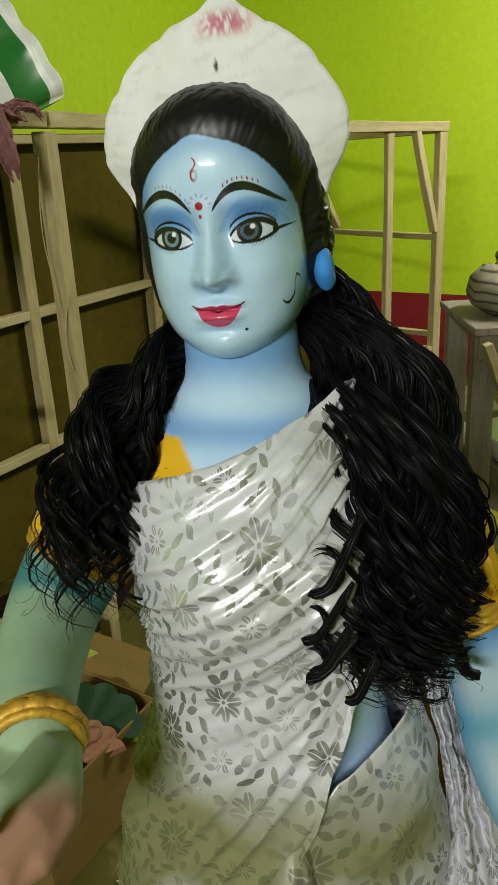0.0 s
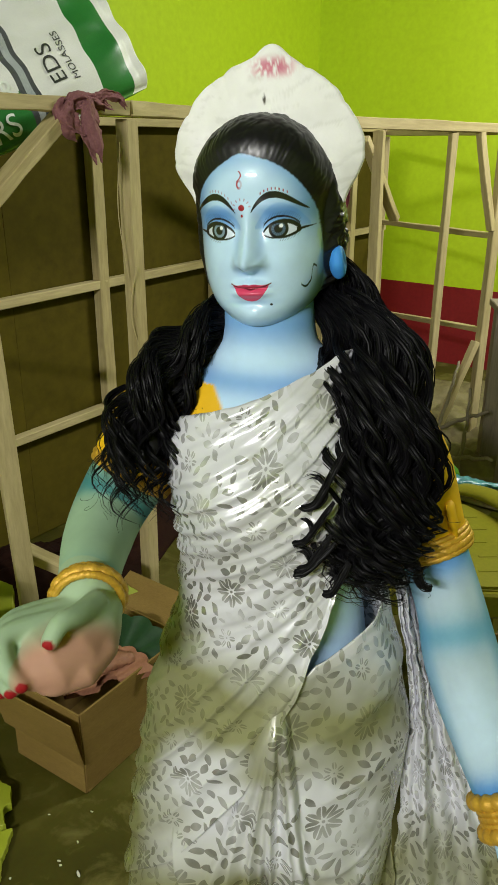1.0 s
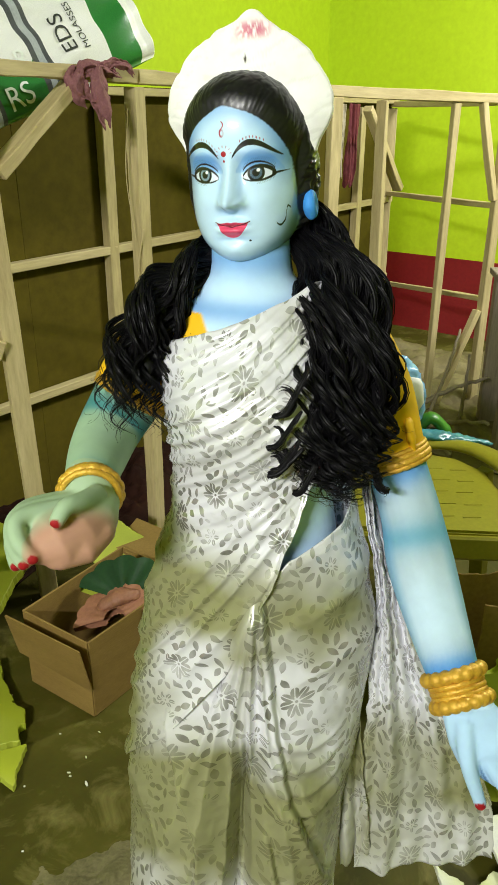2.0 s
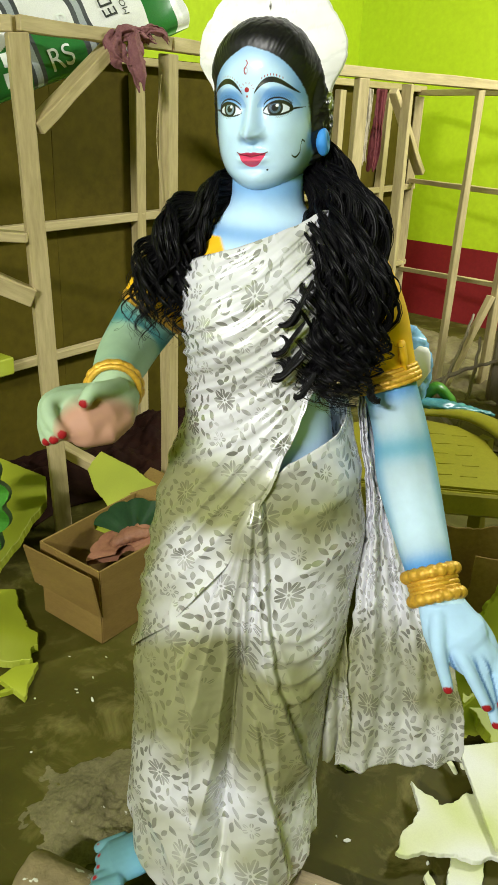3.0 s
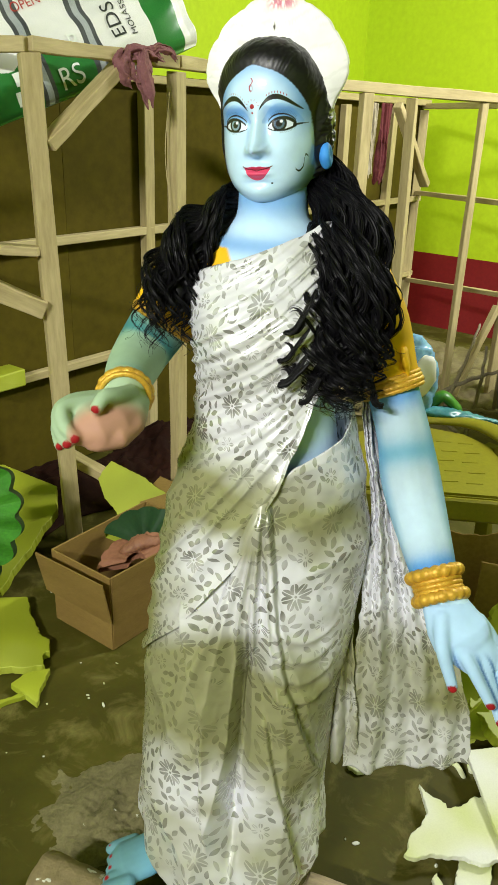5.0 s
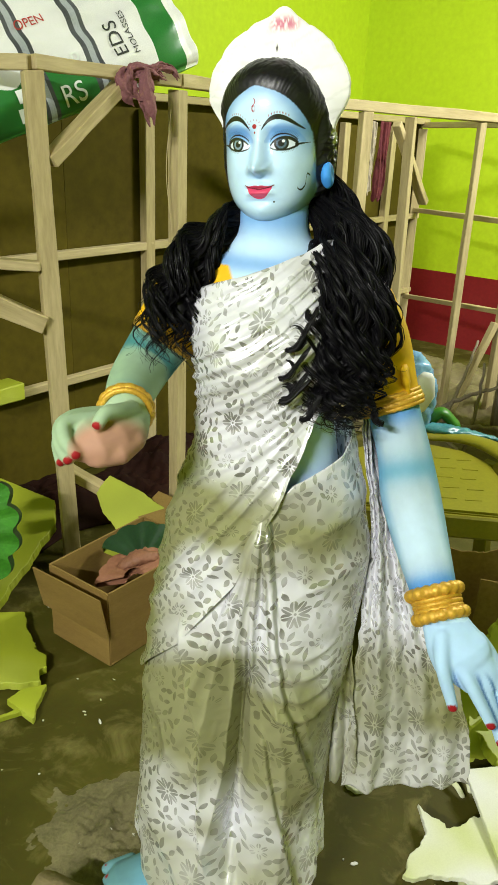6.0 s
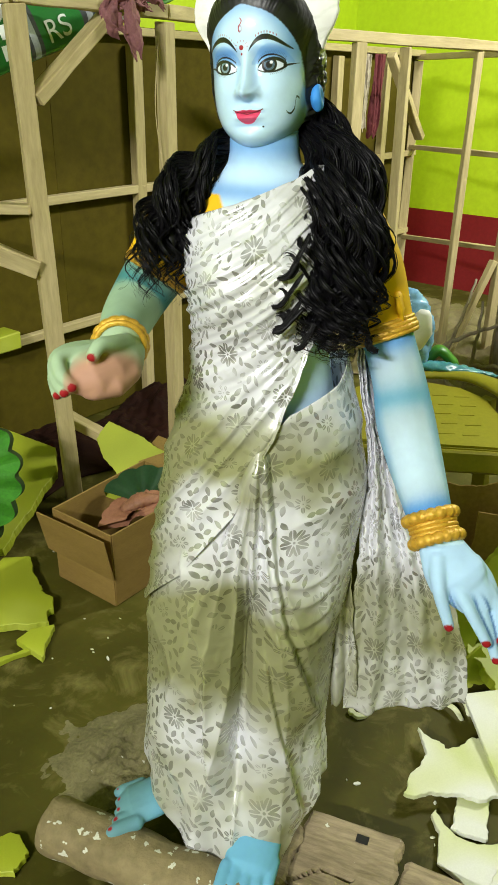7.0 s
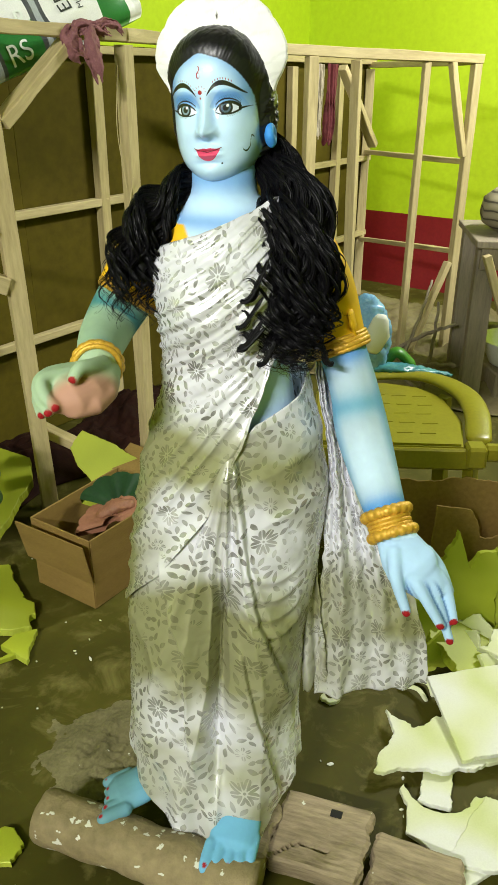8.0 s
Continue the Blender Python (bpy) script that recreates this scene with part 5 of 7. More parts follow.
        V, F = tube(path, np.full(22, 0.00022), 3, 1, (0, -1, 0.3), ends=False)
        keep(V, F[:-2])
    ob = part(name, (np.vstack(verts).tolist(), [], faces), HAIR, parent, smooth=True)
    ob["kind"] = "stuff"
    return ob


def ringlet(start, down, reach, radius, turn_):
    """A lock that leaves the tress sideways and winds up into a curl."""
    s = np.array(start)
    pts = [s, s + (0.35 * reach, -0.004, -0.4 * down), s + (0.8 * reach, -0.008, -0.85 * down)]
    c = s + np.array((reach, -0.010, -down + radius))
    for k in range(1, 7):
        w = turn_ * (-1.2 + k * 0.85)
        rr = radius * (1 - 0.09 * k)
        pts.append(c + np.array((rr * math.sin(w), 0.003 * k, -rr * math.cos(w))))
    return pts


wig = base("wig", (0.03, 0.73, 1.2), "long curly black synthetic wig over both shoulders of the statue", "wig")
lock_bundle("tress", [(0.016, 0.760, 1.205, 0.014, 0.018), (-0.028, 0.722, 1.182, 0.020, 0.020), (-0.066, 0.680, 1.150, 0.027, 0.026),
                      (-0.094, 0.645, 1.095, 0.040, 0.030), (-0.101, 0.618, 1.035, 0.045, 0.026), (-0.098, 0.606, 0.975, 0.036, 0.018)], 125, 3, wig, (3.8, 4.8))
lock_bundle("tress", [(0.080, 0.775, 1.262, 0.016, 0.018), (0.106, 0.740, 1.208, 0.032, 0.028), (0.138, 0.668, 1.150, 0.056, 0.034),
                      (0.150, 0.612, 1.065, 0.067, 0.036), (0.150, 0.588, 1.000, 0.064, 0.032), (0.158, 0.578, 0.955, 0.046, 0.024),
                      (0.166, 0.580, 0.922, 0.018, 0.012)], 190, 9, wig, (5.4, 6.6),
            [(ringlet((0.112, 0.558, 1.095), 0.060, -0.030, 0.021, 1), 0.0024), (ringlet((0.106, 0.556, 1.045), 0.046, -0.032, 0.016, 1), 0.0022),
             (ringlet((0.104, 0.554, 1.010), 0.038, -0.026, 0.013, 1), 0.0022), (ringlet((0.110, 0.552, 1.000), 0.034, -0.034, 0.014, 1), 0.0022),
             (ringlet((0.124, 0.552, 0.980), 0.036, -0.020, 0.012, 1), 0.0020), (ringlet((0.190, 0.585, 0.975), 0.036, 0.014, 0.013, -1), 0.0020)])

# ---- racks ----
TOP = 1.435


def lerp(p, q, t):
    return tuple(a + (b - a) * t for a, b in zip(p, q))


def at_z(p, z):
    return (p[0], p[1], z)


PA, PB, PBX = (-0.712, 1.56), (-0.44, 1.94), (-0.28, 2.30)
SHEET0, SHEET1 = (-1.56, 1.17), (0.38, 4.40)
rack = base("wooden_rack", (-0.5, 1.6, 0), "raw pine rack frame backed with brown hardboard", "rack", "timber racks")
beam("post", (-0.695, 1.60, 0), at_z(PA, TOP - 0.008), 0.048, 0.042, rack, seed=1, spin=59)
beam("post", at_z(PB, 0), at_z(PB, TOP - 0.020), 0.042, 0.042, rack, seed=2, spin=59)
beam("top_rail", at_z(PA, TOP + 0.012), at_z(PB, TOP + 0.003), 0.040, 0.034, rack, seed=3)
beam("top_rail", at_z(PB, TOP + 0.005), at_z(PBX, TOP + 0.002), 0.040, 0.034, rack, seed=4)
beam("top_rail", at_z(PA, TOP + 0.010), (-1.40, 1.62, TOP + 0.012), 0.040, 0.034, rack, seed=5)
beam("brace", (-0.545, 1.79, TOP - 0.005), (-0.695, 1.585, 1.215), 0.060, 0.03, rack, seed=6)
beam("side_rail", (-0.715, 1.545, 0.950), (-1.15, 1.50, 0.965), 0.042, 0.025, rack, seed=7)
beam("brace", (-0.715, 1.55, 0.79), (-0.90, 1.47, 0.885), 0.050, 0.050, rack, seed=8)
beam("brace", (-0.735, 1.69, 0.285), (-0.50, 1.72, 0.15), 0.05, 0.03, rack, seed=9)
d = Vector((SHEET1[0] - SHEET0[0], SHEET1[1] - SHEET0[1], 0))
side = Vector((-d.y, d.x, 0)).normalized()
length = d.length
turn = Matrix((d.normalized(), side, Vector((0, 0, 1)))).transposed().to_4x4()
for k in range(3):
    p = Vector((*lerp(SHEET0, SHEET1, (k + 0.5) / 3), 0.723)) + side * 0.03
    part("back_panel", block((length / 3 - 0.0005, 0.005, 1.435), 0.001, 0.001, k), BOARD, rack, "", Matrix.Translation(p) @ turn)
for k, t in enumerate((0.06, 0.215, 0.43, 0.60, 0.78, 0.90)):
    beam("back_post", at_z(lerp(SHEET0, SHEET1, t), 0), at_z(lerp(SHEET0, SHEET1, t), TOP - 0.05), 0.045, 0.04, rack, seed=20 + k, spin=59)
for z0, z1 in ((0.385, 0.47), (0.865, 0.91), (TOP - 0.012, TOP - 0.012)):
    beam("back_rail", at_z(lerp(SHEET0, SHEET1, 0.02), z0), at_z(SHEET1, z1), 0.035, 0.03, rack, seed=int(z0 * 100))

for k, (x, z0, z1, bow) in enumerate(((-0.452, 1.36, 1.02, 0.012), (-0.425, 1.05, 0.80, 0.020))):
    c = curve_of([(x, 1.905, z0), (x - bow, 1.90, (z0 + z1) / 2), (x + 0.004, 1.905, z1)], 20)
    V, F = tube(c, np.linspace(0.0018, 0.0008, 20), 6)
    part("splinter", (V.tolist(), [], F), WOOD, rack, "thin loose splinter of wood")

PC, PG, PH = (0.074, 2.948), (0.806, 3.438), (0.36, 4.38)
PD, PDF, PE = lerp(PC, PG, 0.250), lerp(PC, PG, 0.285), lerp(PC, PG, 0.672)
rack2 = base("wooden_rack", (0.45, 3.3, 0), "open raw pine rack frame against the lime wall", "rack", "timber racks")
for k, (f, p, w, drop) in enumerate(((PC, PC, 0.048, 0.025), (PDF, PD, 0.042, 0.032), (PE, PE, 0.034, 0.038), (PG, PG, 0.044, 0.042))):
    beam("post", at_z(f, 0), at_z(p, TOP - drop), w, w * 0.8, rack2, seed=30 + k, spin=34)
beam("post", at_z(PH, 0), at_z(PH, TOP - 0.05), 0.05, 0.045, rack2, seed=36)
beam("top_rail", at_z(lerp(PC, PG, -0.30), TOP + 0.003), at_z(lerp(PC, PG, 1.03), TOP - 0.022), 0.04, 0.04, rack2, seed=37)
beam("side_rail", at_z(PH, 0.94), at_z(PG, 0.975), 0.035, 0.025, rack2, seed=38)
beam("side_rail", at_z(PH, 0.43), at_z(PG, 0.55), 0.03, 0.025, rack2, seed=39)
beam("side_rail", at_z(PH, TOP - 0.03), at_z(PG, TOP - 0.03), 0.035, 0.03, rack2, seed=43)
beam("brace", at_z(lerp(PC, PG, 0.835), TOP - 0.03), at_z(lerp(PC, PG, 0.975), 1.0), 0.035, 0.03, rack2, seed=40)
beam("brace", at_z(lerp(PC, PG, 0.96), 0.50), at_z(lerp(PC, PG, 0.72), 0.02), 0.035, 0.03, rack2, seed=41)
beam("brace", (0.20, 3.02, TOP - 0.06), (0.36, 3.35, 1.05), 0.04, 0.03, rack2, seed=42)

# ---- foam offcuts ----
def torn_sheet(outline, thick, seed, jag=0.012):
    """A torn slab of foam: an outline with ragged edges, extruded and lightly rounded."""
    rnd = random.Random(seed)
    pts = [Vector((*p, 0)) for p in outline]
    edge = []
    for a, b in zip(pts, pts[1:] + pts[:1]):
        n = max(2, int((b - a).length / 0.006))
        ragged = rnd.random() < 0.6
        out_ = Vector((b.y - a.y, a.x - b.x, 0)).normalized()
        s1, s2 = rnd.random() * 9, rnd.random() * 9
        for k in range(n):
            p = a.lerp(b, k / n)
            if k:
                w = k / n * (b - a).length
                tear = math.sin(w * 41 + s1) * 0.7 + 0.35 * math.sin(w * 103 + s2) + 0.15 * math.sin(w * 310 + s1) + 0.10 * rnd.uniform(-1, 1)
                p += out_ * jag * tear * (1.0 if ragged else 0.12)
            edge.append(p)
    bm = bmesh.new()
    low = [bm.verts.new(p) for p in edge]
    f = bm.faces.new(low)
    out = bmesh.ops.extrude_face_region(bm, geom=[f])
    top = [g for g in out["geom"] if isinstance(g, bmesh.types.BMVert)]
    bmesh.ops.translate(bm, vec=(0, 0, thick), verts=top)
    for v in top:
        v.co.x += rnd.uniform(-0.0008, 0.0008)
        v.co.y += rnd.uniform(-0.0008, 0.0008)
    bmesh.ops.recalc_face_normals(bm, faces=bm.faces)
    rim = [e for e in bm.edges if e.is_boundary is False and len({round(v.co.z, 4) for v in e.verts}) == 1]
    bmesh.ops.bevel(bm, geom=rim, offset=0.0012, segments=1, affect="EDGES", clamp_overlap=True)
    bmesh.ops.triangulate(bm, faces=[f for f in bm.faces if len(f.verts) > 4])
    return bm


def foam(outline, thick, place, seed, mat, label, group="foam offcuts", jag=0.012):
    ob = part("foam_offcut", torn_sheet(outline, thick, seed, jag), mat, None, "", pose(*place))
    return tagged(ob, label, "foam", group)


LIMEFOAM = "torn lime-lit polystyrene offcut on the cement floor"
PALEFOAM = "torn whitish polystyrene sheet lying on the floor"
foam([(-0.14, -0.03), (-0.04, -0.17), (0.12, -0.113), (0.10, -0.08), (0.11, -0.06), (0.094, -0.022), (0.05, 0.004), (-0.05, 0.15), (-0.12, 0.13)], 0.022, (-0.66, 1.13, 0.002), 1, FOAMGREEN, LIMEFOAM, jag=0.005)
foam([(-0.043, -0.014), (0.045, -0.062), (0.025, 0.058), (-0.024, 0.030)], 0.018, (-0.55, 0.955, 0.002), 2, FOAMGREEN, LIMEFOAM, jag=0.004)
foam([(-0.05, -0.05), (-0.03, -0.06), (0.04, 0.06), (0.03, 0.065)], 0.014, (-0.60, 0.87, 0.002, 0, 0, -18), 3, FOAMGREEN, "thin sliver of lime-lit foam on the floor", jag=0.003)
foam([(0.09, -0.22), (0.130, 0.115), (0.09, 0.215), (-0.13, 0.29), (-0.33, 0.25), (-0.33, -0.28)], 0.03, (-0.87, 1.48, 0.084, 17, 0, 0), 4, FOAMGREEN, "broad lime-lit polystyrene sheet leaning on the floor pile", jag=0.004)
foam([(-0.15, 0.02), (-0.10, -0.035), (0.10, -0.13), (0.16, -0.06), (0.13, 0.02), (0.0, 0.065), (-0.13, 0.085)], 0.03, (-0.47, 1.60, 0.20, 48, 6, -12), 5, FOAMGREEN, "lime-lit foam slab leaning behind the cardboard box", jag=0.004)
foam([(-0.05, -0.035), (0.02, -0.04), (0.035, 0.0), (0.01, 0.035), (-0.05, 0.03)], 0.014, (-0.360, 0.410, 0.002, 0, 0, 10), 6, FOAMGREEN, "small lime-lit foam scrap beside the log")
foam([(-0.145, -0.055), (0.02, -0.045), (0.17, 0.0), (0.22, 0.12), (0.02, 0.10), (-0.05, 0.065), (-0.10, 0.115), (-0.09, 0.05)], 0.012, (0.480, 0.710, 0.020, 0, 2, 4), 7, FOAM, PALEFOAM, jag=0.007)
foam([(-0.16, -0.10), (0.20, -0.12), (0.24, 0.12), (-0.14, 0.13)], 0.012, (0.645, 0.83, 0.045, 4, -3, 18), 8, FOAM, PALEFOAM, jag=0.004)
foam([(-0.062, -0.035), (0.005, -0.095), (0.04, -0.075), (0.085, 0.02), (0.115, 0.062), (0.085, 0.060), (0.070, 0.035), (0.045, 0.018), (0.012, 0.012), (-0.022, 0.022), (-0.045, 0.045), (-0.058, 0.075), (-0.068, 0.062), (-0.055, 0.03)], 0.012, (0.460, 0.560, 0.004, 0, 0, 0), 9, FOAM, "white foam offcut with a round cut-out on the floor", jag=0.003)
foam([(-0.035, -0.05), (0.03, -0.055), (0.035, 0.05), (-0.03, 0.055)], 0.012, (0.470, 0.645, 0.003, 0, 0, -10), 14, FOAM, PALEFOAM, jag=0.005)
foam([(-0.05, -0.09), (0.05, -0.05), (0.08, 0.10), (-0.01, 0.10)], 0.012, (0.535, 0.52, 0.012, 0, -4, -22), 10, FOAM, PALEFOAM, jag=0.004)
foam([(-0.06, -0.03), (0.05, -0.035), (0.06, 0.03), (-0.05, 0.035)], 0.012, (0.515, 0.475, 0.003, 0, 0, 38), 15, FOAM, PALEFOAM, jag=0.005)
foam([(-0.10, -0.07), (0.09, -0.09), (0.12, 0.06), (-0.08, 0.09)], 0.03, (0.60, 1.02, 0.03, 10, 4, 30), 11, FOAMGREEN, LIMEFOAM)
foam([(-0.08, -0.09), (0.07, -0.10), (0.03, 0.0), (0.09, 0.14), (-0.10, 0.06)], 0.025, (0.48, 1.08, 0.05, 40, 0, 10), 12, FOAMGREEN, LIMEFOAM)
foam([(-0.02, -0.008), (0.02, -0.006), (0.025, 0.008), (-0.015, 0.01)], 0.010, (0.245, 0.865, 0.001, 0, 0, -20), 13, FOAM, "tiny foam crumb on the floor")

foam([(-0.16, 0.0), (0.18, 0.0), (0.20, 0.17), (0.10, 0.10), (0.04, 0.19), (-0.05, 0.12), (-0.14, 0.16)], 0.022, (0.60, 1.17, 0.004, 68, 0, 14), 21, FOAMGREEN, "torn lime-lit foam sheet standing against the chair")
foam([(-0.15, 0.0), (0.16, 0.0), (0.14, 0.13), (0.02, 0.17), (-0.06, 0.08), (-0.13, 0.13)], 0.020, (0.84, 1.10, 0.004, 60, 0, -8), 22, FOAMGREEN, "torn lime-lit foam sheet standing in the scrap pile")
foam([(-0.10, -0.02), (0.12, -0.03), (0.14, 0.05), (-0.06, 0.06)], 0.02, (0.70, 0.99, 0.055, 18, 8, -20), 23, FOAM, "whitish foam strip on top of the scrap pile")
foam([(-0.12, -0.06), (0.10, -0.07), (0.13, 0.05), (-0.10, 0.07)], 0.028, (0.74, 1.00, 0.004, 0, 0, 15), 24, FOAM, PALEFOAM)
foam([(-0.09, 0.0), (0.08, 0.0), (0.085, 0.25), (0.035, 0.24), (0.01, 0.20), (-0.02, 0.30), (-0.05, 0.235), (-0.10, 0.22)], 0.020, (0.585, 1.115, 0.004, 74, 0, 10), 25, FOAMGREEN, "tall torn lime-lit foam sheet standing in the scrap pile", jag=0.006)
foam([(-0.12, 0.0), (0.16, 0.0), (0.16, 0.30), (0.05, 0.285), (-0.06, 0.31), (-0.115, 0.27)], 0.020, (0.775, 1.135, 0.004, 72, 0, -4), 26, FOAMGREEN, "broad lime-lit foam sheet standing in the scrap pile", jag=0.005)
for q, (x, y, a, l) in enumerate(((0.445, 0.905, -35, 0.07), (0.475, 0.925, -55, 0.06), (0.56, 0.955, 15, 0.08))):
    c = curve_of([(-l / 2, 0, 0.004), (-l / 6, 0.007, 0.010), (l / 6, 0.005, 0.014), (l / 2, -0.004, 0.006)], 14)
    V, F = tube(c, np.linspace(0.010, 0.006, 14), 8, 0.30)
    tagged(part("foam_shaving", (V.tolist(), [], F), FOAM, None, "", pose(x, y, 0.004, 0, 0, a), smooth=True), "curled white foam shaving on the floor", "foam", "foam shavings")

rnd = random.Random(41)
for q, (x, y, tilt, turn_) in enumerate(((0.515, 1.00, 62, 20), (0.60, 1.075, 70, -25), (0.665, 0.945, 35, 60), (0.70, 1.06, 66, 10), (0.56, 1.045, 48, -60), (0.76, 1.03, 55, 35), (0.625, 1.0, 25, -10))):
    w, h = rnd.uniform(0.035, 0.065), rnd.uniform(0.07, 0.13)
    shard = [(-w, 0), (w, 0), (w * rnd.uniform(0.5, 1.1), h * 0.6), (w * rnd.uniform(-0.2, 0.4), h), (-w * rnd.uniform(0.3, 0.9), h * rnd.uniform(0.4, 0.8))]
    foam(shard, 0.012, (x, y, 0.016, tilt, 0, turn_), 60 + q, FOAM if q % 3 else FOAMGREEN, "small torn foam shard standing in the scrap pile", "foam shards", jag=0.005)

# ---- cardboard box ----
BX = [(-0.402, 1.135), (-0.60, 1.235), (-0.44, 1.56), (-0.235, 1.44)]
box = base("cardboard_box", (-0.42, 1.33, 0), "open brown cardboard box with flaps, holding painted clay pieces", "box")
for a, b in zip(BX, BX[1:] + BX[:1]):
    beam_len = (Vector(b) - Vector(a)).length
    m = Matrix.Translation(((a[0] + b[0]) / 2, (a[1] + b[1]) / 2, 0.112)) @ Matrix.Rotation(math.atan2(b[1] - a[1], b[0] - a[0]), 4, "Z")
    part("side_panel", block((beam_len, 0.005, 0.22), 0.001, 0.001, 3), CARD, box, "", m)
part("bottom_panel", block((0.22, 0.36, 0.005), 0.001), CARD, box, "", pose(-0.42, 1.345, 0.006, 0, 0, -25))
ang = math.degrees(math.atan2(BX[1][1] - BX[0][1], BX[1][0] - BX[0][0]))
part("flap", block((0.252, 0.004, 0.132), 0.001, 0.002, 4), CARD, box, "", pose(-0.516, 1.166, 0.158, 12, 0, ang - 180))
part("flap", block((0.24, 0.004, 0.11), 0.001, 0.002, 5), CARD, box, "", pose(-0.345, 1.555, 0.235, -62, 0, -30))

# ---- log and planks under the feet ----
def log_mesh(length, r, seed):
    t = np.linspace(-length / 2, length / 2, 40)
    V, F = tube(np.stack([t, 0 * t, 0 * t], -1), np.full(40, r), 40, ends=False)
    V = V + 0.0028 * np.stack([0 * V[:, 0], waves(V, 22, 3, seed), waves(V, 25, 3, seed + 3)], -1)
    return V.tolist(), [], F


log = part("log", log_mesh(0.43, 0.051, 1), BARK, None, "", pose(-0.085, 0.402, 0.050, 0, 0, -14), smooth=True)
tagged(log, "dusty round log with paint drips on the floor", "log")
def split_timber(size, seed):
    """A rough-sawn block with a mortise, cracks and broken ends."""
    rnd = random.Random(seed)
    bm = block(size, 0.005, 0.003, seed)
    bmesh.ops.subdivide_edges(bm, edges=[e for e in bm.edges if e.calc_length() > 0.03], cuts=22, use_grid_fill=True)
    for v in bm.verts:
        end = smoothstep(0.40, 0.5, abs(v.co.x) / size[0])
        v.co.x += float(end) * 0.012 * noise.fractal(Vector((v.co.y * 26, v.co.z * 30, seed + math.copysign(3, v.co.x))), 0.9, 2.0, 3)
        v.co.z += 0.0022 * noise.fractal(Vector((v.co.x * 14, v.co.y * 95, seed)), 0.9, 2.0, 4) + 0.004 * noise.noise(Vector((v.co.x * 22, v.co.y * 22, seed + 4))) - 0.010 * float(smoothstep(0.005, 0.0, abs(v.co.y + 0.035 - 0.35 * v.co.x + 0.01 * math.sin(v.co.x * 50))) * (v.co.z > 0) * (v.co.x < 0.02))
    return bm


plank = part("plank", split_timber((0.17, 0.15, 0.05), 8), PLANK, None, "", pose(0.235, 0.475, 0.029, 0, 0, -12))
tagged(plank, "rough split timber block under the statue", "timber")
plank = part("plank", split_timber((0.13, 0.17, 0.05), 9), PLANK, None, "", pose(0.075, 0.46, 0.029, 0, 0, -14))
tagged(plank, "rough split timber block under the statue", "timber")
plank = part("plank", split_timber((0.16, 0.12, 0.035), 10), PLANK, None, "", pose(0.405, 0.425, 0.020, 0, 0, -16))
tagged(plank, "rough split timber block beside the white foam", "timber")
# No hole is cut: a thin black plate paints the shade inside it.
part("mortise", block((0.022, 0.016, 0.004), 0.0006), DARKHOLE, bpy.data.objects["plank"], "dark mortise hole", pose(0.262, 0.515, 0.0545, 0, 0, -12))

# ---- rubble and dust heap ----
n = 120
i, j = np.meshgrid(np.linspace(-1, 1, n), np.linspace(-1, 1, n), indexing="ij")
P = np.stack([-0.215 + 0.19 * i + 0.05 * j, 0.665 + 0.185 * j - 0.02 * i, 0 * i], -1)
rr = np.sqrt(i ** 2 + j ** 2) + 0.10 * waves(P, 18, 2, 4)
lumps = np.array([noise.fractal(Vector(p) * 17, 0.8, 2.1, 6) for p in P.reshape(-1, 3)]).reshape(rr.shape)
rr = np.sqrt(i ** 2 + j ** 2) + 0.14 * lumps
P[..., 2] = (0.004 + 0.026 * np.clip(0.5 + lumps, 0, 2)) * smoothstep(1.0, 0.1, rr) - 0.006 * smoothstep(0.6, 1.0, rr + 0.3 * lumps)
heap = part("rubble_heap", (P.reshape(-1, 3).tolist(), [], grid_faces(n, n).tolist()), DIRT, None, smooth=True)
tagged(heap, "low heap of dusty clay rubble on the floor behind the log", "rubble", kind="stuff")
rnd = random.Random(77)
bm = bmesh.new()
for q in range(150):
    x, y = rnd.uniform(-0.75, 0.75), rnd.uniform(0.3, 1.6)
    s = rnd.uniform(0.0015, 0.005)
    m = Matrix.Translation((x, y, s * 0.4)) @ Matrix.Rotation(rnd.random() * 6, 4, (rnd.random(), rnd.random(), 1)) @ Matrix.Diagonal((s * rnd.uniform(0.7, 2.2), s, s * 0.7, 1))
    bmesh.ops.create_icosphere(bm, subdivisions=1, radius=1, matrix=m)
crumbs = part("foam_crumb", bm, FOAM, None)
tagged(crumbs, "scattered foam crumbs and clay grit on the cement floor", "debris", kind="stuff")

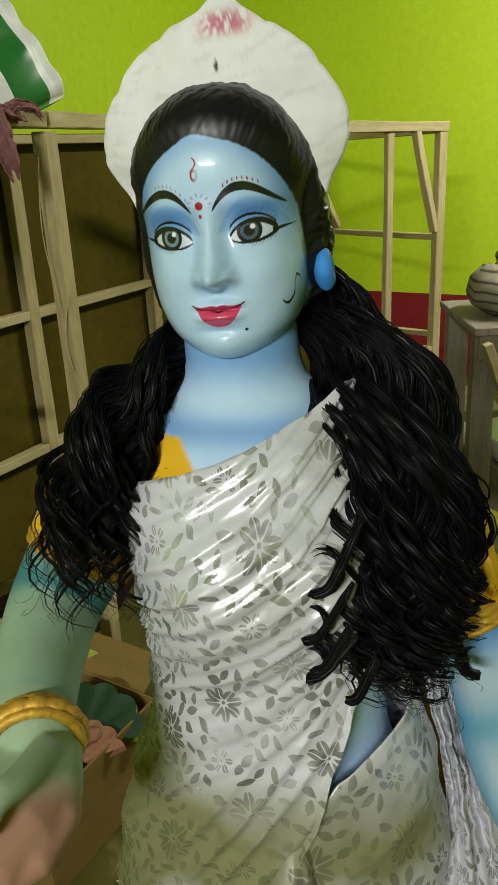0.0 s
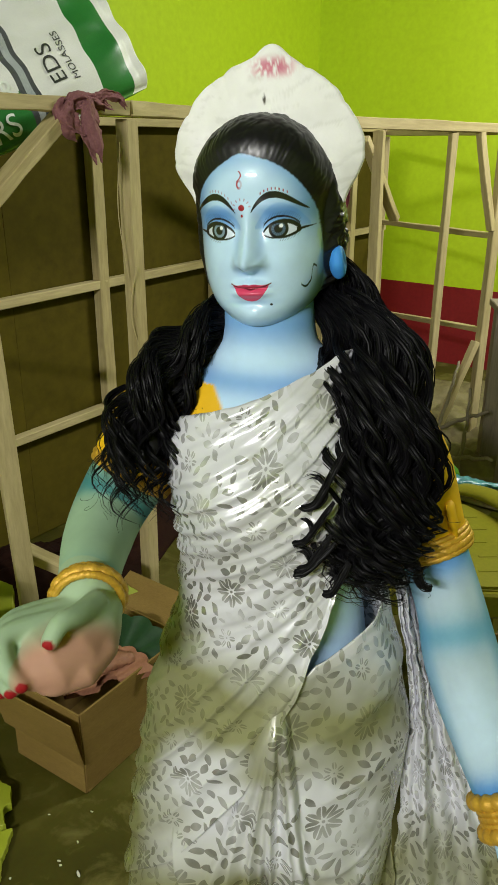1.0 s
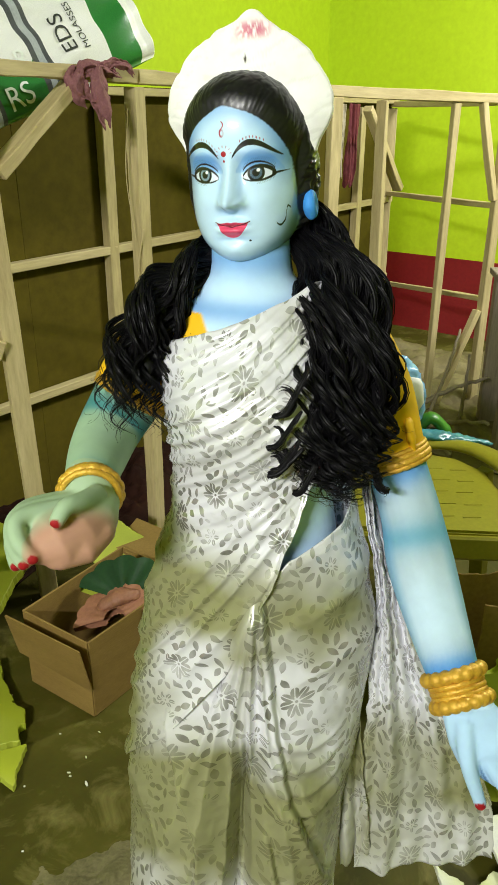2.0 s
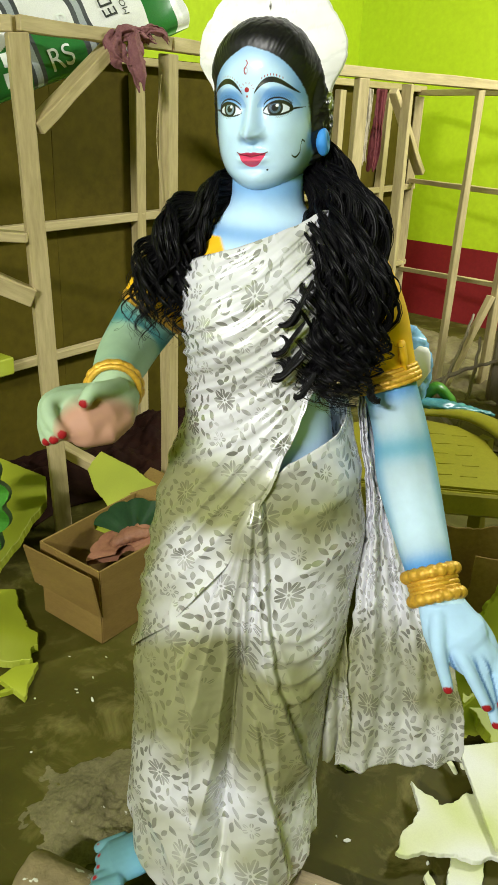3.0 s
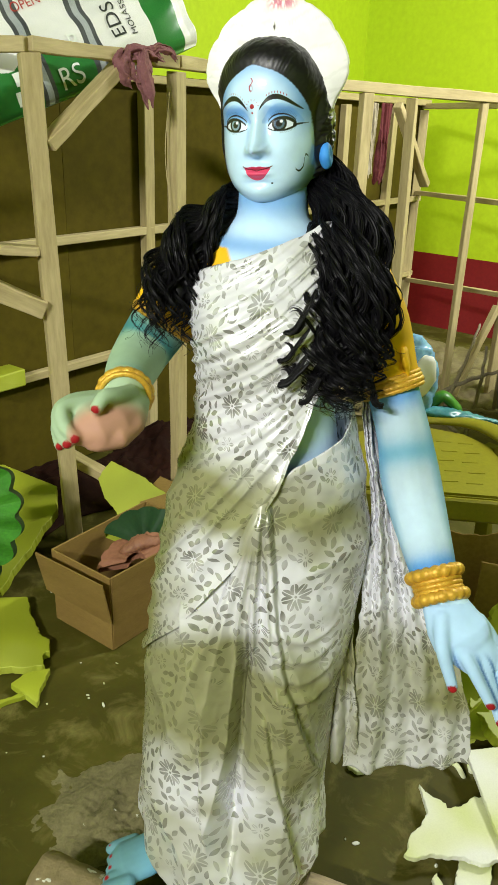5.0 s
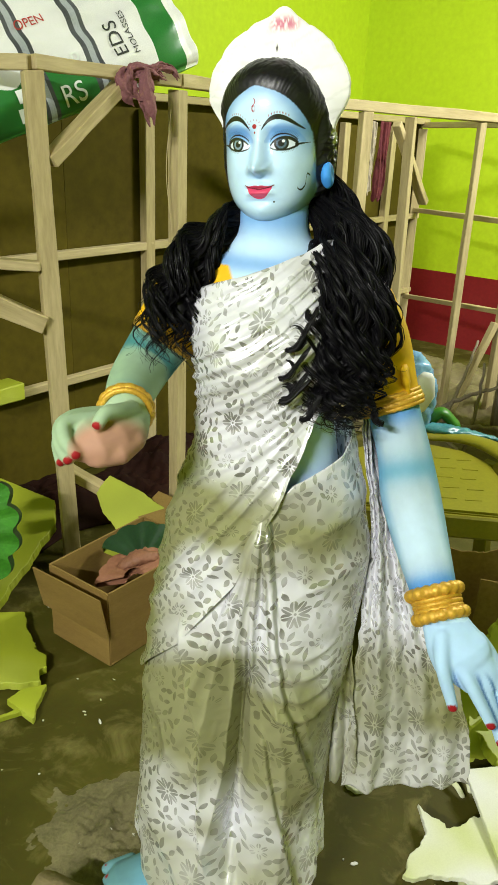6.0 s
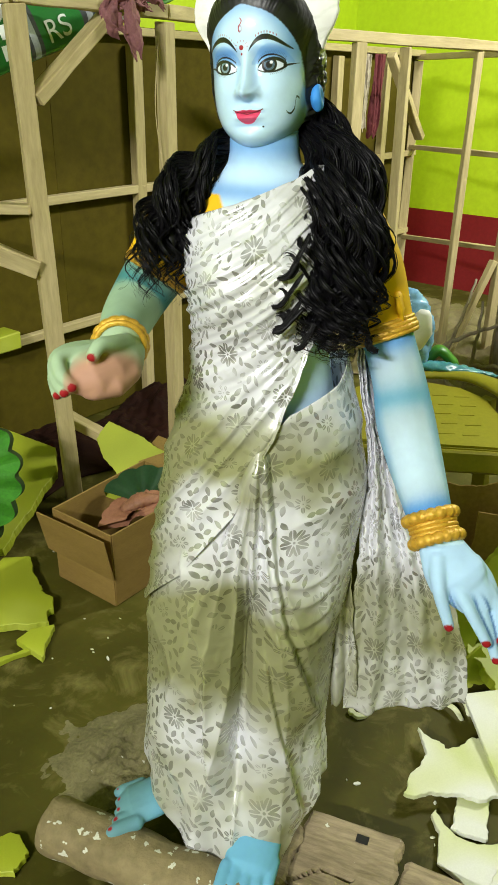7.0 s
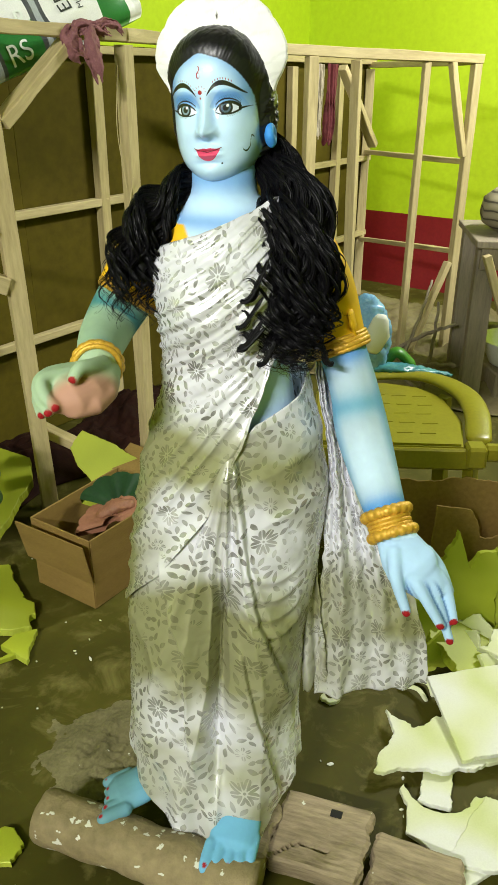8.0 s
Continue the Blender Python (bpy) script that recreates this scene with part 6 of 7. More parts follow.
# ---- sack on the rack ----
def build_sack():
    """A filled woven sack, printed in green, white and grey, lying aslant behind the rail."""
    v = Vector((0.43, 0.42, 0.235)).normalized()
    up = Vector((-0.66, 0.0, 0.76))
    up = (up - v * up.dot(v)).normalized()
    out = v.cross(up)
    corner = Vector((-0.420, 2.09, 1.495))
    L, W, T = 0.78, 0.46, 0.075
    n, k = 260, 150
    a, b = np.meshgrid(np.linspace(0, 1, n), np.linspace(0, 1, k), indexing="ij")

    def bulge(a, b):
        e = np.clip(1 - (2 * b - 1) ** 4, 0, 1) * np.clip(1 - (2 * np.clip(a, 0.03, 1) - 1.0) ** 10, 0, 1) ** 0.8
        ripple = 0.006 * np.sin(a * 22 + 4 * np.sin(b * 7)) * np.cos(b * 9 + a * 6) + 0.004 * np.sin(b * 31 + a * 13)
        return T * np.sqrt(e) + ripple * (e > 0.02)

    def place(a, b, h):
        return (np.array(corner) - np.asarray(a)[..., None] * L * np.array(v) + np.asarray(b)[..., None] * W * np.array(up)
                + np.asarray(h)[..., None] * np.array(out))

    front, back = place(a, b, bulge(a, b)), place(a, b, -bulge(a, b) * 0.8)
    h = Heap()
    F = grid_faces(n, k)
    ca, cb = a[:-1, :-1].ravel() * L, b[:-1, :-1].ravel() * W
    slots = np.zeros(len(F), int)
    slots[(ca > 0.045) & (ca < 0.135)] = 1
    slots[(ca > 0.30) & (cb < 0.115 + 0.03 * np.sin(ca * 30))] = 1
    for c0 in (0.300, 0.470):
        slots[(ca > c0) & (ca < c0 + 0.044)] = 2
        slots[(ca > c0 + 0.012) & (ca < c0 + 0.030)] = 3
    h.add(front.reshape(-1, 3), [])
    h.faces = list(map(tuple, F))
    h.slots = slots.tolist()
    h.add(back.reshape(-1, 3), [f[::-1] for f in map(tuple, F)], 1)
    N = n * k
    rim = [(0, j) for j in range(k)] + [(i, k - 1) for i in range(1, n)] + [(n - 1, j) for j in range(k - 2, -1, -1)] + [(i, 0) for i in range(n - 2, 0, -1)]
    ids = [i * k + j for i, j in rim]
    h.faces += [(q, p, p + N, q + N) for p, q in zip(ids, ids[1:] + ids[:1])]
    h.slots += [0] * len(ids)
    sack = part("sack", h.mesh("sack"), [SACKW, SACKG, SACKD, SACKL], None, smooth=True)
    tagged(sack, "full woven plastic sack printed green and white, lying on the rack", "sack")

    def lettering(text, size, a0, b0, mat, name="lettering", turned=True):
        cu = bpy.data.curves.new("t", "FONT")
        cu.body, cu.size, cu.align_x, cu.align_y = text, size, "CENTER", "CENTER"
        tmp = new("t", cu)
        me = bpy.data.meshes.new_from_object(tmp.evaluated_get(bpy.context.evaluated_depsgraph_get()))
        bpy.data.objects.remove(tmp)
        bm = bmesh.new()
        bm.from_mesh(me)
        bmesh.ops.triangulate(bm, faces=bm.faces)
        bmesh.ops.subdivide_edges(bm, edges=[e for e in bm.edges if e.calc_length() > 0.012], cuts=2)
        for vt in bm.verts:
            x, y = vt.co.x, vt.co.y
            aa, bb = ((a0 + y) / L, (b0 + x) / W) if turned else ((a0 - x) / L, (b0 + y) / W)
            aa, bb = min(max(aa, 0), 1), min(max(bb, 0), 1)
            q = place(np.array(aa), np.array(bb), np.array(float(bulge(np.array(aa), np.array(bb))) + 0.0025))
            vt.co = Vector(q)
        part(name, bm, mat, sack)

    lettering("EDS", 0.058, 0.238, 0.118, INK)
    lettering("MOLASSES", 0.026, 0.192, 0.125, INK)
    lettering("OPEN", 0.034, 0.445, 0.235, INKR, turned=False)
    lettering("R", 0.062, 0.375, 0.098, INKW, turned=False)
    lettering("RS", 0.070, 0.420, 0.030, INKW, turned=False)

    def bar(a0, b0, la, lb, mat):
        m_, q_ = 8, 8
        aa, bb = np.meshgrid(np.linspace(a0, a0 + la, m_) / L, np.linspace(b0, b0 + lb, q_) / W, indexing="ij")
        P = place(aa, bb, bulge(aa, bb) + 0.003)
        part("printed_bar", (P.reshape(-1, 3).tolist(), [], grid_faces(m_, q_).tolist()), mat, sack)

    for a0, b0, la, lb in ((0.53, 0.05, 0.05, 0.03), (0.56, 0.012, 0.03, 0.028)):
        bar(a0, b0, la, lb, INKW)


build_sack()

# ---- rags ----
DARKRAG = varied("dark_red_cloth", (0.09, 0.012, 0.018), (0.17, 0.03, 0.035), 20, 200, 0.85, 0.5, 0.001)
PALERAG = varied("pale_cotton_cloth", (0.36, 0.31, 0.22), (0.52, 0.46, 0.34), 20, 200, 0.9, 0.4, 0.001)


def folded(name, path, widths, folds, depth, seed, mat, parent):
    """A strip of cloth along a path, gathered into lengthwise folds, with uneven edges."""
    n, k = 60, 56
    c = curve_of(path, n)
    w = np.interp(np.linspace(0, 1, n), np.linspace(0, 1, len(widths)), widths)
    tang = np.gradient(c, axis=0)
    tang /= np.linalg.norm(tang, axis=1)[:, None]
    side = np.cross(tang, (0.35, -0.93, 0.1))
    side /= np.linalg.norm(side, axis=1)[:, None] + 1e-9
    out = np.cross(side, tang)
    q = np.linspace(-1, 1, k)[None]
    s_ = np.linspace(0, 1, n)[:, None]
    wave = np.sin(q * folds * np.pi + 2.2 * np.sin(3 * s_ + seed) + seed) + 0.35 * np.sin(q * folds * 7.3 + 9 * s_)
    curl = depth * (wave + 1.4 * (1 - q ** 2))
    run = q * w[:, None] * (1 + 0.12 * np.sin(9 * s_ + 4 * q + seed))
    P = c[:, None] + side[:, None] * run[..., None] + out[:, None] * curl[..., None]
    P = P + tang[:, None] * (0.012 * np.sin(q * 5 + seed) * s_ ** 3)[..., None]
    P = P + 0.0018 * np.stack([waves(P, 90, 2, seed), waves(P, 90, 2, seed + 2), waves(P, 80, 2, seed + 4)], -1)
    ob = part(name, (P.reshape(-1, 3).tolist(), [], grid_faces(n, k).tolist()), mat, parent, smooth=True)
    sol = ob.modifiers.new("thickness", "SOLIDIFY")
    sol.thickness, sol.offset = 0.0016, 0
    return ob


knot = base("rag", (-0.50, 1.79, 1.43), "faded maroon rag knotted round the rack's top rail", "rag")


def tied(*points):
    """Points of the rag, drawn in towards the knot."""
    c = np.array((-0.495, 1.785, 1.437))
    return [tuple(c + (np.array(p) - (-0.505, 1.77, 1.450)) * 0.68) for p in points]


folded("knot", tied((-0.560, 1.735, 1.440), (-0.535, 1.745, 1.470), (-0.500, 1.775, 1.474), (-0.470, 1.82, 1.462), (-0.452, 1.86, 1.450)), [0.016, 0.022, 0.014, 0.016, 0.006], 1.6, 0.0055, 1.0, RAG, knot)
folded("fold", tied((-0.555, 1.730, 1.468), (-0.560, 1.712, 1.430), (-0.545, 1.715, 1.392), (-0.520, 1.730, 1.366)), [0.014, 0.027, 0.028, 0.018], 1.3, 0.0065, 2.3, RAG, knot)
folded("tail", tied((-0.490, 1.755, 1.472), (-0.484, 1.735, 1.420), (-0.478, 1.735, 1.360), (-0.464, 1.745, 1.285)), [0.010, 0.022, 0.022, 0.013], 1.1, 0.006, 3.9, RAG, knot)
folded("tail_end", tied((-0.485, 1.80, 1.475), (-0.452, 1.84, 1.492), (-0.418, 1.88, 1.484), (-0.405, 1.90, 1.462)), [0.010, 0.012, 0.010, 0.005], 1.2, 0.004, 5.1, RAG, knot)
strip = folded("rag_strip", [(0.150, 3.84, 1.40), (0.145, 3.83, 1.25), (0.14, 3.83, 1.12), (0.13, 3.84, 1.02)], [0.028, 0.030, 0.028, 0.026], 1.5, 0.007, 5.0, DARKRAG, None)
tagged(strip, "dark red strip of cloth hanging from the rack", "rag", "hanging strips")
strip = folded("rag_strip", [(0.092, 3.83, 1.40), (0.088, 3.82, 1.28), (0.086, 3.82, 1.16), (0.085, 3.83, 1.05)], [0.020, 0.020, 0.018, 0.016], 1.2, 0.006, 2.0, PALERAG, None)
tagged(strip, "pale narrow strip of cloth hanging from the rack", "rag", "hanging strips")

# ---- pieces in and beside the cardboard box ----
def scalloped(name, centre, radius, lobes, thick, mat, rim_mat, label, turn_, sweep=math.pi, parent=None):
    """A fan with a scalloped edge, its cut rim of bare foam."""
    n = 90
    t = np.linspace(-sweep / 2, sweep / 2, n)
    r = radius * (1 + 0.10 * np.abs(np.sin(t * lobes / 2)))
    k = np.linspace(0.25, 1, 10)
    top = np.stack([np.outer(k, r * np.cos(t)), np.outer(k, r * np.sin(t)), thick * (1 + 0.5 * np.outer(1 - k ** 2, np.ones(n)) + 0.12 * np.outer(k, np.cos(t * lobes)))], -1)
    low = top.copy()
    low[..., 2] = 0
    V = np.vstack([top.reshape(-1, 3), low.reshape(-1, 3)])
    h = Heap().add(V, list(map(tuple, grid_faces(10, n))), 0)
    h.faces += [tuple(f)[::-1] for f in grid_faces(10, n, start=10 * n)]
    h.slots += [1] * len(grid_faces(10, n))
    o = 9 * n
    h.faces += [(o + j + 1, o + j, 10 * n + o + j, 10 * n + o + j + 1) for j in range(n - 1)]
    h.slots += [1] * (n - 1)
    ob = part(name, h.mesh(name), [mat, rim_mat], None, "", Matrix.Translation(centre) @ turn_, smooth=False)
    return tagged(ob, label, "ornament")


scalloped("foam_leaf", (-0.372, 1.345, 0.175), 0.125, 13, 0.026, DARKGREEN, FOAMGREEN, "dark green painted foam leaf with bare lime edge in the box", pose(0, 0, 0, 30, 12, -14) @ pose(0, 0, 0, 0, 0, 105), 2.8)
scalloped("clay_shell", (-0.375, 1.275, 0.175), 0.100, 15, 0.018, TERRA, TERRA, "terracotta painted clay shell in the cardboard box", pose(0, 0, 0, 22, -8, 0) @ pose(0, 0, 0, 0, 0, 105), 3.0)
V, F = tube(curve_of([(-0.420, 1.30, 0.205), (-0.380, 1.315, 0.225), (-0.340, 1.33, 0.225)], 20), np.interp(np.linspace(0, 1, 20), [0, 0.5, 1], [0.018, 0.028, 0.018]), 22, 0.7)
V = V + 0.0025 * np.stack([0 * V[:, 0], waves(V, 300, 1), waves(V, 320, 1, 2)], -1)
tagged(part("clay_boss", (V.tolist(), [], F), TERRA, None, smooth=True), "beaded terracotta clay knob on the shell", "ornament")

LEAFY = varied("ripe_yellow_paint", (0.45, 0.33, 0.02), (0.62, 0.42, 0.05), 9, 90, 0.4, 0.1)
scalloped("foam_flower", (-0.905, 1.20, 0.30), 0.21, 19, 0.06, LEAFGREEN, DARKGREEN, "green painted foam leaf with scalloped edge and yellow centre", pose(0, 0, 0, 68, 0, 18), 3.4)
V, F = tube(curve_of([(-0.90, 1.13, 0.20), (-0.845, 1.135, 0.235), (-0.80, 1.15, 0.30), (-0.785, 1.165, 0.355)], 24), np.interp(np.linspace(0, 1, 24), [0, 0.3, 0.8, 1], [0.02, 0.045, 0.035, 0.006]), 20, 0.6, (0, -1, 0))
tagged(part("foam_fruit", (V.tolist(), [], F), LEAFY, None, smooth=True), "yellow and orange painted foam fruit by the green leaf", "ornament")
tagged(part("foam_block", block((0.16, 0.10, 0.055), 0.004, 0.004, 4), FOAMGREEN, None, "", pose(-1.085, 1.93, 0.433, 0, 0, 62)), "lime-lit foam block resting on the rack's rail", "foam", "foam offcuts")

# ---- plastic chair ----
def plate_mesh(outline, z0, z1, bevel=0.006):
    bm = bmesh.new()
    f = bm.faces.new([bm.verts.new((x, y, z0)) for x, y in outline])
    out = bmesh.ops.extrude_face_region(bm, geom=[f])
    bmesh.ops.translate(bm, vec=(0, 0, z1 - z0), verts=[g for g in out["geom"] if isinstance(g, bmesh.types.BMVert)])
    bmesh.ops.recalc_face_normals(bm, faces=bm.faces)
    flat = [e for e in bm.edges if abs(e.verts[0].co.z - e.verts[1].co.z) < 1e-5]
    bmesh.ops.bevel(bm, geom=flat, offset=bevel, segments=2, affect="EDGES", clamp_overlap=True)
    return bm


chair = base("plastic_chair", (0.40, 1.65, 0), "lime green moulded plastic chair with curved arm, among foam scraps", "chair")
seat = [(0.17, 1.41), (0.585, 1.43), (0.605, 1.60), (0.57, 1.78), (0.50, 1.86), (0.40, 1.89), (0.26, 1.88), (0.17, 1.80)]
seat_part = part("seat", plate_mesh(seat, 0.40, 0.418), PLASTIC, chair)
for i in range(5):
    for j in range(4):
        part("slot", block((0.045, 0.008, 0.0016), 0.0006), PLASTIC,
             seat_part, "", pose(0.30 + 0.065 * j + 0.012 * (i % 2), 1.50 + 0.07 * i, 0.4186, 0, 0, 8))
arm = curve_of([(0.30, 1.925, 0.42), (0.44, 1.935, 0.43), (0.55, 1.885, 0.44), (0.625, 1.76, 0.445), (0.645, 1.62, 0.44), (0.632, 1.47, 0.42)], 50)
V, F = tube(arm, np.interp(np.linspace(0, 1, 50), [0, 0.5, 1], [0.030, 0.042, 0.036]), 18, 0.34)
part("arm", (V.tolist(), [], F), PLASTIC, chair, smooth=True)
part("apron", block((0.46, 0.022, 0.06), 0.006), PLASTIC, chair, "", pose(0.39, 1.405, 0.382, -10, 0, 3))
part("corner", block((0.055, 0.06, 0.065), 0.008), PLASTIC, chair, "", pose(0.618, 1.425, 0.392, 0, 0, 3))
part("rail", block((0.34, 0.035, 0.05), 0.01), PLASTIC, chair, "", pose(0.81, 1.45, 0.395, 0, 0, 4))
for x, y, lx, ly in ((0.19, 1.43, -0.02, -0.02), (0.61, 1.44, 0.03, -0.02), (0.20, 1.83, -0.02, 0.03), (0.58, 1.83, 0.03, 0.03), (0.97, 1.46, 0.02, -0.02)):
    beam("leg", (x + lx, y + ly, 0), (x, y, 0.40), 0.045, 0.03, chair, PLASTIC, 3)

def card_sheet(outline, place, seed):
    ob = part("cardboard_sheet", torn_sheet(outline, 0.005, seed, 0.006), CARD, None, "", pose(*place))
    return tagged(ob, "torn brown cardboard sheet standing against the plastic chair", "cardboard", "cardboard sheets")


card_sheet([(-0.17, 0), (0.20, 0), (0.21, 0.44), (0.15, 0.39), (0.10, 0.365), (0.02, 0.385), (0.035, 0.31), (0.05, 0.24), (-0.02, 0.22), (-0.06, 0.30), (-0.15, 0.31)], (0.66, 1.25, 0.003, 82, 0, 4), 31)
card_sheet([(-0.24, 0), (0.22, 0), (0.22, 0.34), (0.02, 0.345), (-0.22, 0.33)], (0.56, 1.335, 0.003, 84, 0, 3), 32)

# ---- plastic packet behind the chair ----
BLUEPL = varied("blue_glossy_plastic", (0.10, 0.28, 0.55), (0.30, 0.55, 0.75), 14, 90, 0.2, 0.2, 0.001)
TEALPL = varied("teal_printed_plastic", (0.01, 0.10, 0.14), (0.10, 0.36, 0.40), 18, 120, 0.3, 0.3, 0.001)
packet = base("plastic_packet", (0.38, 1.97, 0.43), "crumpled blue, white and green plastic packet behind the chair", "packet")
V, F = tube(curve_of([(0.33, 1.985, 0.44), (0.335, 1.99, 0.53), (0.325, 1.99, 0.62), (0.30, 1.99, 0.67)], 30), np.interp(np.linspace(0, 1, 30), [0, 0.5, 1], [0.055, 0.06, 0.03]), 24, 0.7, (0, -1, 0))
V = V + 0.005 * np.stack([waves(V, 60, 3, 1), waves(V, 60, 3, 2), waves(V, 50, 2, 3)], -1)
part("bag", (V.tolist(), [], F), BLUEPL, packet, smooth=True)
V, F = tube([(0.336, 1.930, 0.520), (0.345, 1.925, 0.57), (0.352, 1.930, 0.622)], [0.026, 0.040, 0.026], 20, 0.5, (0, -1, 0))
part("printed_oval", (V.tolist(), [], F), FOAM, packet, "white and lime printed oval", smooth=True)
V, F = tube(curve_of([(0.30, 1.98, 0.435), (0.40, 1.965, 0.44), (0.50, 1.96, 0.437), (0.60, 1.96, 0.43)], 30), np.interp(np.linspace(0, 1, 30), [0, 0.5, 1], [0.03, 0.035, 0.006]), 20, 0.6)
V = V + 0.004 * np.stack([waves(V, 90, 3, 1), waves(V, 90, 3, 2), waves(V, 80, 2, 3)], -1)
part("sleeve", (V.tolist(), [], F), TEALPL, packet, smooth=True)
V, F = tube(curve_of([(0.38, 2.01, 0.44), (0.42, 2.01, 0.485), (0.47, 2.01, 0.445)], 20), [0.03] * 20, 16, 0.6)
part("wrapper", (V.tolist(), [], F), LEAFGREEN, packet, smooth=True)
packet.location.x += 0.014

# ---- table with a bundle of cloth ----
table = base("work_table", (1.15, 2.95, 0), "rough grey timber work table with splayed leg", "table")
for k in range(4):
    part("top_board", block((0.86, 0.13, 0.028), 0.003, 0.002, 50 + k), GREYWOOD, table, "", pose(1.175, 2.745 + 0.134 * k, 0.727, 0, 0, 1))
part("apron", block((0.80, 0.025, 0.09), 0.003, 0.002, 3), GREYWOOD, table, "", pose(1.17, 2.71, 0.668, 0, 0, 1))
for x, y in ((0.80, 2.74), (1.52, 2.74), (0.80, 3.13), (1.52, 3.13)):
    beam("leg", (x, y, 0), (x, y, 0.712), 0.085, 0.055, table, GREYWOOD, 5)
beam("brace", (0.785, 2.66, 0.69), (0.93, 2.665, 0.33), 0.05, 0.03, table, WOOD, 6)
beam("stretcher", (0.80, 3.13, 0.26), (1.52, 3.13, 0.26), 0.05, 0.03, table, GREYWOOD, 7)
table.location.x += 0.03


def striped_cloth():
    m = material("striped_grey_cloth", 0.9)
    v = coords(m, (1, 1, 1))
    w = node(m, "ShaderNodeTexWave", Scale=9.0, Distortion=1.2)
    w.bands_direction = "Z"
    wire(m, v, 0, w, "Vector")
    w = ramp(m, w, "Fac", [(0.05, (0.06, 0.05, 0.035)), (0.16, (0.23, 0.20, 0.13)), (0.8, (0.29, 0.255, 0.17))])
    fine = noise_of(m, v, 300, 3)
    colour_in(m, mix(m, (w, "Color"), (fine, "Color"), 0.2, "OVERLAY"))
    bump_in(m, (fine, "Fac"), 0.5, 0.001)
    return m


STRIPED = striped_cloth()
bundle = base("cloth_bundle", (1.0, 2.95, 0.742), "folded grey striped cloth bundle on the work table", "cloth")
for k, (z, r, x) in enumerate(((0.835, 0.096, 1.055), (0.945, 0.055, 1.10))):
    V, F = tube(curve_of([(x - 0.17 + 0.02 * k, 2.92, z), (x, 2.90, z + 0.008), (x + 0.25, 2.93, z)], 30), [r] * 30, 26, 0.95, (0, -0.4, 1))
    V = (V - (0, 2.92, z)) * (1, 1.7, 1) + (0, 2.92, z) + 0.008 * np.stack([waves(V, 25, 3, k), waves(V, 25, 3, k + 2), waves(V, 30, 2, k + 3)], -1)
    part("fold", (V.tolist(), [], F), STRIPED, bundle, smooth=True)

# a white basin under the table
t = np.linspace(0, 1, 30)
prof_r = np.interp(t, [0, 0.05, 0.5, 0.55, 1], [0.0, 0.11, 0.17, 0.165, 0.0])
prof_z = np.interp(t, [0, 0.05, 0.5, 0.55, 1], [0.0, 0.0, 0.12, 0.118, 0.012])
a = np.linspace(0, 2 * np.pi, 48, endpoint=False)
V = np.stack([np.outer(prof_r, np.cos(a)), np.outer(prof_r, np.sin(a)), np.outer(prof_z, np.ones(48))], -1).reshape(-1, 3)
tagged(part("basin", (V.tolist(), [], list(map(tuple, grid_faces(30, 48, True)))), WHITEPL, None, "", pose(1.05, 2.90, 0.155), smooth=True), "white plastic basin on a timber block under the table", "basin")
tagged(part("timber_block", block((0.26, 0.24, 0.15), 0.006, 0.004, 3), GREYWOOD, None, "", pose(1.05, 2.90, 0.076, 0, 0, 12)), "grey timber block under the table", "timber")

# ---- dark band added along the foot of the boards ----
n, k = 150, 50
i, j = np.meshgrid(np.linspace(0, 1, n), np.linspace(0, 1, k), indexing="ij")
foot = np.array(SHEET0) + (np.array(SHEET1) - np.array(SHEET0)) * (0.10 + 0.52 * i)[..., None]
out = np.array((0.857, -0.515))
P = np.concatenate([foot + out * (0.02 + 0.40 * j + 0.05 * np.sin(i * 17))[..., None], np.zeros((n, k, 1))], -1)
swell = np.sin(np.pi * np.clip(0.12 + 0.88 * j, 0, 1)) ** 0.8
P[..., 2] = 0.004 + swell * (0.06 + 0.02 * np.sin(i * 23) + 0.020 * waves(P, 14, 3, 3.0) + 0.012 * np.abs(waves(P, 34, 2, 6.0))) * smoothstep(0, 0.05, np.minimum(i, 1 - i))
# Rumpled mound added to darken the foot of the boards; no known object.
MAROON = varied("dark_maroon_band", (0.010, 0.0032, 0.0015), (0.028, 0.0075, 0.0032), 6, 120, 0.85, 0.5, 0.002)
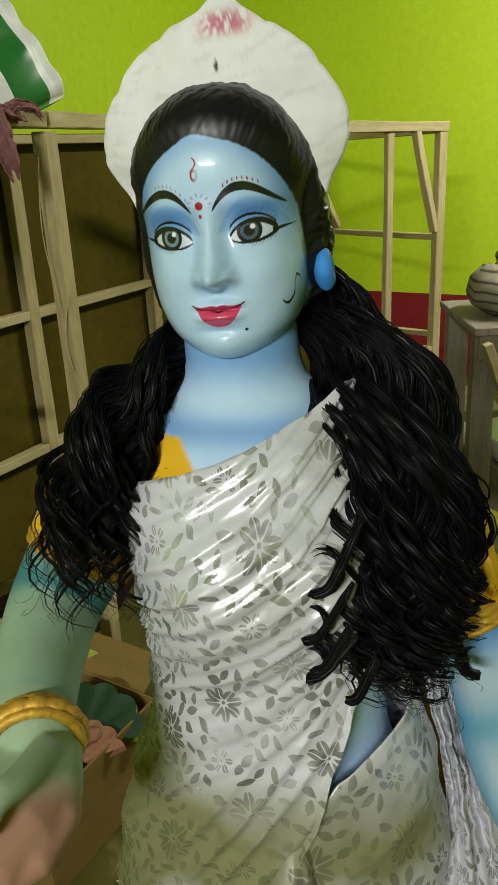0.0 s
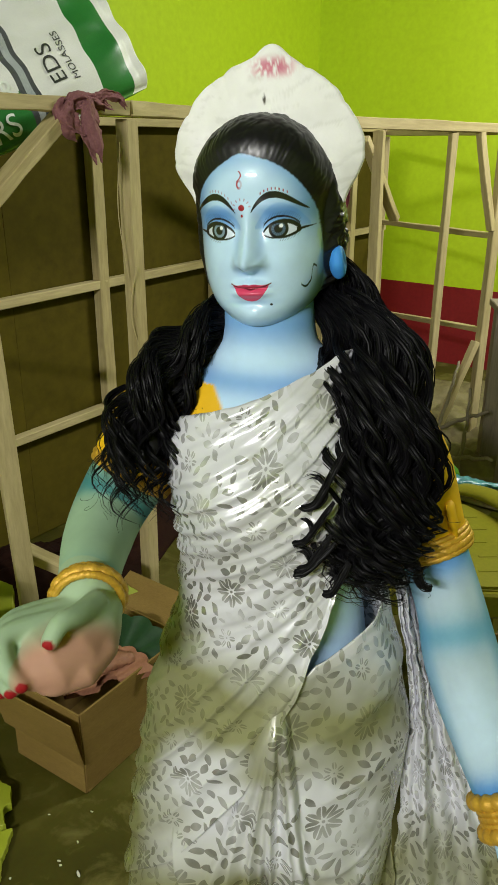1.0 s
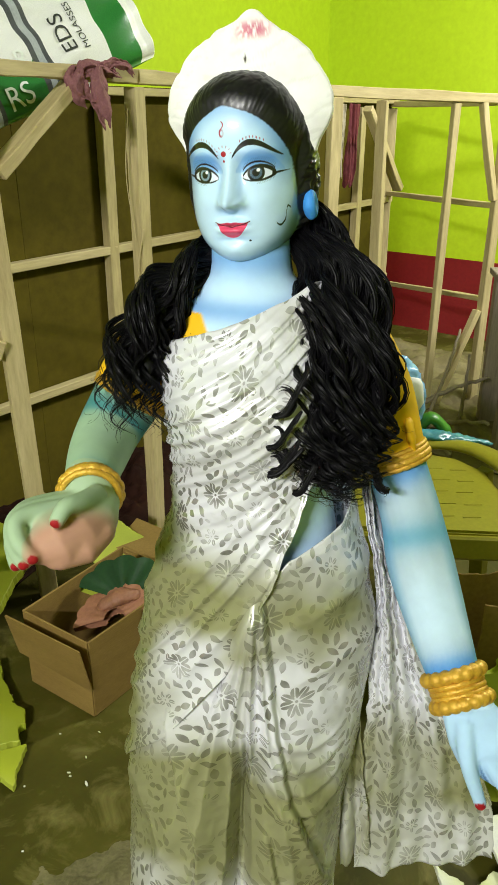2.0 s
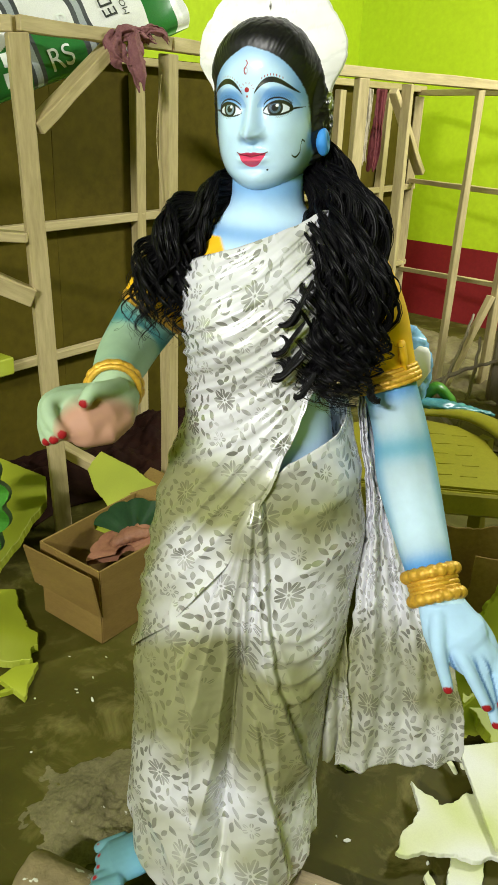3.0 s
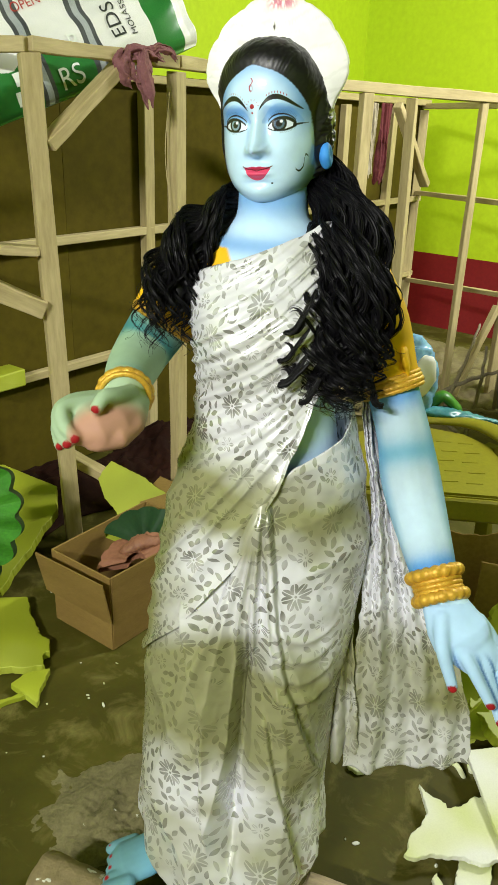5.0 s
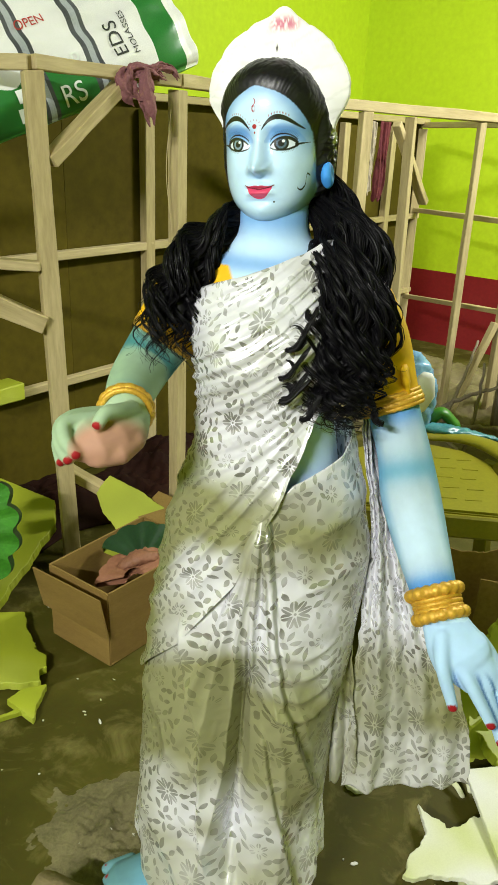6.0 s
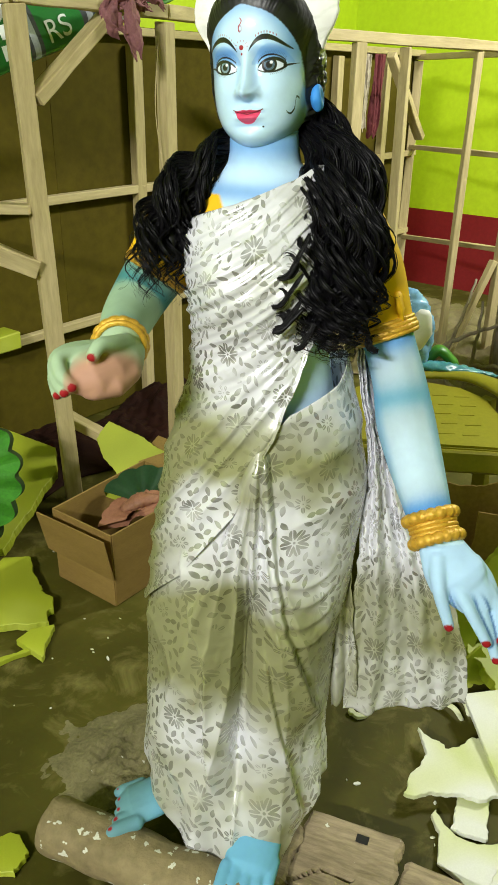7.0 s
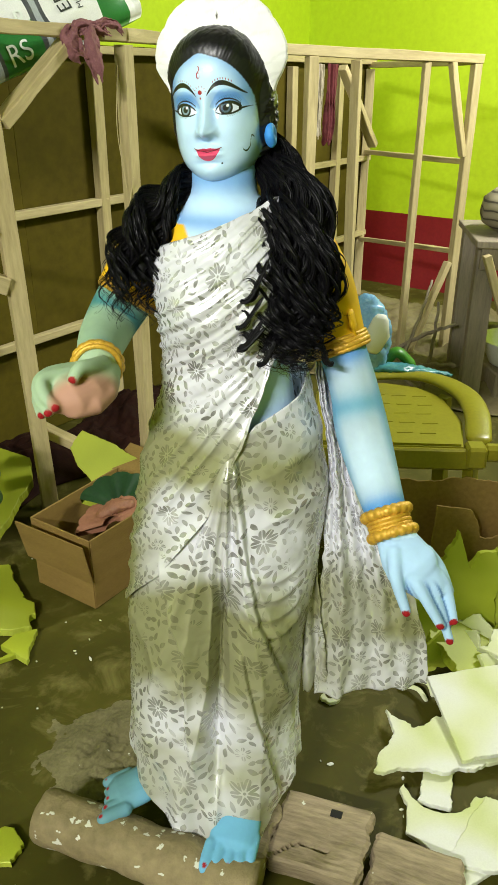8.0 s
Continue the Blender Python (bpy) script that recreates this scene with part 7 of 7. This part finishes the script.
MAROON.node_tree.nodes["Principled BSDF"].inputs["Specular IOR Level"].default_value = 0.15
heap = part("floor_cloth", (P.reshape(-1, 3).tolist(), [], grid_faces(n, k).tolist()), MAROON, None, smooth=True)
sol = heap.modifiers.new("thickness", "SOLIDIFY")
sol.thickness = 0.003
tagged(heap, "dark maroon mound standing in for the dark strip under the boards", "cloth")

# ---- tarpaulin and sticks on the floor by the far wall ----
n, k = 110, 90
i, j = np.meshgrid(np.linspace(0, 1, n), np.linspace(0, 1, k), indexing="ij")
X, Y = 0.10 + 1.15 * i + 0.05 * np.sin(j * 9), 3.05 + 1.75 * j - 0.55 * i + 0.06 * np.sin(i * 8)
P = np.stack([X, Y, 0 * X], -1)
edge = np.minimum(np.minimum(i, 1 - i), np.minimum(j, 1 - j))
Z = 0.006 + (0.042 + 0.034 * waves(P, 5, 3, 2) + 0.014 * np.abs(waves(P, 14, 3, 5))) * smoothstep(0, 0.15, edge)
tarp = part("tarpaulin", (np.stack([X, Y, np.maximum(Z, 0.004)], -1).reshape(-1, 3).tolist(), [], grid_faces(n, k).tolist()), TARP, None, smooth=True)
sol = tarp.modifiers.new("thickness", "SOLIDIFY")
sol.thickness = 0.003
tagged(tarp, "dusty brown tarpaulin crumpled on the floor by the wall", "tarpaulin")
for q, (p0, p1, r) in enumerate((((0.50, 3.10, 0.12), (0.78, 3.0, 0.30), 0.012), ((0.55, 3.0, 0.11), (0.70, 3.35, 0.42), 0.010), ((0.46, 2.90, 0.08), (0.76, 2.72, 0.20), 0.012),
                                 ((0.62, 2.75, 0.02), (0.69, 2.95, 0.42), 0.010), ((0.42, 3.05, 0.10), (0.62, 2.72, 0.05), 0.014))):
    c = curve_of([p0, tuple((a + b) / 2 + 0.015 for a, b in zip(p0, p1)), p1], 14)
    V, F = tube(c + 0.004 * np.sin(np.arange(14) * 2.1 + q)[:, None], np.linspace(r, r * 0.6, 14), 9)
    tagged(part("stick", (V.tolist(), [], F), GREYWOOD, None, smooth=True), "dry grey stick propped on the tarpaulin heap", "stick", "loose sticks")
